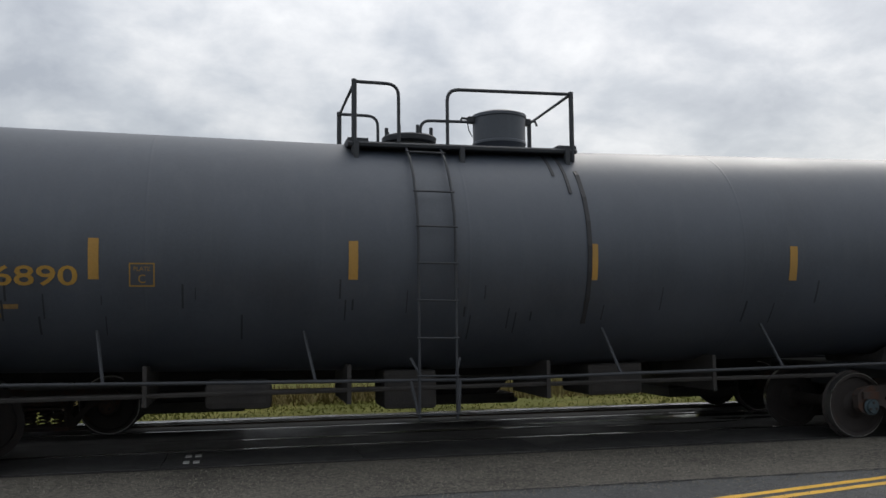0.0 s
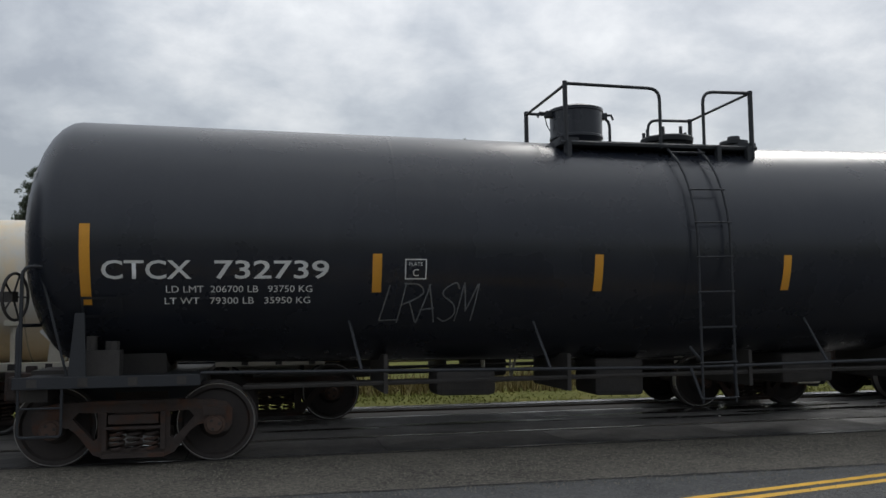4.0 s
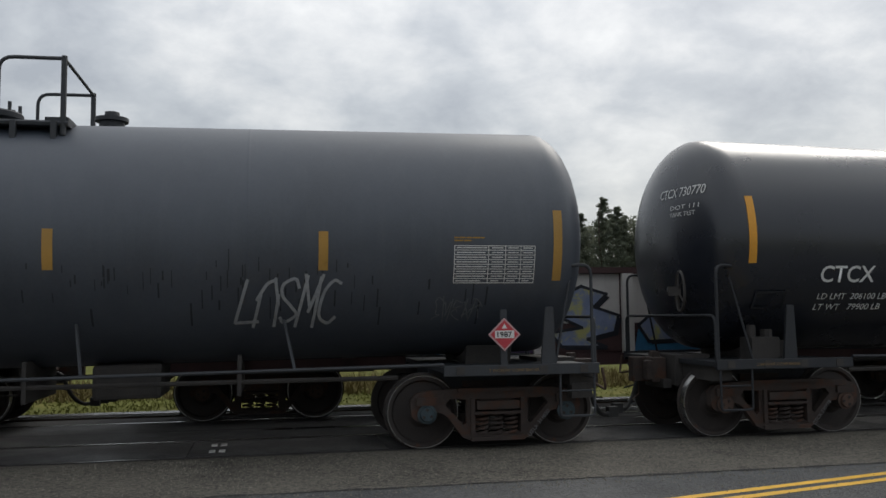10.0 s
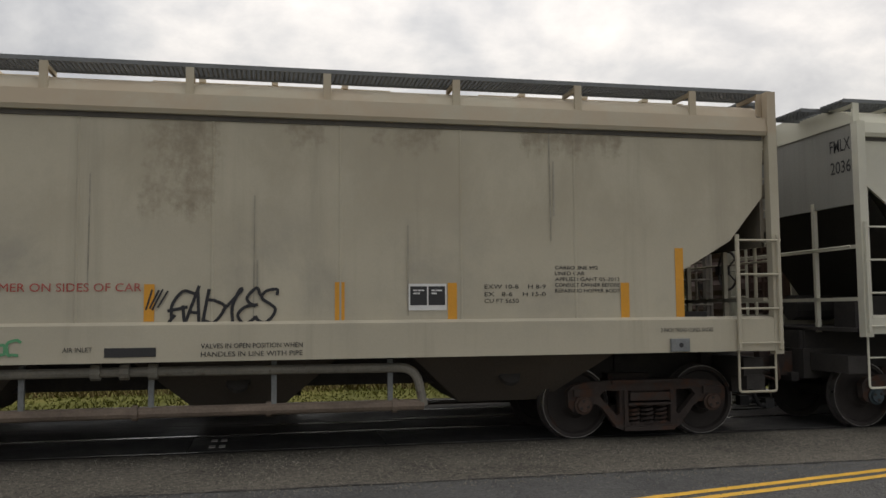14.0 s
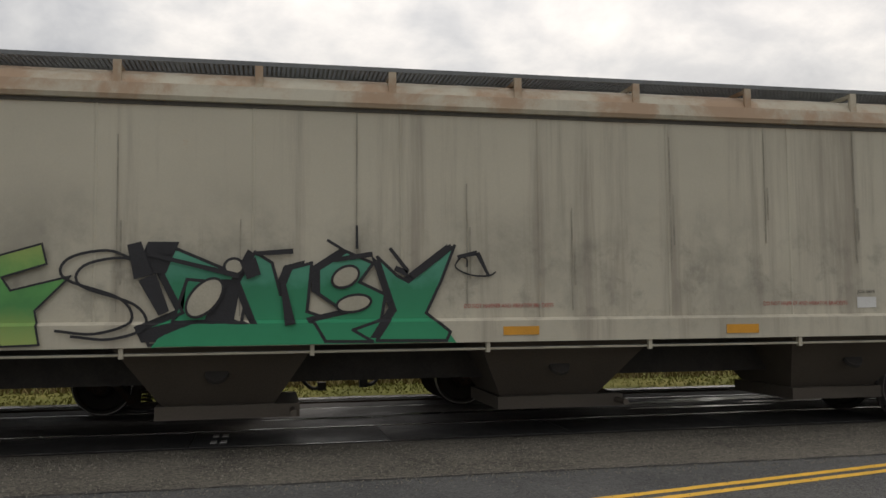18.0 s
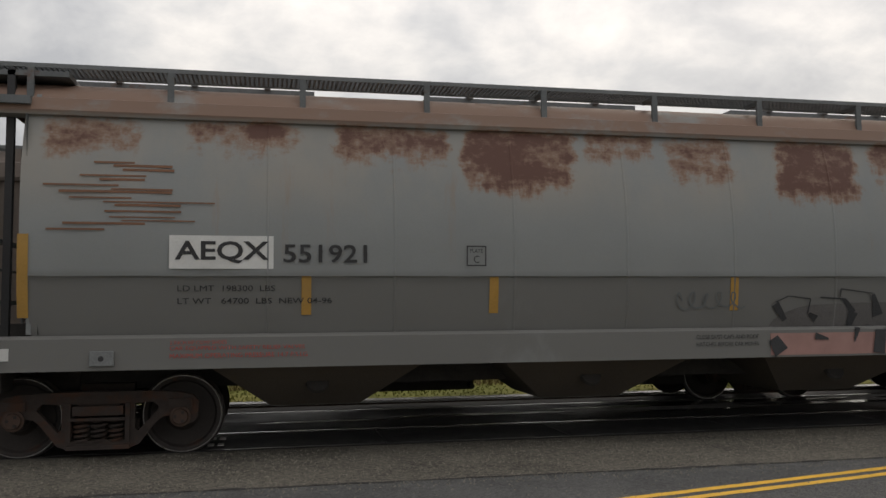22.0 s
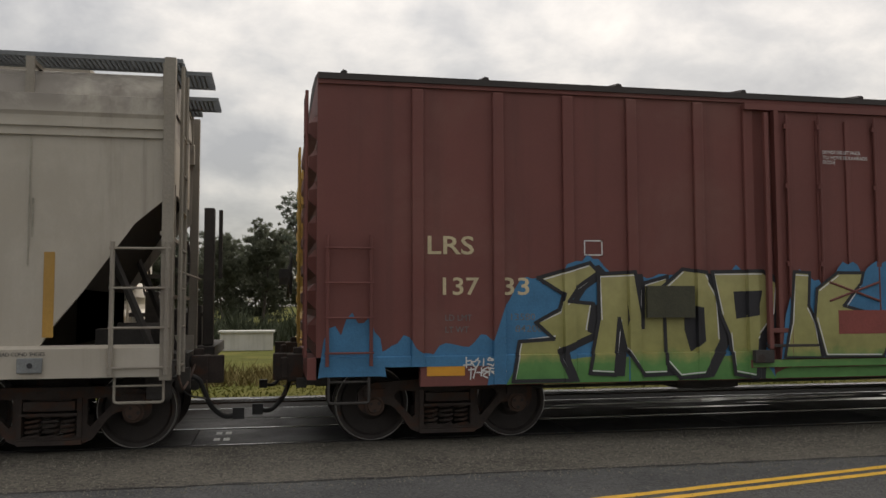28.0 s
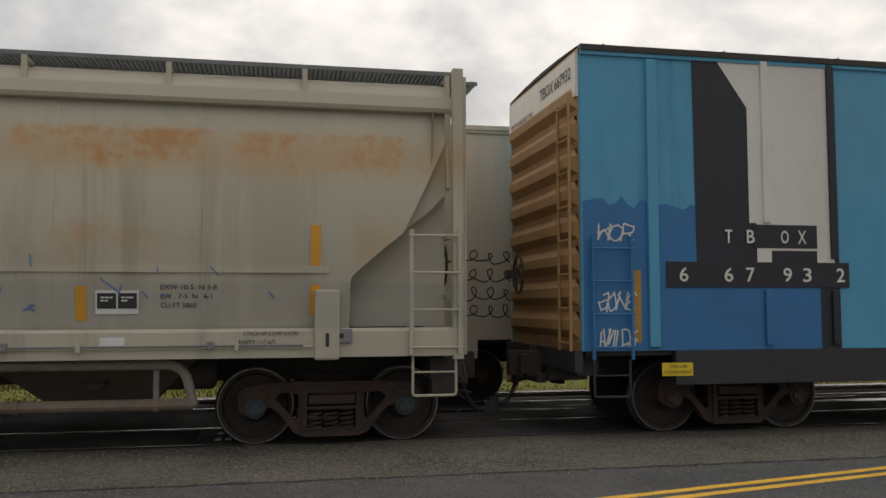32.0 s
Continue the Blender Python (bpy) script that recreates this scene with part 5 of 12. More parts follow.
def build_hopper(name, label, paint, half, spacing, edge, surf, sill, side_top=3.88, eave=4.14, bays=((-4.6, 1.1), (0, 1.1), (4.6, 1.1)), bay_low=0.45, gate=True, walk_mat=GALV,
                 frame_paint=None, slope_paint=None, blue=False, post_w=0.09, seams=10, bay_paint=UNDER, corner_w=0.12, far=False, walk_z=4.5, gusset=False, end_low=3.05, end_in=0.12, end_paint=None, inset=0.0, rise=0.34, short_posts=False, first=0.0, pitch=1.55, end_ribs=True, bay_y=0.62, lip=0.0, more=(), brace=True, step_w=0.57, rib_out=0.05):
    car = thing(name, label, "hopper car", group="freight cars of the far train" if far else "freight cars of the near train")
    fp = frame_paint or paint
    s0, s1 = sill
    for side in (-1, 1):
        bm = bmesh.new()
        side_sheet(bm, edge, surf, side, s1, side_top, 120 if not far else 24, seams)
        part("side_sheet", bm, paint, car, smooth=True)
        y = side * 1.6
        bm = bmesh.new()
        pr = [(1.5, s0), (1.66, s0), (1.66, s1 - 0.03), (1.585, s1 + 0.004), (1.5, s1 + 0.004)]
        vs = strip_mesh(bm, [[(x, side * yy, zz) for yy, zz in pr] for x in (-half + 0.04, half - 0.04)], close=True)
        bm.faces.new(vs[0])
        bm.faces.new(vs[1][::-1])
        bmesh.ops.recalc_face_normals(bm, faces=bm.faces)
        part("side_sill", bm, paint, car)
        bm = bmesh.new()
        e = edge_at(edge, side_top)
        pr = [(yy - inset, zz) for yy, zz in ((1.48, side_top - 0.02), (1.63, side_top), (1.65, side_top + 0.05), (1.62, eave - 0.03), (1.5, eave), (1.46, eave - 0.02))]
        rows = [[(x, side * yy, zz) for yy, zz in pr] for x in (-half + 0.06, half - 0.06)]
        vs = strip_mesh(bm, rows, close=True)
        bm.faces.new(vs[0])
        bm.faces.new(vs[1][::-1])
        bmesh.ops.recalc_face_normals(bm, faces=bm.faces)
        part("top_chord", bm, paint, car)
        # dark strip: the shadow line under the chord and its grime, drawn as colour
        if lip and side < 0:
            part("grime_line", bx(-edge_at(edge, side_top) + 0.02, edge_at(edge, side_top) - 0.02, -1.592, -1.56, side_top - lip, side_top - 0.004), LIP_SHADE, car, "dark line of shade and grime along the lip of the roof")
    # seams of the side plates
    for i in range(1, seams):
        bm = bmesh.new()
        x = edge_at(edge, side_top) * 0.86 * (2 * i / seams - 1)
        zs = [s1 + (side_top - s1) * k / 8 for k in range(9)]
        zs = [z for z in zs if abs(x) < edge_at(edge, z) - 0.05]
        strip_mesh(bm, [[(x - 0.022, surf(z) + 0.002, z), (x - 0.006, surf(z) - 0.009, z), (x + 0.006, surf(z) - 0.009, z), (x + 0.022, surf(z) + 0.002, z)] for z in zs])
        part("plate_seam", bm, paint, car)
    # curved roof
    bm = bmesh.new()
    k = 12
    arcs = [((1.5 - inset) * math.cos(math.pi * i / k), eave + rise * math.sin(math.pi * i / k)) for i in range(k + 1)]
    rows = [[(x, y, z) for y, z in arcs] for x in (-half + 0.1, -half / 2, 0, half / 2, half - 0.1)]
    vs = strip_mesh(bm, rows)
    bm.faces.new(vs[0])
    bm.faces.new(vs[-1][::-1])
    part("roof", bm, paint, car, smooth=True)
    # hatches along the middle
    n_h = max(3, int(half * 2 / 4))
    for i in range(n_h):
        x = -half + 2 * half * (i + 0.5) / n_h
        bm = bmesh.new()
        box(bm, x - 1.5, x + 1.5, -0.36, 0.36, eave + rise - 0.04, eave + rise + 0.1)
        for d in (-0.9, 0, 0.9):
            box(bm, x + d - 0.04, x + d + 0.04, -0.42, 0.42, eave + rise + 0.09, eave + rise + 0.13)
        part("roof_hatch", bm, fp, car)
    put("roof_walk", roof_walk_mesh(half, walk_z, inset), walk_mat, car, "open steel walkway along the roof")
    at = [first + pitch * i for i in range(-8, 9) if abs(first + pitch * i) < half - 0.5] + list(more) + [-half + 0.12, half - 0.12]
    for x in at:
        for s in (-1, 1):
            bm = plate(bmesh.new(), [[(x - post_w / 2, eave - 0.08), (x + post_w / 2, eave - 0.08), (x + post_w / 2, walk_z - 0.052), (x - post_w / 2, walk_z - 0.052)]], *sorted((s * (1.51 - inset), s * (1.47 - inset))))
            box(bm, x - 0.02, x + 0.02, *sorted((s * (1.468 - inset), s * 0.98)), walk_z - 0.1, walk_z - 0.052)
            part("walk_bracket", bm, fp, car)
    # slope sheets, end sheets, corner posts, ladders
    # a dark slope_paint puts the shade under the end slopes into their colour
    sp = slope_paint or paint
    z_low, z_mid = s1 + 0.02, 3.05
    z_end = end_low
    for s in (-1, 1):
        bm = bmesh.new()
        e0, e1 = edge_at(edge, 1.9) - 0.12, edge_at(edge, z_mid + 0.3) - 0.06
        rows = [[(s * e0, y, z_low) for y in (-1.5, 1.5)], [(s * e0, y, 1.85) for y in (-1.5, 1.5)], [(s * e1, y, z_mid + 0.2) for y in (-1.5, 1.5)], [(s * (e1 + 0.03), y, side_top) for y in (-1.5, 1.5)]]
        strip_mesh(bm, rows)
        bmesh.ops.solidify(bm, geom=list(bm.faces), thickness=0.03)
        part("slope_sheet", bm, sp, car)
        bm = bmesh.new()
        k = 8
        outline = [(-1.5, z_end), (1.5, z_end), (1.5, max(3.0, z_end + 0.02)), (1.52 - inset, eave)] + [((1.5 - inset) * math.cos(math.pi * i / k), eave + (rise - 0.04) * math.sin(math.pi * i / k)) for i in range(1, k)] + [(-1.52 + inset, eave), (-1.5, max(3.0, z_end + 0.02))]
        xe = s * (half - end_in)
        a = [bm.verts.new((xe, y, z)) for y, z in outline]
        b = [bm.verts.new((xe - s * 0.05, y, z)) for y, z in outline]
        bm.faces.new(a)
        bm.faces.new(b[::-1])
        for i in range(len(a)):
            j = (i + 1) % len(a)
            bm.faces.new((a[i], a[j], b[j], b[i]))
        bmesh.ops.recalc_face_normals(bm, faces=bm.faces)
        part("end_sheet", bm, end_paint or paint, car)
        if z_end < 3 and end_ribs:
            for z in [q for q in (2.2, 2.65, 3.1, 3.55) if q > z_end]:
                # ribs of the +x end take the darker end colour, with its painted-in shade
                part("end_rib", soft_box(*sorted((xe, xe + s * rib_out)), -1.45, 1.45, z, z + 0.06 + rib_out, 0.015), paint if s < 0 else end_paint or paint, car)
        for y in (-1.6, 1.48):
            x0, x1 = sorted((s * half, s * (half - corner_w)))
            part("corner_post", bx(x0, x1, y * 1.042, y * 1.042 + 0.12, s0 - 0.04, eave - 0.02 if short_posts else walk_z - 0.055), fp, car)
        bm = bmesh.new()
        for y in (-0.55, 0.5):
            x0, x1 = sorted((s * (half - 0.1), s * (half - 0.16)))
            box(bm, x0, x1, y, y + 0.055, s0, z_mid + 0.1)
        for z in (1.75, 2.45):
            x0, x1 = sorted((s * (half - 0.1), s * (half - 0.16)))
            box(bm, x0, x1, -1.5, 1.5, z, z + 0.05)
        part("end_frame", bm, fp, car)
        if gusset:
            outline = [(s * (edge_at(edge, z) - 0.02), z) for z in (2.5, 3.03, 3.59, side_top)] + [(s * (half - 0.1), side_top), (s * (half - 0.1), 3.06), (s * (half - 0.36), 2.78)]
            inner = [(s * (edge_at(edge, z) - 0.22), z) for z in (s1 + 0.01, 1.95, 2.27, 2.5)] + [(s * (half - 0.14), 3.0), (s * (half - 0.14), s1 + 0.01)]
            for y in (-1.42, 1.39):
                part("end_gusset", plate(bmesh.new(), [outline], y, y + 0.03), sp, car)
                part("end_gusset", plate(bmesh.new(), [inner], y * 0.86, y * 0.86 + 0.03), sp, car)
        # platform, bracing and gear between the slope sheet and the end
        bm = bmesh.new()
        x0, x1 = sorted((s * (half - 0.05), s * (e0 - 0.2)))
        box(bm, x0, x1, -1.45, 1.45, s0 + 0.02, s0 + 0.07)
        box(bm, x0, x1, -0.3, 0.3, 0.75, s0 + 0.05)
        xm = (x0 + x1) / 2
        box(bm, xm - 0.3, xm + 0.25, -0.9, -0.45, s0 + 0.07, s0 + 0.5)
        pipe(bm, [(xm - 0.3, 0.6, s0 + 0.35), (xm + 0.4, 0.6, s0 + 0.35)], 0.2, 12)
        for yy in (-0.85, 0.85) if gusset else (-1.05, 1.0) if brace else ():
            pipe(bm, [(s * (half - 0.2), yy, s0 + 0.1), (s * (e0 + 0.25), yy, 2.3)], 0.05, 6)
        part("end_platform", bm, UNDER, car)
        xl = sorted((s * (half - 0.05), s * (half - 0.05 - step_w)))
        ladder(car, xl[0], xl[1], [s0 + 0.1 + 0.43 * i for i in range(4)], -1.69, fp, s0 + 0.02, s0 + 1.46, 0.028, 0.014, "side_ladder")
        el = None
        ya, yb = (-1.45, -0.98) if s > 0 else (0.98, 1.45)
        for y in (ya, yb):
            ob = part("stile" if el else "end_ladder", pipe(bmesh.new(), [(s * (half + 0.06), y, s0), (s * (half + 0.06), y, walk_z - 0.1)], 0.025, 6), fp, el or car)
            el = el or ob
        for i in range(7):
            part("rung", pipe(bmesh.new(), [(s * (half + 0.07), ya - 0.02, s0 + 0.1 + 0.43 * i), (s * (half + 0.07), yb + 0.02, s0 + 0.1 + 0.43 * i)], 0.013, 6), fp, el)
        part("end_rail", pipe(bmesh.new(), [(s * (half + 0.05), -1.5, s0 + 1.15), (s * (half + 0.05), 1.5, s0 + 1.15)], 0.016, 6), fp, car)
        stirrup(car, xl[0] + 0.03, xl[1] - 0.03, -1.6, 0.62, s0 + 0.02, fp)
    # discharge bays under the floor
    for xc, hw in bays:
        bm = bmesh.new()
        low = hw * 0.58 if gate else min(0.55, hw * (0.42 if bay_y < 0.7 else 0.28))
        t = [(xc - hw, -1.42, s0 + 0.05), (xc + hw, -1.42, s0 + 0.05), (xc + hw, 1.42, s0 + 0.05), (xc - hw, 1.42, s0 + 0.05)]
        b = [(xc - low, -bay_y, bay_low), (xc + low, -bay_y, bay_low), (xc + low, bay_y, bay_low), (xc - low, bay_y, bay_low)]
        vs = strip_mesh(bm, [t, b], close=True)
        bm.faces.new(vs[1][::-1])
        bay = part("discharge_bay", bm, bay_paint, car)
        if not far:
            zc_ = (s0 + bay_low) / 2 + 0.04
            t_ = (zc_ - bay_low) / (s0 + 0.05 - bay_low)
            yp = -bay_y - (1.42 - bay_y) * t_
            port = part("bay_port", lathe(bmesh.new(), [(-0.02, 0.01), (-0.02, 0.13), (0.03, 0.14), (0.06, 0.01)], 18), UNDER, bay, "", pose(xc, yp - 0.01, zc_, -38 if bay_y < 0.7 else -14))
        if gate:
            bm = bx(xc - low - 0.06, xc + low + 0.3, -0.75, 0.75, bay_low - 0.16, bay_low)
            pipe(bm, [(xc + low + 0.22, -1.05, bay_low - 0.08), (xc + low + 0.22, 0.8, bay_low - 0.08)], 0.04, 8)
            part("outlet_gate", bm, BAY_GREY if not far else UNDER, bay)
    add_draft_gear(car, half, UNDER, z0=0.72, z1=s0 + 0.02)
    part("brake_reservoir", lathe(bmesh.new(), [(-0.55, 0.01), (-0.55, 0.14), (-0.5, 0.2), (0.5, 0.2), (0.55, 0.14), (0.55, 0.01)], 16, "x"), UNDER, car, "", (spacing / 2 - 1.9, -0.7, 0.86), True)
    put("brake_wheel", BRAKE_WHEEL, None, car, "", pose(half + 0.02, -0.35, 2.2, 0, 0, 88))
    add_bogies(car, spacing, blue)
    return car


def bogie_stencil(car, words_):
    """The car's mark painted up the slanting leg of each near side frame."""
    for s in (-1, 1):
        me = laid(text_mesh(words_), -0.2, -0.03, 0.4, 0.05, lambda z: 0.0, 0.0)
        put("lettering", me, DIM_W, [c for c in car.children if c.name.startswith("bogie")][0 if s < 0 else 1], "small slanting stencil on the side frame", pose(0.53, -1.06, 0.31, 0, -49, 0))


# ---- box cars and the flat car ----
def flat_surface(y):
    return lambda z: y


def build_boxcar(name, label, half, spacing, z0, z1, sill_z, paint, ribs, doors, roof_paint, end_paint, sill_paint=None, ladders=True, end_ribs=7, far=False, rib_d=0.05, y=1.55, blue=False, roof_h=0.2, ladder_paint=None):
    car = thing(name, label, "box car", group="freight cars of the far train" if far else "freight cars of the near train")
    for s in (-1, 1):
        part("side_wall", bx(-half, half, *sorted((s * y, s * (y - 0.06))), z0, z1), paint, car)
        for x in ribs:
            part("side_rib", soft_box(x - 0.07, x + 0.07, *sorted((s * (y + rib_d), s * (y - 0.01))), z0 + 0.04, z1 - 0.12, 0.02), paint, car)
        part("side_sill", bx(-half + 1.2, half - 1.2, *sorted((s * (y + 0.03), s * (y - 0.09))), sill_z, z0 - 0.003), sill_paint or paint, car)
        part("top_plate", bx(-half, half, *sorted((s * (y + 0.03), s * (y - 0.04))), z1 - 0.1, z1 + 0.02), paint, car)
    for x0, x1 in doors:
        d = part("sliding_door", bx(x0, x1, -y - 0.06, -y - 0.02, z0 - 0.1, z1 - 0.2), paint, car)
        for k in range(5):
            x = x0 + (x1 - x0) * (k + 0.5) / 5
            part("door_rib", soft_box(x - 0.035, x + 0.035, -y - 0.09, -y - 0.06, z0, z1 - 0.3, 0.01), paint, d)
        for x in (x0 + 0.03, x1 - 0.03):
            part("door_post", bx(x - 0.03, x + 0.03, -y - 0.11, -y - 0.06, z0 - 0.1, z1 - 0.2), paint, d)
        bm = bmesh.new()
        pipe(bm, [(x0 + 0.45, -y - 0.1, z0 + 0.3), (x0 + 0.45, -y - 0.1, z0 + 0.85)], 0.018, 6)
        pipe(bm, [(x1 - 0.35, -y - 0.1, z0 + 0.4), (x1 - 0.35, -y - 0.1, z0 + 0.9)], 0.018, 6)
        box(bm, (x0 + x1) / 2 - 0.12, (x0 + x1) / 2 + 0.12, -y - 0.11, -y - 0.06, z0 + 0.45, z0 + 0.55)
        part("door_lever", bm, WHITE_P if not far else paint, d)
        for x in (x0 + (x1 - x0) * f for f in (0.08, 0.3, 0.68, 0.92)):
            bm = pipe(bmesh.new(), [(x, -y - 0.11, z0 - 0.06), (x, -y - 0.11, z1 - 0.24)], 0.016, 6)
            for z in (z0 + 0.1, z0 + 1.1, z0 + 2.1, z1 - 0.4):
                box(bm, x - 0.035, x + 0.035, -y - 0.12, -y - 0.085, z - 0.03, z + 0.03)
            part("lock_rod", bm, paint, d)
        for s in (-1, 1):
            xm = (x0 + x1) / 2
            part("lock_lever", pipe(bmesh.new(), [(xm - 0.36, -y - 0.13, z0 + 0.75 + s * 0.12), (xm + 0.36, -y - 0.13, z0 + 0.75 - s * 0.12)], 0.016, 6), paint, d)
    if doors:
        a, b = doors[0][0] - 0.4, doors[-1][1] + 0.4
        part("door_track", bx(a, b, -y - 0.1, -y - 0.034, z0 - 0.2, z0 - 0.102), paint, car)
        part("door_track", bx(a, b, -y - 0.1, -y - 0.034, z1 - 0.198, z1 - 0.12), paint, car)
    bm = bmesh.new()
    rows = [[(x, yy, zz) for yy, zz in ((-y - 0.05, z1 + 0.024), (-y * 0.5, z1 + roof_h * 0.7 + 0.03), (0, z1 + roof_h + 0.03), (y * 0.5, z1 + roof_h * 0.7 + 0.03), (y + 0.05, z1 + 0.024))] for x in (-half, half)]
    vs = strip_mesh(bm, rows)
    bm.faces.new(vs[0])
    bm.faces.new(vs[1][::-1])
    part("roof", bm, roof_paint, car)
    for s in (-1, 1):
        part("eave_strip", bx(-half, half, *sorted((s * (y + 0.034), s * (y + 0.05))), z1 - 0.05, z1 + 0.022), roof_paint, car)
    for i in range(int(half * 1.3)):
        x = -half + 0.3 + i * (2 * half - 0.6) / (int(half * 1.3) - 1)
        part("roof_rib", pipe(bmesh.new(), [(x, -y - 0.05, z1 + 0.02), (x, -y * 0.5, z1 + roof_h * 0.7 + 0.01), (x, 0, z1 + roof_h + 0.01), (x, y * 0.5, z1 + roof_h * 0.7 + 0.01), (x, y + 0.05, z1 + 0.02)], 0.045 if roof_h > 0.1 else 0.02, 6), roof_paint, car)
    for s in (-1, 1):
        e = part("end_wall", bx(*sorted((s * half, s * (half - 0.05))), -y + 0.062, y - 0.062, z0, z1), end_paint, car)
        dz = (z1 - z0 - 0.5) / end_ribs
        for i in range(end_ribs):
            zz = z0 + 0.15 + dz * i
            bm = bmesh.new()
            pr = [(0, zz), (0.09, zz + dz * 0.25), (0.09, zz + dz * 0.55), (0, zz + dz * 0.8)]
            rows = [[(s * (half + d * f), yy, q) for d, q in pr] for yy, f in ((-y + 0.1, 0), (-y + 0.22, 1), (y - 0.22, 1), (y - 0.1, 0))]
            strip_mesh(bm, rows)
            part("end_corrugation", bm, end_paint, e)
        part("end_sill", bx(*sorted((s * half, s * (half + 0.1))), -y, y, z0 - 0.25, z0 - 0.003), sill_paint or paint, car)
        if ladders:
            xl = sorted((s * (half - 0.12), s * (half - 0.62)))
            ladder(car, xl[0], xl[1], [z0 + 0.05 + 0.4 * i for i in range(4)], -y - 0.07, ladder_paint or sill_paint or paint, z0 - 0.1, z0 + 1.4, 0.022, 0.013, "side_ladder")
            el = None
            for yy in (-y + 0.08, -y + 0.5):
                ob = part("stile" if el else "end_ladder", pipe(bmesh.new(), [(s * (half + 0.12), yy, z0), (s * (half + 0.12), yy, z0 + 3.1)], 0.02, 6), end_paint, el or car)
                el = el or ob
            for i in range(8):
                part("rung", pipe(bmesh.new(), [(s * (half + 0.13), -y + 0.08, z0 + 0.1 + 0.42 * i), (s * (half + 0.13), -y + 0.5, z0 + 0.1 + 0.42 * i)], 0.013, 6), end_paint, el)
            stirrup(car, xl[0] + 0.02, xl[1] - 0.02, -y - 0.02, 0.55, z0 - 0.1, UNDER if not sill_paint else sill_paint)
            put("brake_wheel", BRAKE_WHEEL, None, car, "", pose(s * (half + 0.25), 0.35 if s < 0 else -0.5, 2.1, 0, 0, 88))
    for x in (-3.2, 2.4):
        part("brake_cylinder", soft_box(x, x + 0.9, -0.9, 0.2, 0.55, z0 - 0.2, 0.06), UNDER, car)
    for x in (-4.6, -1.2, 1.1, 4.2):
        part("cross_bearer", bx(x, x + 0.12, -1.4, 1.4, z0 - 0.32, z0 - 0.062), UNDER, car)
    bm = pipe(bmesh.new(), [(-half + 2.6, -0.85, 0.62), (half - 2.6, -0.85, 0.66)], 0.025, 6)
    part("brake_rod", bm, UNDER, car)
    part("floor", bx(-half + 0.06, half - 0.06, -y + 0.062, y - 0.062, z0 - 0.06, z0), UNDER, car)
    add_draft_gear(car, half, UNDER, z0=0.72, z1=z0 - 0.07)
    add_bogies(car, spacing, blue)
    return car


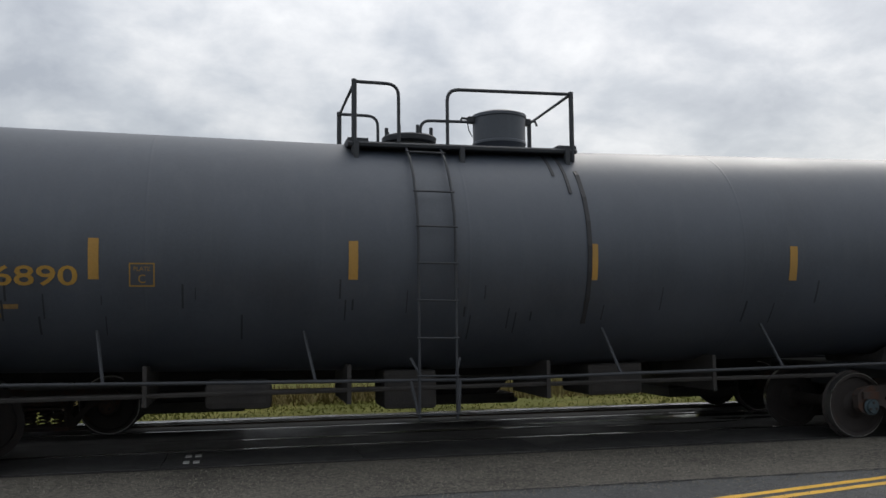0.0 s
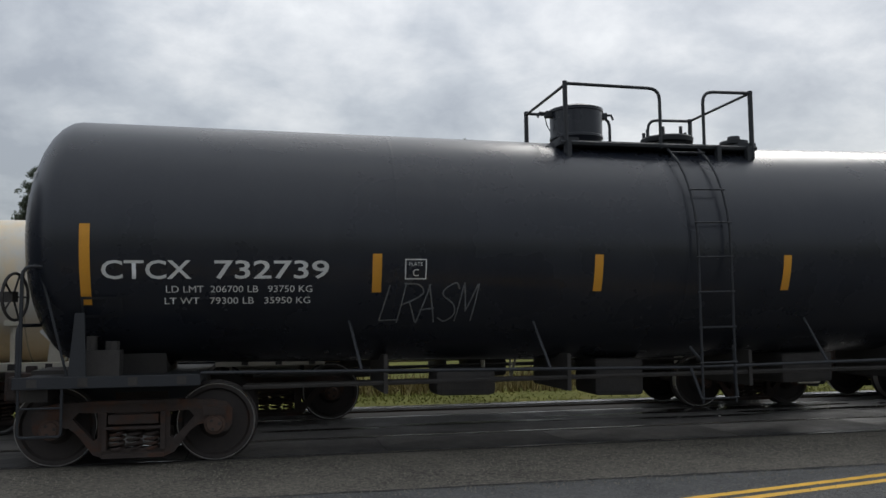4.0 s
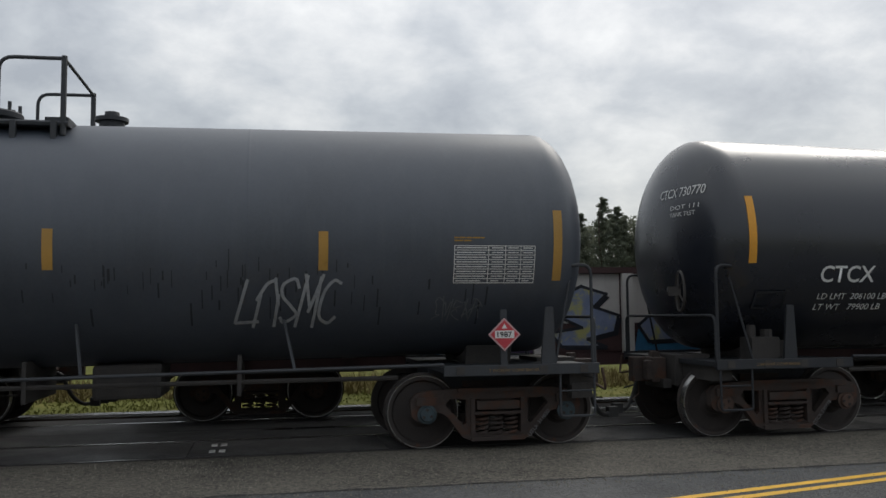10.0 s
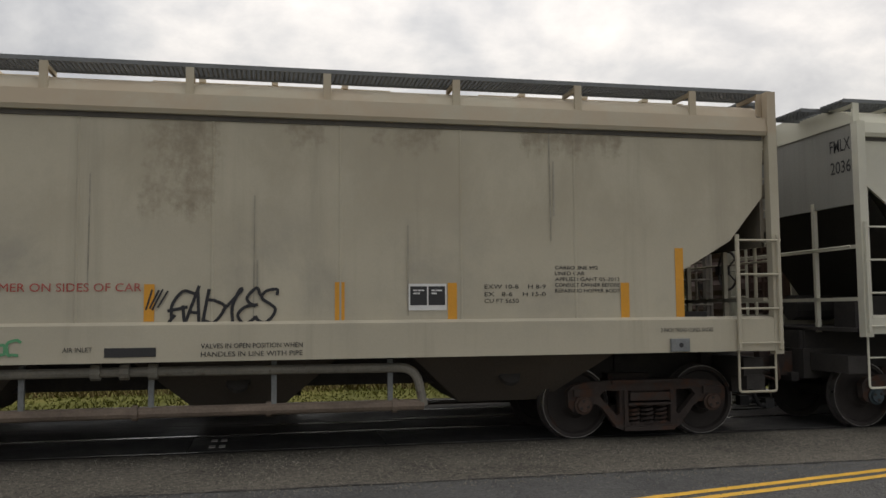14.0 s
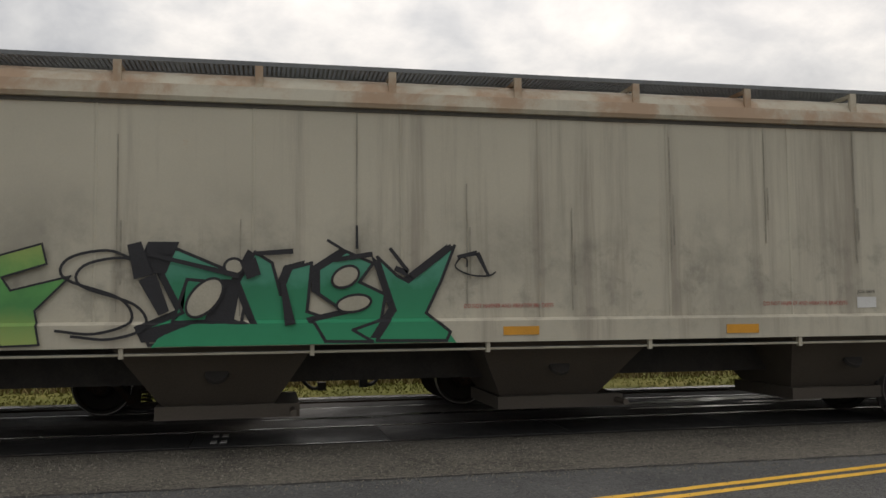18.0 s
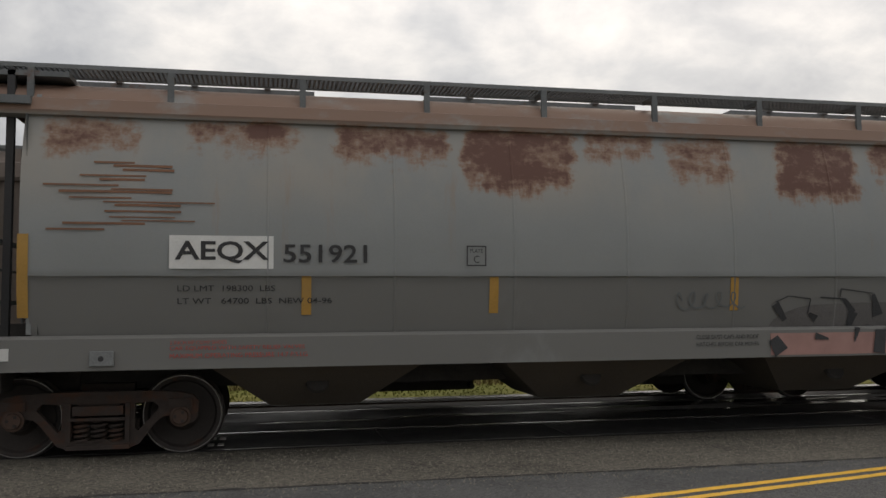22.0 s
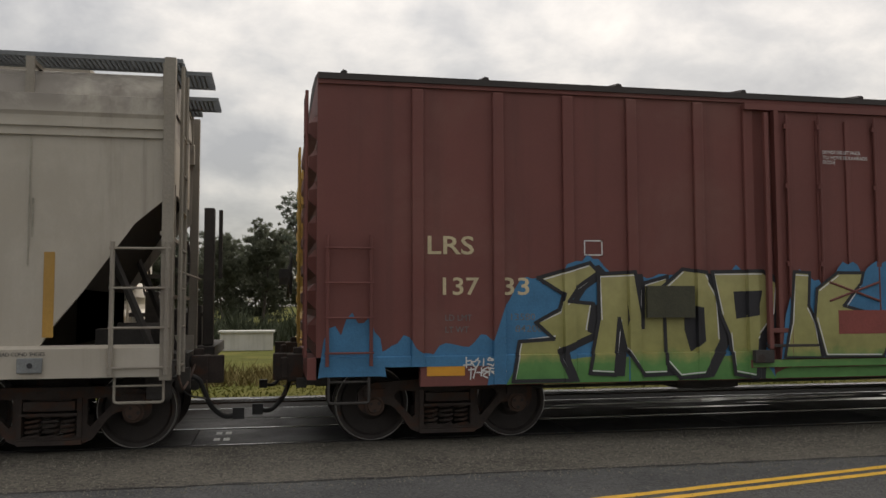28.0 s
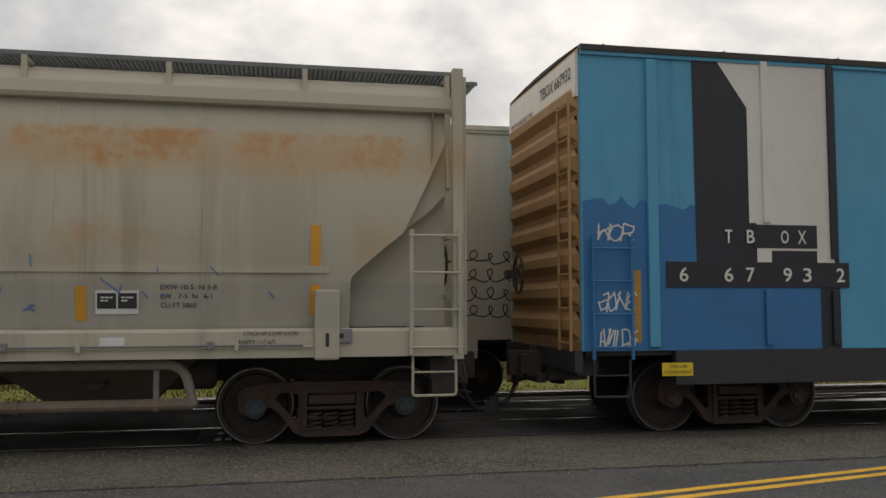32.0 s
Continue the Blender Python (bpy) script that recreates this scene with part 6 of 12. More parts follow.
def build_flatcar(paint, deck_paint, timber):
    car = thing("bulkhead_flat_car", "dark green bulkhead flat car with tie-down winches", "flat car", group="freight cars of the near train")
    half, y = 10.5, 1.55
    for s in (-1, 1):
        bm = plate(bmesh.new(), [[(-10.45, 0.76), (10.45, 0.76), (10.45, 0.95), (9.7, 1.18), (-9.7, 1.18), (-10.45, 0.95)]], *sorted((s * y, s * (y - 0.08))))
        part("side_sill", bm, paint, car)
    part("deck", bx(-9.7, 9.7, -1.46, 1.46, 1.1, 1.17), deck_paint, car, "bleached timber deck")
    for i in range(26):
        x = -9.5 + i * 19 / 25
        part("deck_plank", soft_box(x - 0.3, x + 0.3, -1.44, 1.44, 1.171, 1.2, 0.008), deck_paint, car)
    bm = plate(bmesh.new(), [[(-10.3, 0.72), (10.3, 0.72), (10.3, 1.09), (-10.3, 1.09)][::-1]], -0.3, 0.3)
    part("centre_sill", bm, UNDER, car)
    for s in (-1, 1):
        part("fish_belly", plate(bmesh.new(), [[(-6.9, 0.75), (6.9, 0.75), (5.7, 0.46), (-5.7, 0.46)]], *sorted((s * 1.0, s * 0.93))), UNDER, car)
    for i in range(14):
        x = -8.9 + i * 17.8 / 13
        bm = soft_box(x - 0.12, x + 0.12, -y - 0.09, -y, 1.0, 1.15, 0.015)
        pipe(bm, [(x - 0.16, -y - 0.05, 1.06), (x + 0.16, -y - 0.05, 1.06)], 0.045, 8)
        part("winch", bm, UNDER, car, "black tie-down winch on the sill")
        if i not in (0, 13):
            part("stake_pocket", soft_box(x + 0.45, x + 0.65, -y - 0.05, -y, 0.9, 1.12, 0.01), paint, car)
        if 0 < i < 13:
            part("cross_timber", soft_box(x - 0.13, x + 0.13, -1.6 + (i % 3) * 0.06, 1.45, 1.2, 1.36, 0.02), timber, car, "weathered dunnage timber")
    for s in (-1, 1):
        b = None
        for yy in (-1.556, 1.472):
            pl = plate(bmesh.new(), [[(s * 9.67, 0.775), (s * 10.52, 0.775), (s * 10.3, 2.6), (s * 9.67, 2.6)]], yy, yy + 0.084)
            o = part("bulkhead", pl, paint, car) if b is None else part("side_gusset", pl, paint, b)
            b = b or o
        part("inner_face", bx(*sorted((s * 9.67, s * 9.72)), -1.47, 1.47, 1.2, 2.6), paint, b)
        bm = bmesh.new()
        rows = [[(s * 10.44, yy, 0.95) for yy in (-1.47, 1.47)], [(s * 10.24, yy, 2.6) for yy in (-1.47, 1.47)]]
        strip_mesh(bm, rows)
        strip_mesh(bm, [[(s * 9.69, yy, 2.585) for yy in (-1.47, 1.47)], [(s * 10.24, yy, 2.585) for yy in (-1.47, 1.47)]])
        part("outer_face", bm, paint, b)
        for k in range(6):
            yy = -1.35 + k * 0.54
            pl = bmesh.new()
            v = [(s * 10.44, yy, 0.95), (s * 10.55, yy, 1.0), (s * 10.3, yy, 2.55), (s * 10.24, yy, 2.6)]
            r0 = [pl.verts.new(p) for p in v]
            r1 = [pl.verts.new((p[0], p[1] + 0.08, p[2])) for p in v]
            pl.faces.new(r0)
            pl.faces.new(r1[::-1])
            for i in range(4):
                pl.faces.new((r0[i], r0[(i + 1) % 4], r1[(i + 1) % 4], r1[i]))
            part("bulkhead_rib", pl, paint, b)
        part("panel_seam", bx(*sorted((s * 9.68, s * 10.36)), -1.566, -1.556, 2.02, 2.05), paint, b)
        for z in (0.98, 1.25, 1.72, 2.47):
            part("grab_iron", pipe(bmesh.new(), bent([(s * 9.85, -1.555, z - 0.03), (s * 9.85, -1.61, z), (s * 10.22, -1.61, z), (s * 10.22, -1.555, z - 0.03)], 0.03, 2), 0.012, 6), paint, b)
        patch_on(b, s * 9.98 - 0.065, s * 9.98 + 0.065, 0.94, 1.81, ORANGE, flat_surface(-1.558))
        part("end_step", bx(*sorted((s * 10.5, s * 10.95)), -1.2, 1.2, 1.0, 1.06), UNDER, car)
    for x, w in ((-6.65, 0.44), (-3.96, 0.44), (-1.38, 0.4), (1.32, 0.5), (4.02, 0.4), (6.7, 0.4)):
        patch_on(car, x - w / 2, x + w / 2, 0.79, 0.88, ORANGE, flat_surface(-1.55))
    sf = flat_surface(-1.55)
    lettering(car, "LMIC", -6.13, 0.79, 0.17, WHITE_P, sf, 0.59, offset=0.01)
    lettering(car, "266004", -5.26, 0.79, 0.17, WHITE_P, sf, 1.04, offset=0.01)
    lettering(car, "LD LMT 195400", 4.55, 0.98, 0.07, WHITE_P, sf, 0.62)
    lettering(car, "LT WT 66600", 4.55, 0.88, 0.07, WHITE_P, sf, 0.55)
    patch_on(car, 7.1, 7.27, 0.88, 1.06, WHITE_P, sf, name="paper_label")
    add_draft_gear(car, half, UNDER, sill=False)
    add_bogies(car, 16.15)
    return car, sf


# ---- paints ----
BLACK_TANK = mat("weathered_black_tank", (0.043, 0.052, 0.069), 0.5, vary=0.25, scale=0.8, fine=30, dirt=(0.08, 0.09, 0.106), dirt_amount=0.3, streak=0.3, bump=0.004, spec=0.85)
GLOSS_TANK = mat("glossy_black_tank", (0.014, 0.0165, 0.0235), 0.28, vary=0.25, scale=0.8, fine=30, dirt=(0.022, 0.023, 0.027), dirt_amount=0.3, streak=0.2, bump=0.002, spec=0.76)
SATIN_TANK = mat("satin_black_tank", (0.015, 0.0175, 0.025), 0.28, vary=0.25, scale=0.8, fine=30, dirt=(0.03, 0.032, 0.036), dirt_amount=0.35, streak=0.3, bump=0.003, spec=0.5)
BLACK_FIT = mat("black_painted_fittings", (0.02, 0.022, 0.026), 0.6, vary=0.25, scale=4)
GREY_FITT = mat("dark_grey_fittings", (0.036, 0.039, 0.044), 0.65, vary=0.25, scale=4)
CREAM = weathered("stained_cream_tank", (0.73, 0.585, 0.38), [((0.6, 0.6, 0.57), (-0.9, 2.0), 0.3, (0.28, 0.2), (0.47, 0.6), 0.85), ((0.42, 0.32, 0.2), (-1.3, 1.3), 0.3, (2.0, 0.25), (0.52, 0.75), 0.55), ((0.62, 0.44, 0.22), (-1.3, -0.4), 0.3, (0.6, 0.6), (0.45, 0.65), 0.5)], rough=0.55)
SEAM = mat("grimy_weld_seam", (0.42, 0.36, 0.26), 0.7, vary=0.25, scale=6)
CREAM_FIT = mat("cream_fittings", (0.6, 0.57, 0.48), 0.55, vary=0.15, scale=4, dirt=(0.3, 0.2, 0.12), dirt_amount=0.4)
MINT = mat("pale_green_tank", (0.46, 0.52, 0.48), 0.55, vary=0.1, scale=0.6, dirt=(0.4, 0.38, 0.3), dirt_amount=0.4, streak=0.4, bump=0.003)
GREEN = mat("faded_dark_green", (0.038, 0.05, 0.03), 0.7, vary=0.35, scale=1.5, dirt=(0.06, 0.042, 0.03), dirt_amount=0.7, streak=0.6, patch=(0.07, 0.045, 0.032), patch_from=0.58, patch_scale=2.5, bump=0.004)
DECK = mat("bleached_deck_timber", (0.125, 0.115, 0.108), 0.9, vary=0.35, scale=3, random_each=0.4)
TIMBER = mat("dunnage_timber", (0.034, 0.028, 0.024), 0.9, vary=0.35, scale=4, random_each=0.5)
GPFX_G = weathered("dusty_beige_grey", (0.475, 0.436, 0.338), [((0.28, 0.25, 0.195), (1.0, 3.85), 0.4, (2.2, 0.12), (0.52, 0.74), 0.4), ((0.36, 0.32, 0.24), (2.6, 3.85), 0.4, (0.6, 0.4), (0.4, 0.6), 0.6), ((0.45, 0.36, 0.26), (3.9, 4.6), 0.05, (1.2, 1.0), (0.3, 0.6), 0.8), ((0.3, 0.28, 0.235), (1.58, 2.7), 0.5, (0.6, 0.5), (0.4, 0.65), 0.7)],
                   spots=((0.3, 0.26, 0.19), (0.25, 0.215, 0.16), 0.6, 0.5, [(-7.9, -6.9, 3.5, 3.86, 0.6), (-6.2, -5.0, 3.3, 3.86, 0.6), (-4.2, -3.4, 3.5, 3.86, 0.55), (-2.6, -1.2, 3.35, 3.86, 0.6), (0.6, 1.5, 2.7, 3.86, 0.5), (2.2, 2.7, 3.5, 3.86, 0.55), (3.2, 4.0, 3.5, 3.86, 0.6), (5.0, 6.4, 3.55, 3.86, 0.6)]))
FMLX_C = weathered("pale_cream_grey", (0.64, 0.625, 0.515), [((0.4, 0.37, 0.31), (1.0, 4.0), 0.4, (2.5, 0.1), (0.5, 0.75), 0.4), ((0.45, 0.43, 0.38), (1.0, 3.9), 0.3, (0.5, 0.5), (0.45, 0.65), 0.4)], vary=0.05)
CEFX_G = weathered("grimy_beige_grey", (0.52, 0.485, 0.39), [((0.27, 0.235, 0.19), (1.0, 4.1), 0.4, (2.4, 0.12), (0.48, 0.7), 0.65), ((0.22, 0.21, 0.175), (1.4, 2.8), 0.5, (0.9, 0.8), (0.4, 0.7), 0.55), ((0.17, 0.16, 0.135), (1.4, 2.5), 0.4, (3.5, 3.0), (0.5, 0.7), 0.4), ((0.36, 0.21, 0.12), (3.95, 4.7), 0.1, (1.0, 1.0), (0.4, 0.6), 0.75), ((0.5, 0.26, 0.08), (3.2, 3.6), 0.15, (1.5, 1.5), (0.66, 0.72), 0.8)])
# the first layer turns the side darker and browner below z = 2.06
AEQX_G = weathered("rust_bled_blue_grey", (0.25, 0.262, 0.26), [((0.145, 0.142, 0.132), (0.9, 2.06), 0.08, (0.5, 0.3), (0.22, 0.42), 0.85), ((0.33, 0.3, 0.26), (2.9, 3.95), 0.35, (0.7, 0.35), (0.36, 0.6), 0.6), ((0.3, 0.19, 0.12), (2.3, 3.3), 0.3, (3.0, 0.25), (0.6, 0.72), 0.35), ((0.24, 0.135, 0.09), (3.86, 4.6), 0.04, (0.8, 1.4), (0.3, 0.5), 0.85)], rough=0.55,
                   spots=((0.25, 0.125, 0.068), (0.105, 0.042, 0.031), 4.0, 0.5, [(-8.25, -7.2, 3.3, 3.86, 0.62), (-6.65, -5.4, 3.4, 3.86, 0.6), (-6.1, -5.55, 3.5, 3.86, 0.95), (-5.0, -3.68, 3.4, 3.86, 0.9), (-3.5, -2.05, 3.1, 3.86, 1.0),
                                                                                        (-1.9, -0.9, 3.55, 3.86, 0.8), (-0.85, 0.1, 3.2, 3.86, 0.72), (0.75, 1.9, 3.05, 3.86, 1.0), (2.15, 3.65, 3.45, 3.86, 1.0), (2.15, 3.5, 3.08, 3.4, 0.55), (4.0, 5.15, 3.35, 3.86, 0.92),
                                                                                        (5.4, 6.55, 3.6, 3.86, 0.8), (5.4, 6.5, 3.1, 3.45, 0.55), (6.85, 8.15, 3.55, 3.86, 1.0), (7.4, 7.66, 2.2, 3.6, 0.8)]))
SOXX_O = weathered("rust_washed_beige", (0.47, 0.41, 0.315), [((0.43, 0.24, 0.13), (2.0, 4.6), 0.5, (0.62, 0.14), (0.36, 0.64), 0.76), ((0.42, 0.25, 0.14), (0.9, 2.2), 0.4, (0.7, 0.2), (0.42, 0.7), 0.55), ((0.34, 0.16, 0.075), (1.7, 3.6), 0.3, (0.7, 5.5), (0.42, 0.78), 0.4), ((0.37, 0.31, 0.225), (1.2, 3.7), 0.3, (0.9, 0.05), (0.47, 0.66), 0.7), ((0.38, 0.17, 0.085), (3.7, 4.7), 0.1, (0.7, 1.5), (0.3, 0.5), 0.85), ((0.3, 0.12, 0.05), (1.0, 1.5), 0.05, (2.2, 0.4), (0.45, 0.6), 0.7)], rough=0.75,
                   spots=((0.38, 0.22, 0.125), (0.31, 0.155, 0.08), 9.0, 0.6, [(-8.3, -6.9, 2.9, 3.9, 0.75), (-6.6, -5.5, 2.5, 3.75, 0.6), (-4.1, -3.3, 1.9, 3.8, 0.66), (-2.7, -1.75, 1.95, 3.8, 0.72), (-0.75, -0.15, 1.95, 3.6, 0.6), (0.2, 0.75, 2.1, 3.75, 0.6), (1.9, 2.7, 1.9, 3.5, 0.55),
                                                                              (3.2, 3.9, 2.0, 3.6, 0.6), (4.6, 5.4, 1.9, 3.8, 0.6), (5.9, 6.7, 2.1, 3.6, 0.62), (7.0, 8.0, 3.0, 3.8, 0.6)]))
CRDX_T = weathered("warm_tan_grey", (0.48, 0.44, 0.375), [((0.2, 0.17, 0.14), (0.9, 4.6), 0.3, (2.0, 0.07), (0.53, 0.66), 0.7), ((0.16, 0.14, 0.125), (3.75, 4.6), 0.15, (0.9, 0.9), (0.4, 0.6), 0.7), ((0.36, 0.32, 0.26), (0.9, 3.8), 0.3, (0.6, 0.3), (0.42, 0.6), 0.6)])
TILX_G = weathered("stained_light_grey", (0.445, 0.413, 0.33), [((0.25, 0.22, 0.17), (1.0, 4.0), 0.3, (0.9, 0.05), (0.52, 0.64), 0.55), ((0.34, 0.315, 0.25), (1.4, 3.4), 0.2, (0.75, 0.03), (0.5, 0.58), 0.55), ((0.43, 0.3, 0.17), (3.14, 3.62), 0.2, (0.35, 0.3), (0.2, 0.5), 0.68), ((0.43, 0.28, 0.13), (2.1, 2.6), 0.2, (1.0, 0.8), (0.5, 0.64), 0.45), ((0.33, 0.32, 0.29), (1.4, 1.93), 0.03, (0.5, 0.5), (0.3, 0.5), 0.6)],
                   spots=((0.46, 0.31, 0.17), (0.42, 0.22, 0.09), 2.0, 0.6, [(-8.6, -6.6, 3.05, 3.64, 0.6), (-6.4, -4.6, 3.1, 3.72, 0.62), (-4.5, -2.3, 3.1, 3.7, 0.72), (-2.15, -0.75, 3.25, 3.74, 0.8), (-0.5, 0.0, 3.22, 3.66, 0.55), (0.35, 0.95, 3.22, 3.66, 0.6), (1.15, 2.35, 3.22, 3.66, 0.7),
                                                                            (2.4, 3.8, 3.2, 3.7, 0.85), (4.1, 6.3, 3.26, 3.7, 0.8), (6.5, 8.5, 3.2, 3.7, 0.65), (-4.2, -3.8, 2.15, 2.4, 0.45), (-3.4, -2.6, 2.15, 2.4, 0.45), (4.8, 5.4, 2.15, 2.6, 0.4)]))
MAROON = weathered("dull_maroon", (0.168, 0.058, 0.05), [((0.108, 0.042, 0.037), (0.5, 4.6), 0.3, (2.4, 0.12), (0.48, 0.7), 0.6), ((0.2, 0.092, 0.075), (1.0, 4.4), 0.4, (0.6, 0.6), (0.5, 0.7), 0.5)], vary=0.15)
DARK_ROOF = mat("dark_tarred_roof", (0.05, 0.042, 0.04), 0.8, vary=0.3, scale=2)
BLUE = weathered("bright_blue_boxcar", (0.07, 0.32, 0.5), [((0.03, 0.16, 0.3), (1.0, 5.0), 0.3, (2.2, 0.12), (0.5, 0.7), 0.5), ((0.1, 0.3, 0.44), (3.0, 4.9), 0.4, (0.7, 0.4), (0.45, 0.65), 0.5)], vary=0.1, rough=0.5)
DEEP = mat("deep_blue_paint", (0.022, 0.15, 0.35), 0.5, vary=0.15, scale=1.5)
TAN_END = mat("tan_yellow_end", (0.44, 0.26, 0.11), 0.65, vary=0.15, scale=1.2, dirt=(0.2, 0.1, 0.05), dirt_amount=0.5, streak=0.5)
BLACK_SILL = mat("black_sill", (0.028, 0.028, 0.03), 0.6, vary=0.3, scale=2)
SOOTY = mat("sooty_steel_grey", (0.13, 0.14, 0.145), 0.7, vary=0.3, scale=3, patch=(0.12, 0.06, 0.035), patch_from=0.6, patch_scale=4)
# far darker than the sides' paint: the slopes' shade is in this grey
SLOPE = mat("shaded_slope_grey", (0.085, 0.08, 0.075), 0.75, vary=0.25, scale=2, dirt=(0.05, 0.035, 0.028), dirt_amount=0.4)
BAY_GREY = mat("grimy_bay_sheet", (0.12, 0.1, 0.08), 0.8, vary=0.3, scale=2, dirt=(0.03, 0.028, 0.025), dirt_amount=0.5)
WHITE_CAR = mat("dirty_white_car", (0.86, 0.82, 0.74), 0.6, vary=0.06, scale=0.8, dirt=(0.62, 0.56, 0.47), dirt_amount=0.4, streak=0.4)
CREAM_CAR = mat("dusty_cream_car", (0.6, 0.53, 0.42), 0.65, vary=0.08, scale=0.8, dirt=(0.4, 0.33, 0.25), dirt_amount=0.4, streak=0.4)
BROWN_CAR = mat("brown_far_car", (0.09, 0.05, 0.038), 0.75, vary=0.2, scale=1.0, dirt=(0.05, 0.03, 0.025), dirt_amount=0.4, streak=0.5)
TAUPE_CAR = mat("taupe_far_car", (0.2, 0.165, 0.145), 0.75, vary=0.2, scale=1.0, dirt=(0.1, 0.08, 0.07), dirt_amount=0.5, streak=0.5)
RUSTY_WHITE = mat("rust_spotted_white", (0.36, 0.335, 0.30), 0.75, vary=0.15, scale=1.0, dirt=(0.2, 0.17, 0.14), dirt_amount=0.4, streak=0.5, patch=(0.13, 0.06, 0.04), patch_from=0.6, patch_scale=4)
YELLOW_CAR = mat("golden_yellow_car", (0.55, 0.34, 0.07), 0.6, vary=0.12, scale=1.0, dirt=(0.3, 0.18, 0.06), dirt_amount=0.4, streak=0.4)


def travelled(t):
    """How far the near train has gone to the left after t seconds."""
    return 7.98 * t + 0.61 * (t + 14 * (math.exp(-t / 14) - 1)) - 0.1 * math.exp(-((t - 7.4) / 0.8) ** 2)


FAR_SPEED = 6.88
NEAR_CARS, FAR_CARS = [], []


def near(car, u):
    u += 0.28
    NEAR_CARS.append((car, u))
    car.matrix_basis = pose(u, NEAR, 0)
    return car


def far(car, w):
    w += 0.39
    FAR_CARS.append((car, w))
    car.matrix_basis = pose(w, FAR, 0)
    return car


A, SA = build_tank_car("black_tank_car", "weathered black tank car with ochre lettering and stripes", BLACK_TANK, GREY_FITT, blue=True, plat=(-1.4, 1.66), bars_at=[(-7.41, 1), (-4.26, 0), (-1.41, 0), (1.6, 0), (4.44, 0), (7.51, 1)], sign_x=6.77, relief=False)
near(A, 2.38)
B, SB = build_tank_car("black_tank_car", "weathered black tank car with ochre lettering and a dented ladder", BLACK_TANK, GREY_FITT, blue=True, ladder_x=-0.55, plat=(-1.25, 1.12), pot_x=0.55, man_x=-0.6,
                       bars_at=[(-7.41, 1), (-4.55, 0), (-1.54, 0), (1.37, 0), (4.4, 0), (7.4, 1)], rails="hoop", sign_x=6.1, reservoir=False)
near(B, 19.89)
Cc, SC = build_tank_car("black_tank_car", "satin black tank car with white lettering", SATIN_TANK, BLACK_FIT, spacing=13.4, bars_at=[(-7.19, 1), (-3.96, 0), (-1.2, 0), (1.4, 0), (4.3, 0), (7.33, 1)], tall=(1.84, 2.73), strip=ORANGE,
                        pot_x=-0.9, man_x=0.5, ladder_x=0.3, sign_x=5.94)
near(Cc, 37.19)
D, SD = build_flatcar(GREEN, DECK, TIMBER)
near(D, 57.15)
E, SE = build_tank_car("black_tank_car", "weathered black tank car with ochre lettering and a pale dribble", BLACK_TANK, GREY_FITT, blue=True, ladder_x=0.56, plat=(-1.37, 1.65), pot_x=-0.65, man_x=0.55,
                       bars_at=[(-7.4, 1), (-4.29, 0), (-1.48, 0), (1.6, 0), (4.58, 0), (7.43, 1)], sign_x=6.74, reservoir=False)
near(E, 77.31)
Fc, SF = build_tank_car("black_tank_car", "glossy black tank car with white lettering and amber strips", GLOSS_TANK, BLACK_FIT, ladder_x=-0.66, plat=(-1.15, 0.58), pot_x=0.3, man_x=-0.65, fin=0.15, sign_x=7.0, reservoir=False,
                        bars_at=[(-7.41, 1), (-4.16, 0), (-1.41, 0), (1.65, 0), (4.41, 0), (7.6, 1)], tall=(2.24, 3.12), strip=ORANGE, rails="hoop", hoops=(-1.5, -0.8, -0.3, 0.5))
near(Fc, 94.79)

FLAT = flat_surface(-1.58)
LIP_SHADE = mat("grimy_lip_shade", (0.09, 0.082, 0.07), 0.8, vary=0.4, scale=2, fine=20)
RUST_BAY = mat("rusty_bay_sheet", (0.115, 0.085, 0.062), 0.8, vary=0.3, scale=2, dirt=(0.05, 0.04, 0.033), dirt_amount=0.5, streak=0.4)
# the cream cars' ends: same paint as the sides, darkened here as shade
END_SHADE = mat("shaded_grey_end_sheet", (0.29, 0.29, 0.265), 0.7, vary=0.15, scale=1.5, dirt=(0.17, 0.165, 0.15), dirt_amount=0.4, streak=0.4)
RUST_FRAME = mat("dark_rust_frame", (0.2, 0.105, 0.062), 0.8, vary=0.35, scale=3, patch=(0.09, 0.06, 0.045), patch_from=0.5, patch_scale=3)
GPFX_EDGE = [(1.5, 7.08), (1.57, 7.08), (1.99, 7.02), (2.15, 7.12), (2.52, 7.78), (3.08, 8.24), (3.9, 8.28)]
# end sheet: grime plus the shade between its ribs, both in the colour
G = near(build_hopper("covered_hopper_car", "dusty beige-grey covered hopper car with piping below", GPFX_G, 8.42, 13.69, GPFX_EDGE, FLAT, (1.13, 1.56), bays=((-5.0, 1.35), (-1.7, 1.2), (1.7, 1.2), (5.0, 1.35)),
                      bay_low=0.5, gate=False, bay_paint=BAY_GREY, slope_paint=SLOPE, brace=False, end_low=2.45, rib_out=0.12, end_paint=mat("grimy_shaded_beige_end", (0.2, 0.175, 0.135), 0.8, vary=0.3, scale=1.5, dirt=(0.1, 0.08, 0.06), dirt_amount=0.6, streak=0.5), first=-0.4, lip=0.06), 112.55)
FMLX_EDGE = [(1.5, 7.27), (1.56, 7.25), (1.73, 7.13), (2.09, 7.14), (2.4, 7.3), (2.74, 7.43), (2.78, 7.55), (2.98, 7.7), (3.3, 8.1), (3.95, 8.15)]
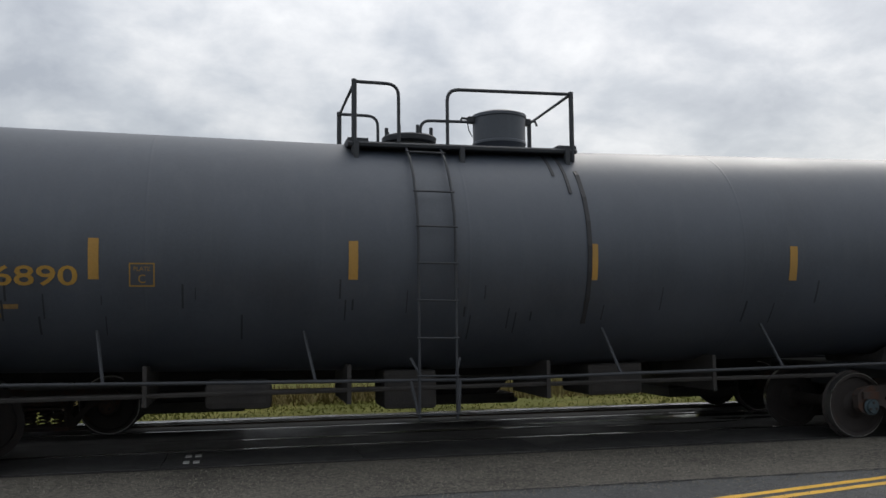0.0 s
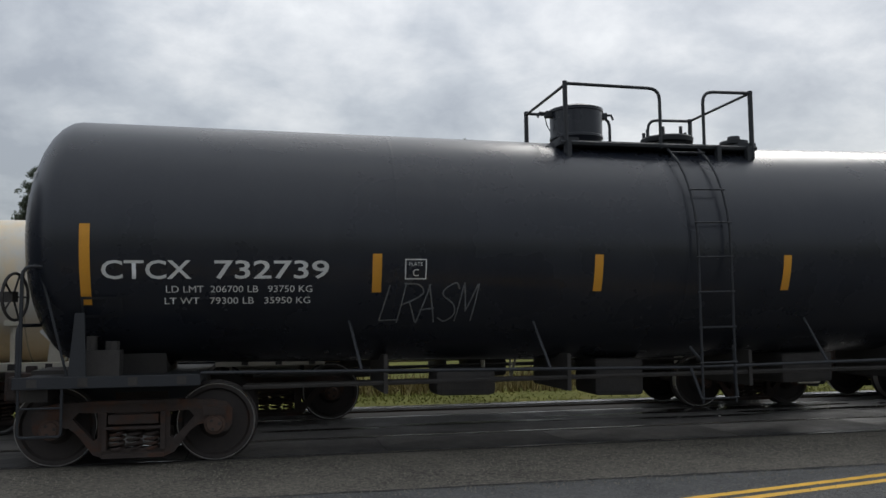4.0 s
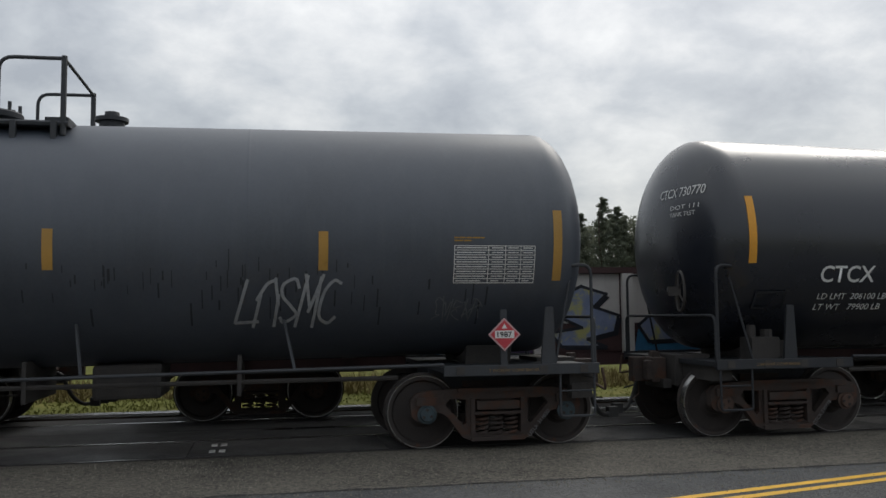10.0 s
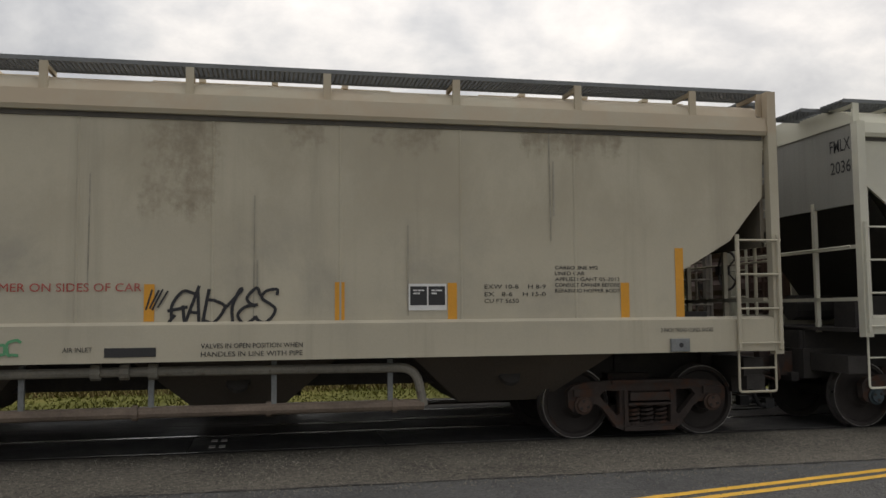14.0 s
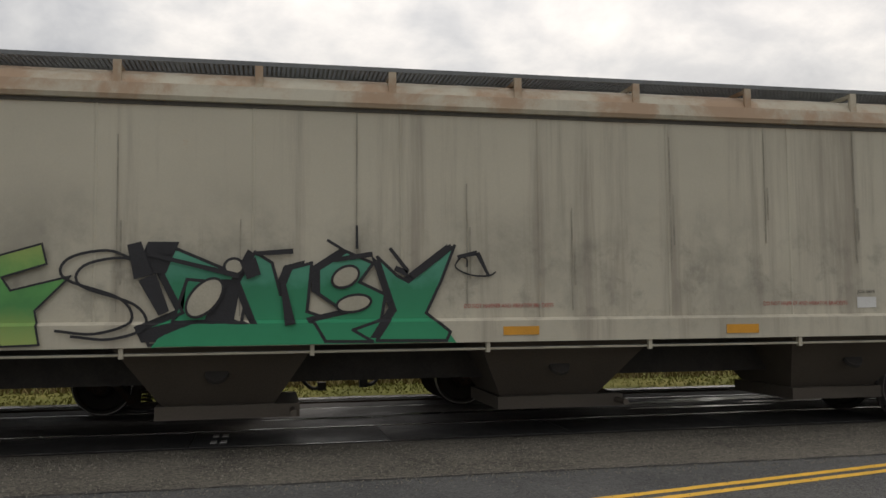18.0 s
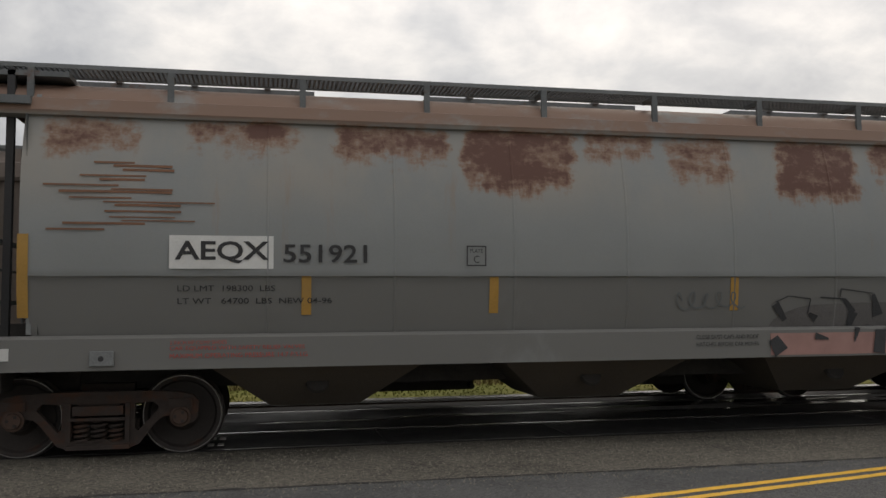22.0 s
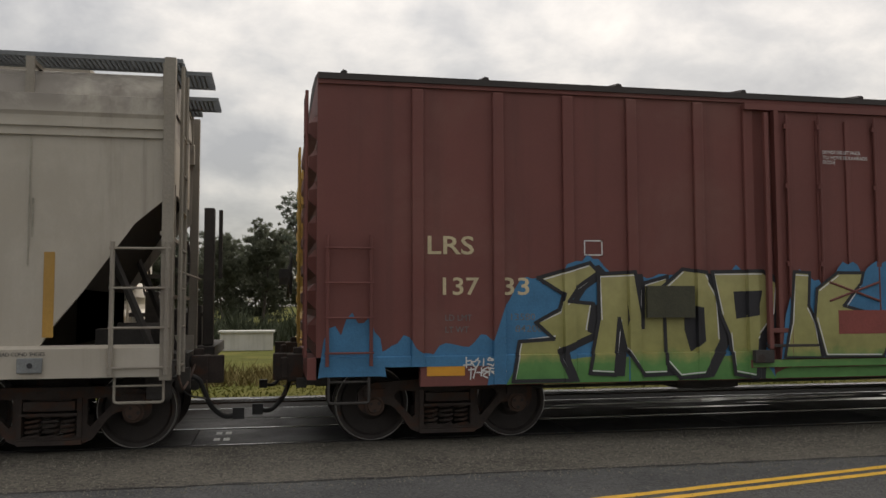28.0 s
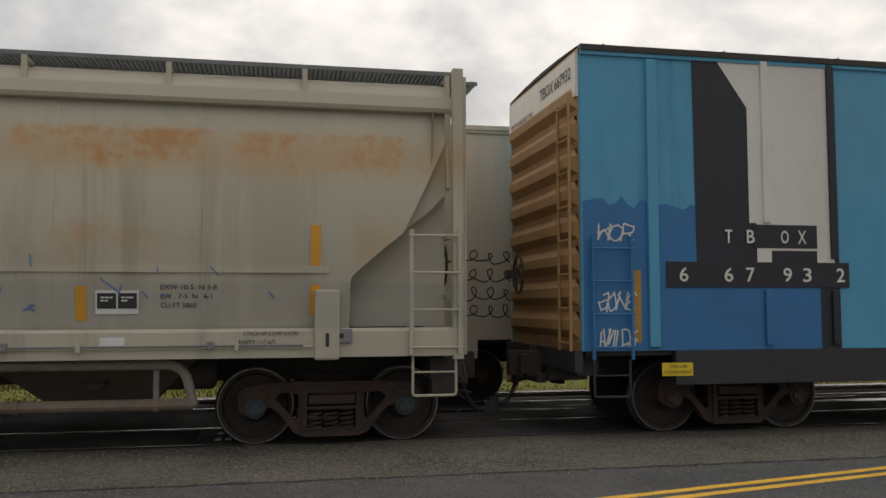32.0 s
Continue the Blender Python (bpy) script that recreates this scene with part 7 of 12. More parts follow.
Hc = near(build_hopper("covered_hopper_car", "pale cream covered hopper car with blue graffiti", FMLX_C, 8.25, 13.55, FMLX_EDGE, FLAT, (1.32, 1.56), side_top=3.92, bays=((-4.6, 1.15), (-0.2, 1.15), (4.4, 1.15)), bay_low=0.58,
                       slope_paint=SLOPE, blue=True, bay_paint=BAY_GREY, short_posts=True, end_paint=END_SHADE, brace=False, more=(-7.5,), walk_z=4.45, first=-0.06, lip=0.05), 130.4)
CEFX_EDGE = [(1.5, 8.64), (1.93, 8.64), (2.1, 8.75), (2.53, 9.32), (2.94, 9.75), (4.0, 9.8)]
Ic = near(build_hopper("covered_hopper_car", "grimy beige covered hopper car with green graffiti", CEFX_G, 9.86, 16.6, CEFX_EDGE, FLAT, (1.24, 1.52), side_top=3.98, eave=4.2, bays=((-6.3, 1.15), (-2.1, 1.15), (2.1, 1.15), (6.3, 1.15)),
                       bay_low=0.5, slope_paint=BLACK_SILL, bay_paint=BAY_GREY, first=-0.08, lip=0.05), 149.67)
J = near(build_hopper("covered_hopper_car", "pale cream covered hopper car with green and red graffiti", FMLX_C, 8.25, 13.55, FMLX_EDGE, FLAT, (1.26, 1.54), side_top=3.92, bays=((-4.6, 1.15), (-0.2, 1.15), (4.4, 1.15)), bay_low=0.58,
                      slope_paint=SLOPE, bay_paint=BAY_GREY, short_posts=True, end_paint=END_SHADE, brace=False, more=(-7.5,), walk_z=4.45, first=-0.06, lip=0.05), 169.04)


def bulged(z):
    return -1.6 + 0.115 * ((z - 2.45) / 1.0) ** 2


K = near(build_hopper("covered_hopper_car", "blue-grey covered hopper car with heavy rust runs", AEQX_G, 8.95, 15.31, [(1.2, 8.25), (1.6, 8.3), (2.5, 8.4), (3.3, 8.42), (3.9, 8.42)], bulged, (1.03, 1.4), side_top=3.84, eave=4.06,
                      bays=((-5.2, 1.3), (-1.75, 1.3), (1.75, 1.3), (5.2, 1.3)), gate=False, bay_low=0.5, bay_paint=BAY_GREY, post_w=0.07, walk_z=4.45, inset=0.2, frame_paint=SOOTY, slope_paint=GREY_FIT, end_low=1.42, end_in=0.62, end_paint=GREY_FIT, first=-0.9, pitch=1.5, end_ribs=False, brace=False, step_w=0.3, corner_w=0.08), 187.74)
for s_ in (-1, 1):
    part("end_beam", bx(*sorted((s_ * 8.35, s_ * 8.87)), -1.5, -1.42, 3.94, 4.03), SOOTY, K)
    part("inner_post", bx(*sorted((s_ * 8.56, s_ * 8.64)), -1.3, -1.22, 1.1, 4.38), BLACK_SILL, K)
    part("top_platform", bx(*sorted((s_ * 8.0, s_ * 8.93)), -1.3, -0.62, 4.3, 4.36), SOOTY, K)
SOXX_EDGE = [(1.4, 7.0), (1.73, 7.0), (2.05, 7.12), (2.56, 7.8), (2.97, 8.2), (3.9, 8.22)]
# the dark end colour also carries the shade of the deep end ribs
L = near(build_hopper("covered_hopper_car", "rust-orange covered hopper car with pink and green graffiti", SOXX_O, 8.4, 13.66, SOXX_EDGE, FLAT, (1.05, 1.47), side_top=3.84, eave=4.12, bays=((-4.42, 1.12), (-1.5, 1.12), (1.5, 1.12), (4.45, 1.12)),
                      bay_low=0.42, gate=False, bay_paint=RUST_BAY, bay_y=1.1, slope_paint=RUST_BAY, frame_paint=RUST_FRAME, brace=False, rib_out=0.13, corner_w=0.09, walk_z=4.37, end_low=2.0, first=-0.72, pitch=1.5, lip=0.05, end_paint=mat("grimy_shaded_rust_end", (0.17, 0.115, 0.08), 0.8, vary=0.3, scale=1.5, dirt=(0.09, 0.06, 0.045), dirt_amount=0.6, streak=0.5)), 206.36)
CRDX_EDGE = [(1.2, 6.6), (1.46, 6.76), (1.82, 7.04), (2.57, 7.56), (2.85, 7.88), (3.8, 7.9)]
Mc = near(build_hopper("covered_hopper_car", "tan-grey covered hopper car with silver graffiti", CRDX_T, 7.98, 13.25, CRDX_EDGE, FLAT, (0.9, 1.24), side_top=3.74, eave=4.02, bays=((-3.2, 1.3), (0.6, 1.3), (4.2, 1.3)), bay_low=0.45,
                       gate=False, bay_paint=UNDER, first=0.13, pitch=1.57, frame_paint=mat("grimy_taupe_frame", (0.3, 0.27, 0.225), 0.75, vary=0.25, scale=3, dirt=(0.15, 0.12, 0.1), dirt_amount=0.5), slope_paint=mat("dark_taupe_slope", (0.09, 0.08, 0.068), 0.8, vary=0.3, scale=2), walk_z=4.48, inset=0.08, rise=0.5), 223.8)
N = near(build_boxcar("maroon_box_car", "dull maroon box car with two sliding doors and graffiti", 7.95, 12.67, 1.07, 4.34, 0.72, MAROON, (-6.78, -5.8, -4.92, -4.09, -3.19, -2.5, 2.6, 3.46, 4.36, 5.33, 6.13, 7.08),
                      ((-2.17, -0.04), (0.26, 2.48)), DARK_ROOF, MAROON), 241.3)
TILX_EDGE = [(1.3, 7.83), (1.95, 7.84), (2.01, 7.87), (2.27, 8.16), (2.5, 8.45), (3.03, 8.71), (3.59, 8.97), (3.9, 9.0)]
O = near(build_hopper("covered_hopper_car", "light grey covered hopper car with an orange rust band", TILX_G, 9.15, 15.33, TILX_EDGE, bulged, (1.08, 1.4), side_top=3.98, eave=4.2, bay_paint=BAY_GREY, bays=((-5.0, 1.2), (-1.65, 1.2), (1.65, 1.2), (5.0, 1.2)),
                      gate=False, bay_low=0.45, slope_paint=TILX_G, blue=True, post_w=0.06, walk_z=4.52, gusset=True, inset=0.2, first=-0.44), 259.95)
P = near(build_boxcar("blue_box_car", "tall bright blue box car with a painted white arrow", 9.3, 14.0, 1.1, 4.86, 0.68, BLUE, (-8.37, -4.6, 4.6, 5.9, 6.9, 8.3), ((-1.6, 0.0), (0.0, 1.6)), DARK_ROOF, TAN_END, BLACK_SILL, end_ribs=8, roof_h=0.05, ladder_paint=DEEP), 279.9)

# ---- the far train ----
far(build_hopper("covered_hopper_car", "cream covered hopper car of the far train", FMLX_C, 8.2, 13.2, FMLX_EDGE, FLAT, (1.2, 1.5), far=True, slope_paint=BLACK_SILL, walk_z=4.32), 3.3)
FAR_TANK = dict(half=4.7, spacing=8.4, r=1.25, zc=2.22, far=True, brackets=(-2.2, 2.2))
X1, SX1 = build_tank_car("pale_green_tank_car", "pale green tank car of the far train", MINT, CREAM_FIT, **{**FAR_TANK, "r": 1.32, "zc": 2.4, "half": 4.4}, bars_at=[(-4.3, 1), (4.3, 1)], tall=(1.9, 2.6), plat=(-1.2, 1.4))
far(X1, -11.0)
CREAMS = []
for w in (-23.55, -35.75, -48.35):
    c, SX = build_tank_car("cream_tank_car", "stained cream tank car with brown stripes", CREAM, CREAM_FIT, **{**FAR_TANK, "half": 5.25, "dome": 0.3, "r": 1.22, "zc": 2.11}, pot_h=0.5, plat=(-2.1, 1.4) if w > -40 else (-1.4, 2.1), ladder_x=-0.6 if w > -40 else 0.75, pot_x=0.6 if w > -40 else -0.7,
                           man_x=-1.4 if w > -40 else 1.5)
    for x_ in (-3.55, -1.9, -0.35, 1.2, 2.85, 4.25):
        part("weld_seam", lathe(bmesh.new(), [(x_ - 0.012, 1.218), (x_ - 0.01, 1.2235), (x_ + 0.01, 1.2235), (x_ + 0.012, 1.218)], 72, "x"), SEAM, c, "thin grimy weld round the tank", (0, 0, 2.11), True)
    for x_ in (-4.1, 0.35, 4.1):
        post = part("side_post", pipe(bmesh.new(), [(x_, -1.1, 1.05), (x_, -1.12, 1.62)], 0.05, 8), CREAM_FIT, c, "stubby cream post beside the tank")
        part("post_foot", soft_box(x_ - 0.12, x_ + 0.12, -1.2, -1.05, 1.6, 1.68, 0.01), CREAM_FIT, post)
    for s_ in (-1, 1):
        part("end_hoop", pipe(bmesh.new(), bent([(s_ * 4.95, -1.35, 1.03), (s_ * 4.95, -1.35, 2.1), (s_ * 5.75, -1.35, 2.1), (s_ * 5.75, -1.35, 1.03)], 0.1, 4), 0.03, 8), CREAM_FIT, c, "cream hoop rail beside the tank's head")
    plq = part("hazard_placard", plate(bmesh.new(), [[(4.75, 1.28), (4.98, 1.51), (4.75, 1.74), (4.52, 1.51)]], -1.362, -1.35), WHITE_P, c, "scratched white diamond placard")
    frame_lines(c, 4.66, 4.84, 1.42, 1.6, 0.02, BLACK_P, lambda z: -1.364, "placard_mark")
    for x_ in (-5.95, -5.68):
        part("brake_stand", pipe(bmesh.new(), [(x_, -0.95, 1.03), (x_, -0.95, 2.25)], 0.035, 8), CREAM_FIT, c)
    put("brake_wheel", BRAKE_WHEEL, None, c, "", pose(-6.15, -0.95, 1.8, 0, 0, 80))
    CREAMS.append(far(c, w))


GON_RED = mat("dark_maroon_gondola", (0.075, 0.036, 0.036), 0.75, vary=0.25, scale=1.5, dirt=(0.04, 0.03, 0.03), dirt_amount=0.5, streak=0.5)
GON_WHITE = mat("chalky_white_panel", (0.62, 0.6, 0.57), 0.7, vary=0.12, scale=2, dirt=(0.35, 0.3, 0.28), dirt_amount=0.5, streak=0.4)


def build_gondola():
    car = thing("gondola_car", "low maroon gondola car with graffiti on white panels", "gondola car", group="freight cars of the far train")
    half = 8.0
    for s in (-1, 1):
        part("side_wall", bx(-half, half, *sorted((s * 1.5, s * 1.44)), 1.0, 2.34), GON_RED, car)
        part("top_rim", bx(-half, half, *sorted((s * 1.58, s * 1.42)), 2.34, 2.44), GON_RED, car)
        for i in range(11):
            x = -half + 0.1 + i * (2 * half - 0.2) / 10
            part("side_post", bx(x - 0.1, x + 0.1, *sorted((s * 1.5, s * 1.58)), 1.0, 2.338), GON_WHITE if 0 < i < 10 else GON_RED, car)
        part("side_sill", bx(-half, half, *sorted((s * 1.5, s * 1.4)), 0.8, 0.998), GON_RED, car)
        part("end_wall", bx(*sorted((s * half, s * (half - 0.06))), -1.43, 1.43, 1.0, 2.42), GON_RED, car)
    rnd = random.Random(5)
    for i in range(10):
        x = -half + 0.1 + i * (2 * half - 0.2) / 10
        if i < 9:
            part("white_panel", bx(x + 0.13, x + 1.45, -1.507, -1.5, rnd.choice((1.02, 1.35, 1.5)), 2.33), GON_WHITE, car, "chalky white painted panel")
    part("end_panel", bx(half - 0.95, half - 0.02, -1.515, -1.5, 1.0, 2.33), GON_RED, car)
    part("floor", bx(-half, half, -1.43, 1.43, 0.95, 1.0), UNDER, car)
    add_draft_gear(car, half, UNDER)
    add_bogies(car, 12.2)
    return car


GON = far(build_gondola(), -63.2)
BR = far(build_boxcar("brown_box_car", "tall brown box car with yellow posts", 7.7, 11.8, 1.05, 4.1, 0.8, BROWN_CAR, (-6.4, -5.1, -3.8, -2.5, 2.5, 3.8, 5.1, 6.4), (), DARK_ROOF, BROWN_CAR, far=True), -80.3)
far(build_hopper("covered_hopper_car", "grimy off-white covered hopper car with rust spots", RUSTY_WHITE, 7.9, 12.4, FMLX_EDGE[:-2] + [(3.3, 7.8), (3.95, 7.8)], FLAT, (1.2, 1.5), side_top=3.6, eave=3.85, far=True, walk_z=4.12), -97.1)
far(build_boxcar("maroon_box_car", "plain maroon box car of the far train", 7.7, 11.8, 1.05, 4.0, 0.8, MAROON, (-6.4, -5.1, -3.8, -2.5, 2.5, 3.8, 5.1, 6.4), ((-1.5, 1.5),), DARK_ROOF, MAROON, far=True), -114.2)
LAD = far(build_boxcar("maroon_box_car", "maroon box car with yellow letters down its side", 8.0, 12.2, 1.05, 4.05, 0.8, MAROON, (-6.6, -5.2, -3.8, -2.4, 2.4, 3.8, 5.2, 6.6), (), DARK_ROOF, MAROON, far=True), -132.0)
far(build_hopper("covered_hopper_car", "dull taupe covered hopper car of the far train", TAUPE_CAR, 7.9, 12.4, FMLX_EDGE[:-2] + [(3.3, 7.8), (3.95, 7.8)], FLAT, (1.2, 1.5), side_top=3.6, eave=3.9, far=True, walk_z=4.15), -149.2)
GTX, SG = build_tank_car("black_tank_car", "black tank car of the far train with white lettering", FADED_TANK, BLACK_FIT, **{**FAR_TANK, "r": 1.35, "zc": 2.3, "half": 4.4})
far(GTX, -163.4)
far(build_boxcar("yellow_box_car", "golden yellow box car of the far train", 11.2, 16.8, 1.08, 4.35, 0.8, YELLOW_CAR, (-9, -7, -5, -3, 3, 5, 7, 9), ((-2.4, 0), (0, 2.4)), DARK_ROOF, YELLOW_CAR, far=True), -181.3)
RF = far(build_boxcar("refrigerator_car", "long dirty-white refrigerator car with smooth sides", 10.1, 15.6, 1.1, 4.75, 0.8, WHITE_CAR, (-9.9, -1.48, 9.9), ((-0.7, 1.7),), WHITE_CAR, WHITE_CAR, far=True), -205.4)
LAST = far(build_boxcar("cream_box_car", "dusty cream box car with vent slots and scrawls", 8.0, 12.2, 1.1, 4.6, 0.8, CREAM_CAR, (-6.6, -5, -3.4, 3.4, 5), ((-1.5, 1.5),), CREAM_CAR, CREAM_CAR, far=True), -224.1)
# gear beside the reefer's door
for x_ in (-0.9, -0.78):
    part("door_rod", pipe(bmesh.new(), [(x_, -1.63, 1.2), (x_, -1.63, 4.5)], 0.022, 8), WHITE_CAR, RF)
for z_ in (1.5, 2.4, 3.0, 3.7):
    part("rod_keeper", soft_box(-0.98, -0.72, -1.68, -1.552, z_, z_ + 0.09, 0.01), WHITE_CAR, RF)
for z_ in (2.26, 3.55):
    part("hinge_plate", soft_box(-1.12, -1.0, -1.6, -1.552, z_, z_ + 0.31, 0.01), UNDER, RF)
# the reefer's end platform with its dark mast
part("end_platform", soft_box(10.12, 11.5, -1.35, 1.35, 0.86, 1.04, 0.02), UNDER, RF)
part("end_mast", soft_box(11.3, 11.46, -1.2, -0.95, 1.04, 3.22, 0.02), UNDER, RF, "tall dark mast on the end platform")
part("end_mast", soft_box(11.52, 11.58, -1.1, -1.0, 2.1, 3.2, 0.01), UNDER, RF)
for z in (1.5, 2.1):
    part("platform_rail", bx(10.15, 11.3, -1.16, -1.1, z, z + 0.06), UNDER, RF)
for x in (10.4, 10.75, 11.05):
    part("gear_box", soft_box(x, x + 0.22, -1.0, 0.6, 1.041, 1.5 + 0.5 * ((x * 7) % 1), 0.03), UNDER, RF)
for i in range(4):
    part("door_hinge", soft_box(-9.9 + 19.6 * (i % 2), -9.6 + 19.6 * (i % 2), -1.6, -1.55, 2.0 + 1.2 * (i // 2), 2.14 + 1.2 * (i // 2), 0.01), UNDER, RF)


# ---- lettering and signs on the near train ----
def words(car, surf, material, rows):
    for text, x, z, h, w in rows:
        lettering(car, text, x, z, h, material, surf, w, offset=0.0 if "M" in text else 0.012 if h > 0.15 else 0.004)


def strips(car, surf, material, rows):
    for x, z0, z1, *w in rows:
        k = (w[0] if w else 0.11) / 2
        patch_on(car, x - k, x + k, z0, z1, material, surf)


def label_box(car, x0, x1, z0, z1, surf):
    """The black consolidated stencil panel with its white frame."""
    patch_on(car, x0, x1, z0, z1, WHITE_P, surf, 0.004, "stencil_panel", "black panel in a white frame")
    w = (x1 - x0)
    for a, b in ((0.04, 0.48), (0.52, 0.96)):
        patch_on(car, x0 + w * a, x0 + w * b, z0 + 0.06, z1 - 0.03, BLACK_P, surf, 0.007, "stencil_field")
        bars(car, x0 + w * (a + 0.08), x0 + w * (b - 0.08), z1 - 0.13, z1 - 0.06, 2, WHITE_P, surf, lift=0.01, seed=int(b * 10))


# first tank car
words(A, SA, YEL_P, [("06890", -5.5, 2.12, 0.22, 1.08)])
plate_mark(A, -3.89, -3.62, 2.11, 2.37, YEL_P, SA)
bars(A, -5.5, -5.0, 1.75, 1.95, 2, DIM_P, SA)
data_table(A, 6.05, 7.09, 2.08, 2.55, WHITE_P, SA)
bars(A, 6.05, 6.4, 2.58, 2.63, 1, YEL_P, SA)
# second
words(B, SB, YEL_P, [("NATX 364145", -6.68, 2.11, 0.22, 1.76), ("THE TANK CAR PEOPLE", -6.68, 1.98, 0.065, 0.99)])
words(B, SB, DIM_P, [("LD LMT  206400 LB  93 600 KG", -6.8, 1.8, 0.065, 1.5), ("LT WT  79000 LB  36 100 KG", -6.8, 1.68, 0.065, 1.5)])
lettering(B, "NATX 364145", -7.62, 2.86, 0.1, YEL_P, lambda z: -0.55, 0.25)
plate_mark(B, -4.16, -3.89, 2.08, 2.34, YEL_P, SB)
data_table(B, 5.99, 7.01, 2.07, 2.55, WHITE_P, SB)
bars(B, 5.99, 6.3, 2.59, 2.63, 1, YEL_P, SB)
# third
words(Cc, SC, WHITE_P, [("CTCX", -7.02, 2.12, 0.21, 0.96), ("732739", -5.81, 2.12, 0.21, 1.29), ("LD LMT  206700 LB   93750 KG", -6.34, 1.97, 0.075, 1.63), ("LT WT   79300 LB   35950 KG", -6.36, 1.84, 0.075, 1.63),
                        ("DOT 117R100W", 6.12, 2.79, 0.045, 0.4), ("CTCX 732739", 6.1, 2.14, 0.045, 0.45), ("2 INCH HF COMP SHOES", 7.1, 1.0, 0.05, 0.6)])
plate_mark(Cc, -3.63, -3.37, 2.11, 2.35, WHITE_P, SC)
data_table(Cc, 6.11, 7.18, 2.2, 2.69, WHITE_P, SC)
bars(Cc, 3.9, 5.6, 1.56, 1.7, 2, WHITE_P, SC)
# fifth
words(E, SE, YEL_P, [("UTLX", -6.49, 2.08, 0.23, 0.94), ("211820", -5.45, 2.09, 0.22, 0.9), ("THE TANK CAR PEOPLE", -6.49, 1.95, 0.07, 0.97)])
words(E, SE, DIM_P, [("LD LMT  206400 LB  93 600 KG", -6.48, 1.76, 0.065, 1.5), ("LT WT   79900 LB  36 100 KG", -6.48, 1.64, 0.065, 1.5)])
lettering(E, "UTLX 211820", -7.62, 2.84, 0.1, YEL_P, lambda z: -0.55, 0.25)
plate_mark(E, -4.02, -3.77, 2.08, 2.33, YEL_P, SE)
data_table(E, 6.13, 7.14, 2.04, 2.49, WHITE_P, SE)
bars(E, 6.13, 6.5, 2.53, 2.6, 2, YEL_P, SE)
# sixth
words(Fc, SF, WHITE_P, [("CTCX", -6.4, 2.04, 0.22, 0.81), ("730770", -5.33, 2.04, 0.22, 1.04), ("LD LMT  206100 LB   93450 KG", -6.37, 1.82, 0.08, 1.66), ("LT WT   79900 LB   36250 KG", -6.37, 1.68, 0.08, 1.66),
                        ("VENT TANK WHEN UNLOADING", 0.6, 1.95, 0.05, 1.05), ("DOT 117R100W", 5.87, 2.49, 0.04, 0.36), ("0.5 CERAMIC FIBER", 2.95, 1.75, 0.04, 0.55)])
lettering(Fc, "CTCX 730770", -7.62, 2.78, 0.1, WHITE_P, lambda z: -0.55, 0.25)
plate_mark(Fc, -4.05, -3.79, 2.02, 2.26, WHITE_P, SF)
data_table(Fc, 5.87, 6.87, 2.03, 2.47, WHITE_P, SF)
patch_on(Fc, 2.34, 3.04, 2.03, 2.47, YSIGN, SF, 0.008, "yellow_notice", "yellow emergency notice with small print")
bars(Fc, 2.4, 2.98, 2.06, 2.44, 6, BLACK_P, SF, lift=0.012, seed=3)
patch_on(Fc, 0.6, 1.23, 1.26, 1.67, YSIGN, SF, 0.008, "yellow_notice", "creased yellow paper notice", 0.08)
bars(Fc, 0.72, 1.2, 1.3, 1.5, 4, WHITE_P, SF, lift=0.012, seed=4)
bars(Fc, -2.1, -1.6, 1.62, 1.76, 3, WHITE_P, SF, seed=6)
bars(Fc, 4.2, 5.1, 1.58, 1.72, 4, WHITE_P, SF, seed=7)
frame_lines(Fc, 6.05, 6.5, 1.52, 1.76, 0.02, WHITE_P, SF, "card_frame", (0.5,))

HS = FLAT
SILL = flat_surface(-1.665)
# first hopper
words(G, HS, BLACK_P, [("GPFX", -6.45, 2.57, 0.22, 0.81), ("11553", -6.4, 2.24, 0.22, 0.86), ("LD LMT  217300 LBS", -6.45, 1.81, 0.08, 1.17), ("LT WT   68700 LBS  NEW 01-99", -6.45, 1.66, 0.08, 1.9),
                       ("CARBOLINE 992", 5.43, 2.15, 0.045, 0.55), ("LINED CAR", 5.43, 2.08, 0.045, 0.38), ("APPLIED GAHT 05-2013", 5.43, 2.01, 0.045, 0.83), ("CONSULT OWNER BEFORE", 5.43, 1.94, 0.045, 0.83),
                       ("REPAIRING HOPPER BODY", 5.43, 1.87, 0.045, 0.84), ("EXW 10-8    H 8-9", 4.55, 1.92, 0.05, 0.76), ("EX   8-6    H 15-0", 4.55, 1.83, 0.05, 0.76), ("CU FT 5650", 4.55, 1.75, 0.05, 0.42)])
words(G, HS, RED_P, [("DO NOT HAMMER ON SIDES OF CAR", -1.68, 1.9, 0.09, 2.36)])
words(G, SILL, RED_P, [("WARNING", -7.5, 1.42, 0.06, 0.36), ("MAXIMUM OPERATING", -7.5, 1.33, 0.06, 0.86), ("PRESSURE 14.7 PSIG", -7.5, 1.24, 0.06, 0.82), ("SECONDARY RELIEF VALVE", -4.95, 1.39, 0.055, 0.95),
                       ("SET AT 120 PSIG", -4.95, 1.3, 0.055, 0.62), ("LOCATED ON ROOF", -4.95, 1.21, 0.055, 0.7)])
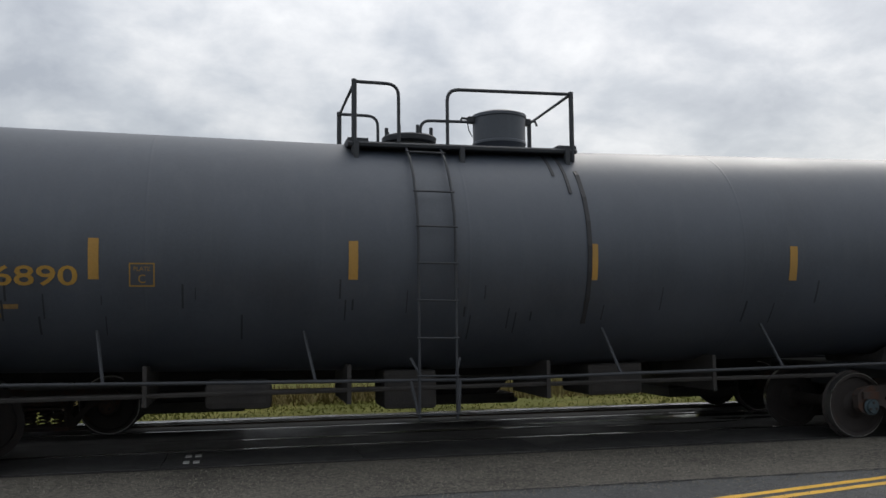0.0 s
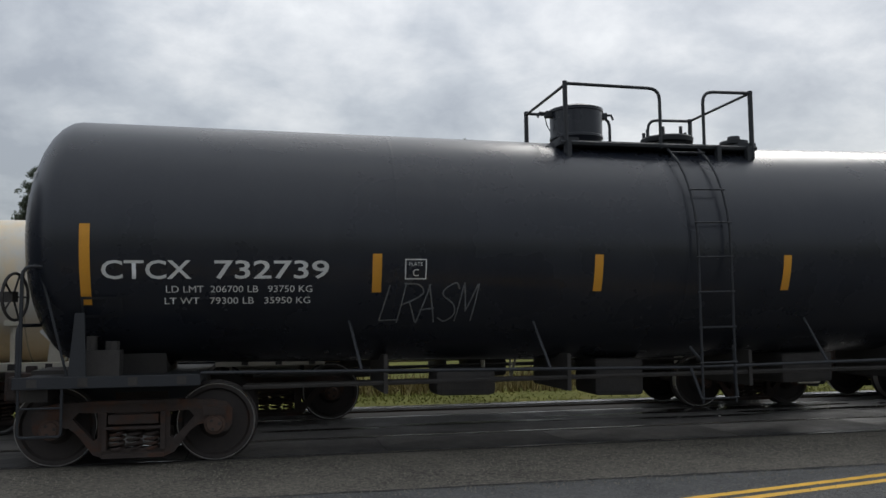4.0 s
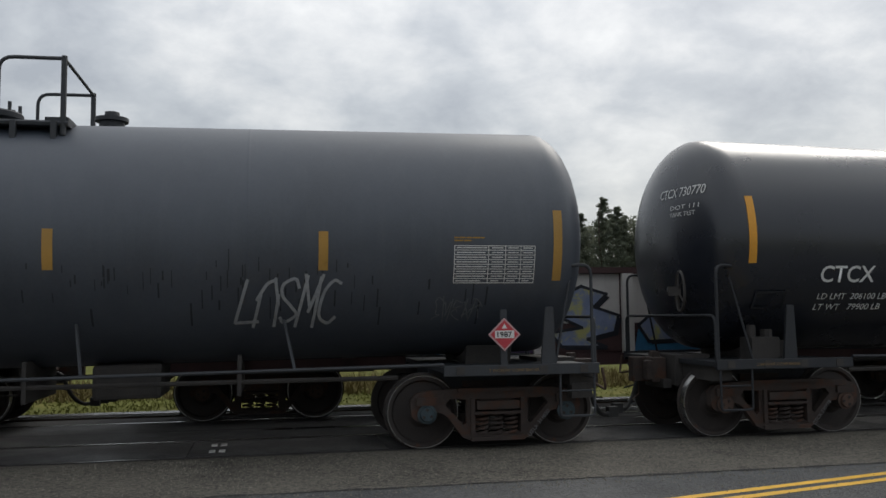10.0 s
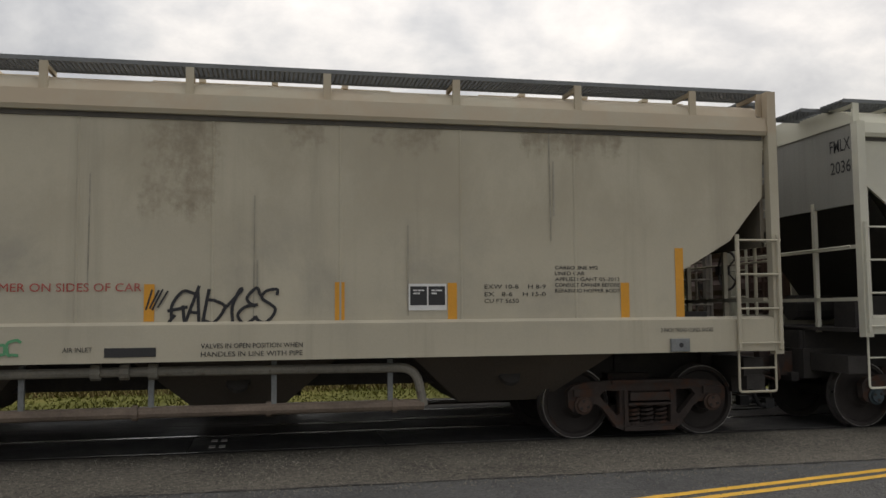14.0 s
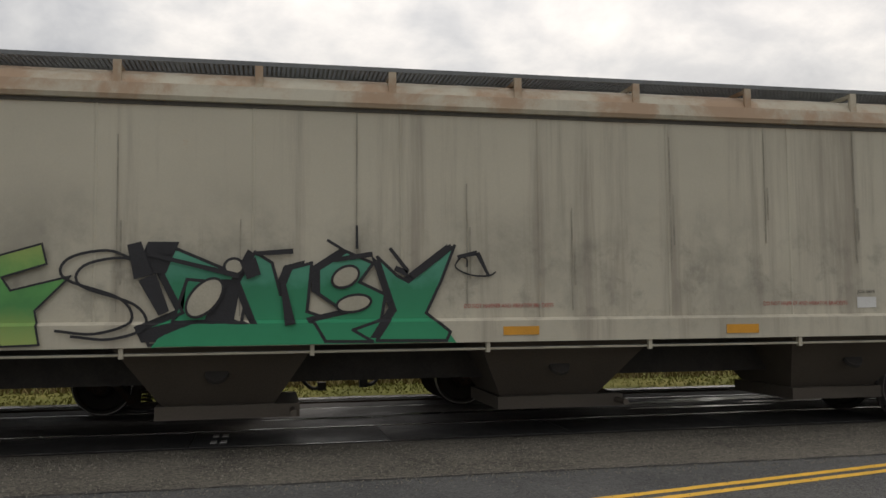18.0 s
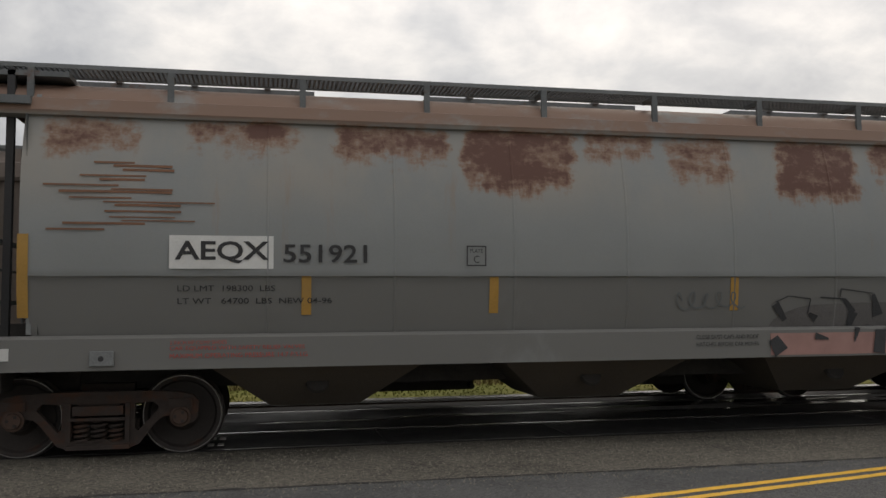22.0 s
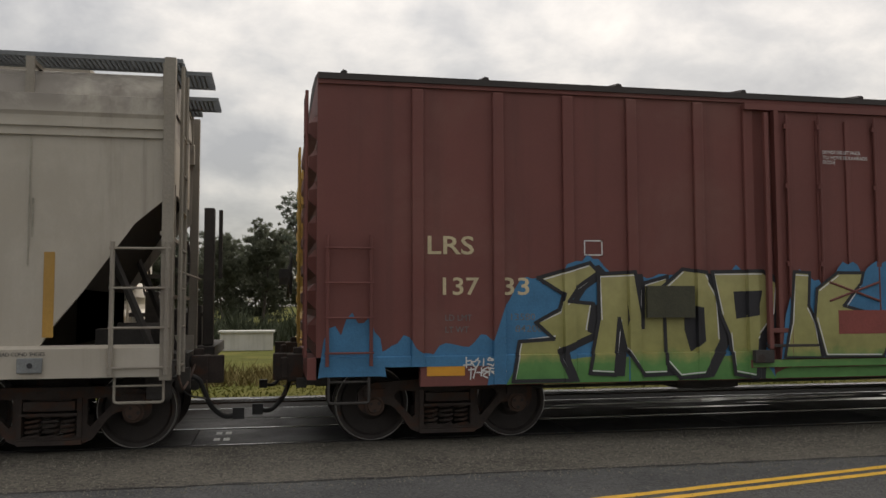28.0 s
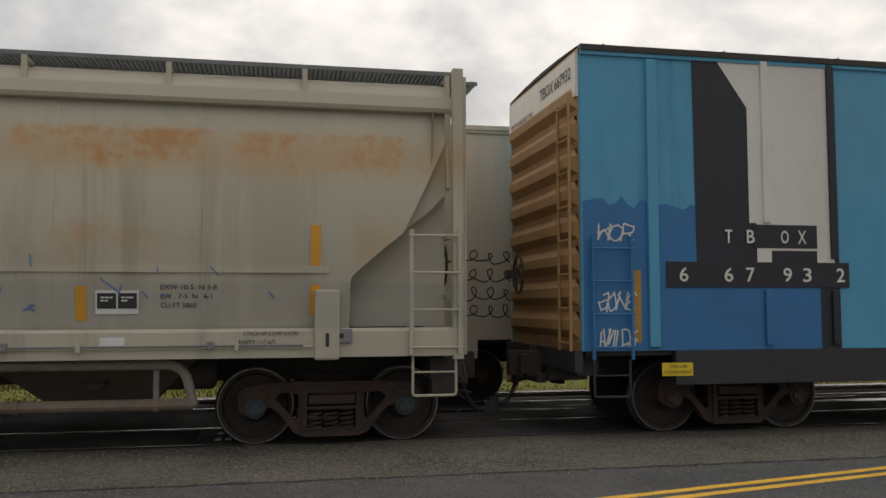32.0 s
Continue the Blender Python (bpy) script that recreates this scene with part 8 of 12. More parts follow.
words(G, SILL, BLACK_P, [("OUTLET MUST BE IN UPWARD", -1.85, 1.31, 0.05, 1.0), ("POSITION BEFORE SHIPPING CAR", -1.85, 1.23, 0.05, 1.15), ("AIR INLET", -0.1, 1.25, 0.05, 0.3), ("VALVES IN OPEN POSITION WHEN", 1.32, 1.27, 0.055, 1.1),
                         ("HANDLES IN LINE WITH PIPE", 1.32, 1.18, 0.055, 1.1), ("2 INCH TREAD COND. SHOES", 6.75, 1.38, 0.05, 0.7), ("2 INCH TREAD COND. SHOES", -6.95, 1.44, 0.05, 0.9)])
patch_on(G, 0.32, 0.85, 1.19, 1.29, BLACK_P, SILL, 0.005, "black_label")
patch_on(G, -6.7, -6.47, 1.7, 1.93, WHITE_P, HS, 0.004, "paper_label")
strips(G, HS, ORANGE, [(-6.83, 1.58, 2.45), (-4.31, 1.58, 2.01), (-1.78, 1.58, 2.0), (0.76, 1.57, 1.98), (2.84, 1.56, 2.0), (4.16, 1.56, 1.99), (6.33, 1.56, 1.99), (7.06, 1.56, 2.42)])
label_box(G, 3.64, 4.09, 1.67, 1.98, HS)
plate_mark(G, -4.91, -4.66, 2.53, 2.78, BLACK_P, HS)
# second and fourth hoppers, of one make
for car, number, lim, wt in ((Hc, "2036", "223000", "63000"), (J, "2029", "222900", "63100")):
    words(car, HS, BLACK_P, [("FMLX", -6.86, 2.53, 0.2, 0.8), (number, -6.88, 2.11, 0.19, 0.64), ("LD LMT  " + lim, -6.92, 1.91, 0.06, 0.78), ("LT WT   " + wt, -6.92, 1.77, 0.06, 0.77),
                             ("EXW  10-8  H  9-8", 6.27, 2.06, 0.05, 0.57), ("EW   8-6  H  15-0", 6.27, 1.95, 0.05, 0.57), ("CU FT 5161", 6.27, 1.84, 0.05, 0.36)])
    lettering(car, "FMLX", -8.26, 3.75, 0.1, BLACK_P, lambda z: -1.2, 0.02)
    strips(car, HS, AMBER_OLD, [(-7.02, 1.61, 2.48), (-4.14, 1.63, 2.04), (-1.35, 1.6, 2.04), (1.45, 1.6, 2.04), (4.1, 1.6, 2.04), (7.11, 1.6, 2.46)])
    plate_mark(car, -5.2, -4.97, 2.31, 2.55, BLACK_P, HS)
    label_box(car, 5.09, 5.51, 1.61, 1.89, HS)
    for x in (-6.66, 6.8):
        bx_ = soft_box(x - 0.22, x + 0.22, -1.7, -1.6, 1.05, 1.44, 0.015)
        lug = part("jacking_pad", bx_, FMLX_C, car)
        part("jack_hole", lathe(bmesh.new(), [(-1.705, 0.01), (-1.705, 0.05), (-1.69, 0.05)], 14), BLACK_P, lug, "", (x + 0.12, 0, 1.2))
    frame_lines(car, -6.7, -6.45, 1.62, 1.74, 0.02, GREY_FIT, HS, "card_holder")
# dark runs along the welds of the side plates
SEAM_STAIN = mat("dark_weld_stain", (0.32, 0.3, 0.245), 0.8, vary=0.35, scale=3, fine=20)
rs_ = random.Random(12)
for car, x0_, dx_, n_, lo_, hi_, reach_ in ((Ic, -0.52, 1.31, 14, 1.56, 3.96, 9.2), (G, 0.12, 1.757, 8, 1.6, 3.84, 7.0), (Mc, 0.2, 1.57, 8, 1.3, 3.5, 6.6)):
    for k in range(-n_, n_ + 1):
        x = x0_ + dx_ * k
        if abs(x) < reach_:
            z = lo_ + rs_.uniform(0.0, 0.9)
            patch_on(car, x - 0.007, x + 0.007, z, min(hi_, z + rs_.uniform(1.0, 2.4)), SEAM_STAIN, HS, 0.0035, "seam_stain", "", rs_.uniform(-0.01, 0.01))
            if rs_.random() < 0.5:
                patch_on(car, x + 0.03, x + 0.05, z + 0.3, z + 0.3 + rs_.uniform(0.2, 0.8), SEAM_STAIN, HS, 0.0032, "seam_stain")
# third hopper
words(Ic, HS, BLACK_P, [("CEFX", -8.19, 2.52, 0.2, 0.58), ("635709", -8.21, 2.07, 0.2, 0.91), ("LD LMT", -8.2, 1.75, 0.06, 0.28), ("216700", -7.57, 1.75, 0.06, 0.28), ("LT WT", -8.2, 1.61, 0.06, 0.26), ("67300", -7.55, 1.61, 0.06, 0.25),
                        ("EXW 10-2   H N-3", 7.9, 1.9, 0.05, 0.55), ("EW  8-10   H 15-0", 7.9, 1.82, 0.05, 0.55), ("CU FT 6331", 7.9, 1.74, 0.05, 0.34), ("JOB 0695", 6.0, 1.78, 0.05, 0.26)])
words(Ic, HS, RED_P, [("DO NOT HAMMER AND VIBRATOR BRACKETS", 4.65, 1.64, 0.05, 1.2), ("DO NOT HAMMER AND VIBRATOR BRACKETS", 0.75, 1.64, 0.05, 1.1), ("DO NOT HAMMER AND VIBRATOR BRACKETS", -5.2, 1.66, 0.05, 1.2)])
strips(Ic, SILL, ORANGE, [(-7.45, 1.32, 1.44, 0.93), (-1.58, 1.32, 1.42, 0.42), (1.42, 1.32, 1.42, 0.44), (4.3, 1.3, 1.41, 0.44), (7.15, 1.3, 1.42, 0.95)])
plate_mark(Ic, -6.43, -6.18, 2.3, 2.54, BLACK_P, HS)
label_box(Ic, 7.31, 7.73, 1.61, 1.91, HS)
patch_on(Ic, 6.0, 6.28, 1.6, 1.74, WHITE_P, HS, 0.004, "paper_label")
bars(Ic, 9.0, 9.6, 3.72, 3.8, 2, BLACK_P, HS)
for x in (-8.15, 8.3):
    lug = part("jacking_pad", soft_box(x - 0.22, x + 0.22, -1.7, -1.6, 1.03, 1.42, 0.015), CEFX_G, Ic)
    part("jack_hole", lathe(bmesh.new(), [(-1.705, 0.01), (-1.705, 0.05), (-1.69, 0.05)], 14), BLACK_P, lug, "", (x + 0.1, 0, 1.2))
bm = pipe(bmesh.new(), [(-7.4, -1.5, 1.16), (6.4, -1.5, 1.16)], 0.018, 6)
part("side_pipe", bm, GREY_FIT, Ic)
# fifth hopper
words(K, bulged, BLACK_P, [("551921", -5.62, 2.2, 0.21, 0.95), ("LD LMT  198300  LBS", -6.77, 1.88, 0.065, 1.06), ("LT WT   64700  LBS  NEW 04-96", -6.77, 1.74, 0.065, 1.7), ("EXW 10-8   H N-3", 5.16, 1.96, 0.05, 0.52),
                           ("EW   7-5  N 10-6", 5.16, 1.87, 0.05, 0.52)])
patch_on(K, -6.86, -5.73, 2.13, 2.5, WHITE_P, bulged, 0.005, "renumbering_panel", "white patch behind the car's letters")
lettering(K, "AEQX", -6.8, 2.19, 0.25, BLACK_P, bulged, 1.02, 0.011, 0.02)
words(K, SILL, RED_P, [("2 INCH HF COMP SHOES", -6.83, 1.3, 0.04, 0.6), ("CAR EQUIPPED WITH SAFETY RELIEF VALVES", -6.83, 1.23, 0.05, 1.45), ("MAXIMUM OPERATING PRESSURE 14.7 P.S.I.G", -6.83, 1.15, 0.05, 1.48)])
words(K, SILL, BLACK_P, [("CLOSE DUST CAPS AND ROOF", -0.6, 1.27, 0.05, 0.85), ("HATCHES BEFORE CAR MOVES", -0.6, 1.18, 0.05, 0.85)])
strips(K, bulged, AMBER_OLD, [(-8.36, 1.6, 2.5), (-5.36, 1.61, 2.05), (-3.15, 1.61, 2.04), (0.0, 1.62, 2.04), (2.88, 1.62, 2.02), (5.75, 1.64, 2.04), (8.26, 1.65, 2.46)])
plate_mark(K, -3.49, -3.25, 2.17, 2.41, BLACK_P, bulged)
label_box(K, 2.99, 3.63, 1.66, 2.0, bulged)
patch_on(K, -8.7, -8.45, 1.15, 1.28, WHITE_P, SILL, 0.004, "paper_label")
part("weld_ledge", bx(-8.3, 8.3, -1.612, -1.58, 2.05, 2.065), AEQX_G, K)
# sixth hopper
patch_on(L, -6.42, -5.31, 2.68, 2.9, GREY_FIT, HS, 0.005, "renumbering_panel", "pale grey patch behind the car's letters")
patch_on(L, -6.42, -5.29, 2.24, 2.48, WHITE_P, HS, 0.005, "renumbering_panel", "white patch behind the car's number")
words(L, flat_surface(-1.586), BLACK_P, [("SOXX", -6.23, 2.7, 0.18, 0.64), ("292087", -6.4, 2.27, 0.18, 1.08)])
words(L, HS, BLACK_P, [("LD LMT   217800", -6.42, 1.75, 0.065, 0.86), ("LT WT    68200", -6.42, 1.62, 0.065, 0.86)])
words(L, SILL, BLACK_P, [("PULL HERE", -7.45, 1.26, 0.04, 0.32), ("LIFT HERE", -7.45, 1.19, 0.04, 0.32)])
strips(L, HS, ORANGE, [(-6.9, 1.49, 2.36), (-4.57, 1.5, 1.93), (-1.6, 1.5, 1.95), (1.7, 1.55, 1.98), (4.35, 1.55, 2.0), (6.95, 1.5, 2.36)])
plate_mark(L, -5.0, -4.78, 2.48, 2.72, BLACK_P, HS)
patch_on(L, 3.69, 4.36, 1.79, 2.11, GREY_FIT, HS, 0.004, "paper_label")
bars(L, 3.75, 4.3, 1.84, 2.06, 4, BLACK_P, HS, lift=0.008)
# seventh hopper
words(Mc, HS, BLACK_P, [("CRDX", -6.57, 2.42, 0.2, 0.78), ("12549", -6.6, 2.01, 0.21, 0.86), ("LD LMT  222000", -6.6, 1.55, 0.06, 0.75), ("LT WT   63600", -6.6, 1.4, 0.06, 0.72)])
words(Mc, SILL, BLACK_P, [("CLOSE GATES AND ROOF HATCHES BEFORE MOVING CAR", -0.9, 0.93, 0.04, 1.9), ("2 INCH TREAD COND SHOES", 6.0, 1.14, 0.04, 0.7)])
strips(Mc, HS, AMBER_OLD, [(-3.43, 1.37, 1.82), (-1.12, 1.38, 1.84), (1.23, 1.36, 1.82), (3.73, 1.36, 1.81), (6.7, 1.33, 2.25), (-6.9, 1.33, 2.25)])
plate_mark(Mc, -4.81, -4.56, 2.07, 2.26, BLACK_P, HS)
label_box(Mc, 5.39, 5.79, 1.4, 1.68, HS)
patch_on(Mc, 5.83, 6.0, 0.97, 1.1, YSIGN, SILL, 0.004, "paper_label")
# maroon box car
NS = flat_surface(-1.55)
words(N, NS, mat("yellowed_stencil", (0.56, 0.47, 0.3), 0.65, vary=0.2, scale=5), [("LRS", -6.66, 2.26, 0.22, 0.56), ("137", -6.48, 1.78, 0.21, 0.44), ("33", -5.75, 1.78, 0.21, 0.33)])
words(N, NS, DIM_W, [("LD LMT", -6.45, 1.48, 0.07, 0.32), ("LT WT", -6.45, 1.34, 0.07, 0.28), ("13580", -5.65, 1.48, 0.08, 0.3), ("84200", -5.6, 1.34, 0.08, 0.34)])
ND = flat_surface(-1.645)
words(N, ND, WHITE_P, [("CLOSE & LOCK", 1.02, 3.02, 0.075, 0.58), ("BULKHEADS &", 1.02, 2.92, 0.075, 0.56), ("DOORS BEFORE", 1.02, 2.82, 0.075, 0.6), ("MOVING CAR", 1.02, 2.72, 0.075, 0.5),
                       ("DO NOT USE LIFT TRUCK", -1.48, 3.6, 0.045, 0.55), ("TO MOVE BULKHEADS", -1.48, 3.53, 0.045, 0.65), ("OR DOOR", -1.48, 3.47, 0.045, 0.18)])
bars(N, 1.0, 1.7, 3.42, 3.55, 2, WHITE_P, ND)
patch_on(N, 1.05, 1.62, 1.58, 1.8, MATS["placard_red"], ND, 0.004, "red_panel", "faded red panel on the door")
strips(N, flat_surface(-1.58), ORANGE, [(-6.45, 0.84, 1.0, 0.45), (-3.95, 0.93, 1.03, 0.42), (-1.74, 0.93, 1.03, 0.44), (0.0, 0.95, 1.05, 0.44), (1.8, 0.95, 1.05, 0.42), (3.85, 0.92, 1.02, 0.42), (6.4, 0.85, 1.02, 0.42)])
frame_lines(N, -4.72, -4.48, 2.26, 2.45, 0.016, WHITE_P, NS, "clearance_box")
# eighth hopper
words(O, bulged, BLACK_P, [("TILX", -6.62, 2.7, 0.22, 0.62), ("5983", -6.64, 2.26, 0.21, 0.74), ("LD LMT  218700", -6.68, 1.95, 0.065, 0.83), ("LT WT   67300", -6.68, 1.81, 0.065, 0.83),
                           ("INTERIOR LINED WITH", -1.82, 1.88, 0.05, 0.78), ("CARBOLINE 932 EPOXY", -1.82, 1.79, 0.05, 0.84), ("TRN-FW   9-06", -1.82, 1.7, 0.05, 0.58), ("EXW 10-5  N 3-8", 5.75, 1.84, 0.055, 0.6),
                           ("EW   7-5  N 16-1", 5.75, 1.74, 0.055, 0.55), ("CU FT 5860", 5.75, 1.64, 0.055, 0.38)])
words(O, SILL, RED_P, [("CAR EQUIPPED WITH SAFETY RELIEF VALVES", -4.24, 1.31, 0.05, 1.5), ("MAXIMUM OPERATION PRESSURE 14.7 P.S.I.G", -4.24, 1.23, 0.05, 1.5), ("CLOSE DUST CAPS AND ROOF", 0.06, 1.31, 0.05, 1.0),
                       ("HATCHES BEFORE CAR MOVES", 0.06, 1.23, 0.05, 1.0)])
words(O, SILL, BLACK_P, [("2 INCH HF COMP SHOES", 6.65, 1.33, 0.045, 0.6), ("EMPTY / LOAD", 6.6, 1.22, 0.06, 0.4)])
strips(O, bulged, ORANGE, [(-7.3, 1.5, 2.55), (-4.93, 1.5, 1.92), (-2.31, 1.54, 1.95), (0.1, 1.5, 1.9), (2.55, 1.5, 1.9), (4.92, 1.5, 1.88), (7.44, 2.1, 2.58), (7.44, 1.55, 1.9)])
plate_mark(O, -4.89, -4.66, 2.46, 2.71, BLACK_P, bulged)
label_box(O, 5.07, 5.52, 1.57, 1.83, bulged)
patch_on(O, 5.15, 5.4, 1.21, 1.32, WHITE_P, SILL, 0.004, "paper_label")
part("weld_ledge", bx(-7.6, 7.6, -1.592, -1.56, 2.03, 2.11), TILX_G, O, "raised belt along the side")
for s in (-1, 1):
    pad = part("jacking_post", soft_box(s * 7.57 - 0.14, s * 7.57 + 0.14, -1.72, -1.5, 1.05, 1.84, 0.03), TILX_G, O, "pale jacking post")
    part("jack_mark", bx(s * 7.57 - 0.02, s * 7.57 + 0.02, -1.724, -1.72, 1.2, 1.35), BLACK_P, pad)
# pipes under the side of the first and the last hopper
for car, xa, xb in ((G, -3.75, 3.75), (O, -5.9, 6.0)):
    bm = pipe(bmesh.new(), bent([(xa - 0.1, -1.35, 0.5 if car is O else 0.55), (xa - 0.1, -1.4, 1.0), (0, -1.45, 1.02), (xb, -1.4, 1.0), (xb + 0.1, -1.35, 0.55)], 0.2, 5), 0.055, 10)
    for x in (0.2, 0.5, 0.8):
        pipe(bm, [(x - 0.05, -1.44, 1.02), (x + 0.05, -1.44, 1.02)], 0.09, 10)
    part("air_pipe", bm, mat("dull_grey_pipe", (0.24, 0.225, 0.19), 0.7, 0.1, vary=0.3, scale=3, patch=(0.1, 0.06, 0.04), patch_from=0.6, patch_scale=5), car, "dull grey unloading air pipe")
    bm = pipe(bmesh.new(), [(xa - 0.2, -1.35, 0.56), (xb + 0.1, -1.35, 0.56)], 0.065, 10)
    k = xa
    while k < xb:
        pipe(bm, [(k - 0.03, -1.35, 0.56), (k + 0.03, -1.35, 0.56)], 0.085, 10)
        k += 1.45
    part("product_pipe", bm, mat("rusty_pipe", (0.2, 0.155, 0.12), 0.8, 0.1, vary=0.35, scale=4), car, "rusty unloading product pipe")
    for i in range(6):
        x = xa + 0.5 + (xb - xa - 0.8) * i / 5
        part("pipe_hanger", bx(x - 0.03, x + 0.03, -1.38, -1.33, 0.55, 1.1), GREY_FIT, car)
# blue box car: painted arrow, stencils
WHITE_ART = mat("white_arrow_paint", (0.7, 0.68, 0.63), 0.6, vary=0.12, scale=1.5, dirt=(0.4, 0.38, 0.34), dirt_amount=0.5)
NAVY = mat("black_navy_paint", (0.016, 0.018, 0.026), 0.55, vary=0.2, scale=2)


def flat_paint(car, pts, y, material, name, label=""):
    return part(name, plate(bmesh.new(), [pts], y - 0.004, y), material, car, label)


flat_paint(P, [(-9.28, 1.1), (-5.9, 1.1)] + [(-5.9 - 3.38 * i / 40, 2.76 + 0.2 * i / 40 + 0.05 * math.sin(i * 1.7) + 0.03 * math.sin(i * 4.1)) for i in range(41)], -1.551, DEEP, "deep_blue_field", "deep blue lower half of the side")
flat_paint(P, [(-7.8, 4.84), (-5.78, 4.84), (-5.78, 1.1), (-6.06, 1.1), (-6.06, 1.9), (-7.78, 1.95)], -1.556, NAVY, "black_arrow_shadow", "black shadow of the painted arrow")
flat_paint(P, [(-7.5, 4.83), (-5.85, 4.83), (-5.85, 2.05), (-6.1, 2.05), (-6.1, 2.35), (-6.75, 2.35), (-6.75, 2.05), (-6.95, 2.05), (-6.95, 2.7), (-7.05, 2.7), (-7.05, 4.18)], -1.561, WHITE_ART, "white_arrow", "white painted arrow")
flat_paint(P, [(-7.0, 2.38), (-6.1, 2.38), (-6.1, 2.68), (-7.0, 2.68)], -1.566, NAVY, "black_panel")
flat_paint(P, [(-8.2, 1.88), (-5.65, 1.88), (-5.65, 2.2), (-8.2, 2.2)], -1.566, NAVY, "black_panel")
for x, z0_, z1_, m in ((-6.81, 2.7, 4.8, WHITE_ART), (-5.86, 2.25, 4.8, NAVY), (-5.86, 1.15, 1.85, NAVY), (-6.81, 1.15, 1.85, DEEP)):
    part("side_rib", soft_box(x - 0.05, x + 0.05, -1.595, -1.56, z0_, z1_, 0.015), m, P)
P2 = flat_surface(-1.571)
words(P, P2, WHITE_ART, [("T", -7.4, 2.44, 0.17, 0.1), ("B", -7.1, 2.44, 0.17, 0.11), ("O", -6.62, 2.44, 0.17, 0.11), ("X", -6.38, 2.44, 0.17, 0.12)])
for ch, x in zip("667932", (-8.03, -7.42, -7.12, -6.6, -6.32, -5.84)):
    lettering(P, ch, x, 1.95, 0.18, WHITE_ART, P2, 0.12, offset=0.01)
patch_on(P, -8.29, -7.88, 0.79, 0.95, YSIGN, flat_surface(-1.585), 0.005, "yellow_notice", "yellow excess height notice")
lettering(P, "THIS CAR", -8.2, 0.89, 0.035, BLACK_P, flat_surface(-1.592), 0.24)
lettering(P, "EXCEEDS HEIGHT", -8.26, 0.82, 0.035, BLACK_P, flat_surface(-1.592), 0.36)
strips(P, flat_surface(-1.552), AMBER_OLD, [(-8.59, 1.2, 2.09), (-5.93, 1.02, 1.48)])
bm = bmesh.new()
box(bm, -9.34, -9.3, -1.5, 1.5, 4.25, 4.8)
part("end_band", bm, WHITE_CAR, P, "white band across the end")


def end_lettering(car, words_, x, y0, z, height, width, material):
    """Lettering on the end wall that faces the coming cars."""
    me = text_mesh(words_, 0.006)
    n = len(me.vertices)
    co = np.zeros(n * 3)
    me.vertices.foreach_get("co", co)
    co = co.reshape(n, 3)
    lo, hi = co.min(0), co.max(0)
    yy = y0 - (co[:, 0] - lo[0]) * width / (hi[0] - lo[0])
    zz = z + (co[:, 1] - lo[1]) * height / (hi[1] - lo[1])
    co[:, 0], co[:, 1], co[:, 2] = x, yy, zz
    me.vertices.foreach_set("co", co.reshape(-1))
    return put("lettering", me, material, car)


end_lettering(P, "TBOX 667932", -9.346, -0.1, 4.5, 0.16, 1.25, BLACK_P)
end_lettering(P, "EXCESS HEIGHT CAR", -9.346, 1.35, 4.36, 0.09, 1.1, BLACK_P)
for car, half, num, z in ((Hc, 8.25, "2036", 3.5), (J, 8.25, "2029", 3.5)):
    end_lettering(car, "FMLX", -half + 0.114, -0.95, z + 0.3, 0.17, 0.42, BLACK_P)
    end_lettering(car, num, -half + 0.114, -0.95, z, 0.17, 0.42, BLACK_P)
end_lettering(G, "GPFX 11553", -8.306, -0.5, 3.62, 0.15, 0.85, BLACK_P)

# ---- lettering and signs on the far train ----
BROWN_P = mat("brown_stripe", (0.2, 0.115, 0.045), 0.6, vary=0.2, scale=5)
for c, num, w in zip(CREAMS, ("80211", "80171", "80242"), (0, 1, 2)):
    words(c, SX, BLACK_P, [("CMRX", -3.86 - 0.45 * (w == 2), 1.84, 0.21, 0.68), (num, -3.1 - 0.45 * (w == 2), 1.84, 0.22, 0.76), ("LD LMT  205400 LB  93 150 KG", -3.85, 1.68, 0.08, 1.62), ("LT WT   57600 LB  26 150 KG", -3.85, 1.53, 0.08, 1.62), ("NEW 10-1997", -3.9, 1.4, 0.06, 0.65)])
    for x, tall_ in ((-4.98, 1), (-1.98, 0), (0.42, 0), (2.55, 0), (5.05, 1)) if w < 2 else ((-4.95, 1), (-2.5, 0), (0.15, 0), (2.5, 0), (5.1, 1)):
        for d in ((-0.075, 0.075) if w < 2 else (0,)):
            patch_on(c, x + d - 0.055, x + d + 0.055, 1.6 if tall_ else 1.9, 2.5 if tall_ else 2.28, BROWN_P, SX)
    patch_on(c, 1.5, 2.1, 1.92, 2.12, YSIGN, SX, 0.006, "yellow_notice")
    bars(c, 1.55, 2.05, 1.95, 2.1, 3, BLACK_P, SX, lift=0.01)
    bars(c, 1.5, 2.1, 1.68, 1.86, 3, GREY_FIT, SX)
    frame_lines(c, 3.0, 3.9, 1.62, 2.1, 0.012, GREY_FIT, SX, "stencil_table", (0.4, 0.6, 0.8), (0.25, 0.5, 0.75))
    bars(c, 3.05, 3.85, 1.62, 2.1, 6, GREY_FIT, SX, seed=8)
    for d_ in (0.0, 0.2):
        patch_on(c, 2.28 + d_, 2.46 + d_, 1.62, 1.82, BLACK_P, SX, 0.006, "black_label")
words(X1, SX1, BLACK_P, [("CRDX 111665", -2.6, 2.0, 0.2, 1.7)])
words(GTX, SG, WHITE_P, [("GATX", -3.15, 2.0, 0.2, 0.62), ("55326", -2.38, 2.0, 0.2, 0.72)])
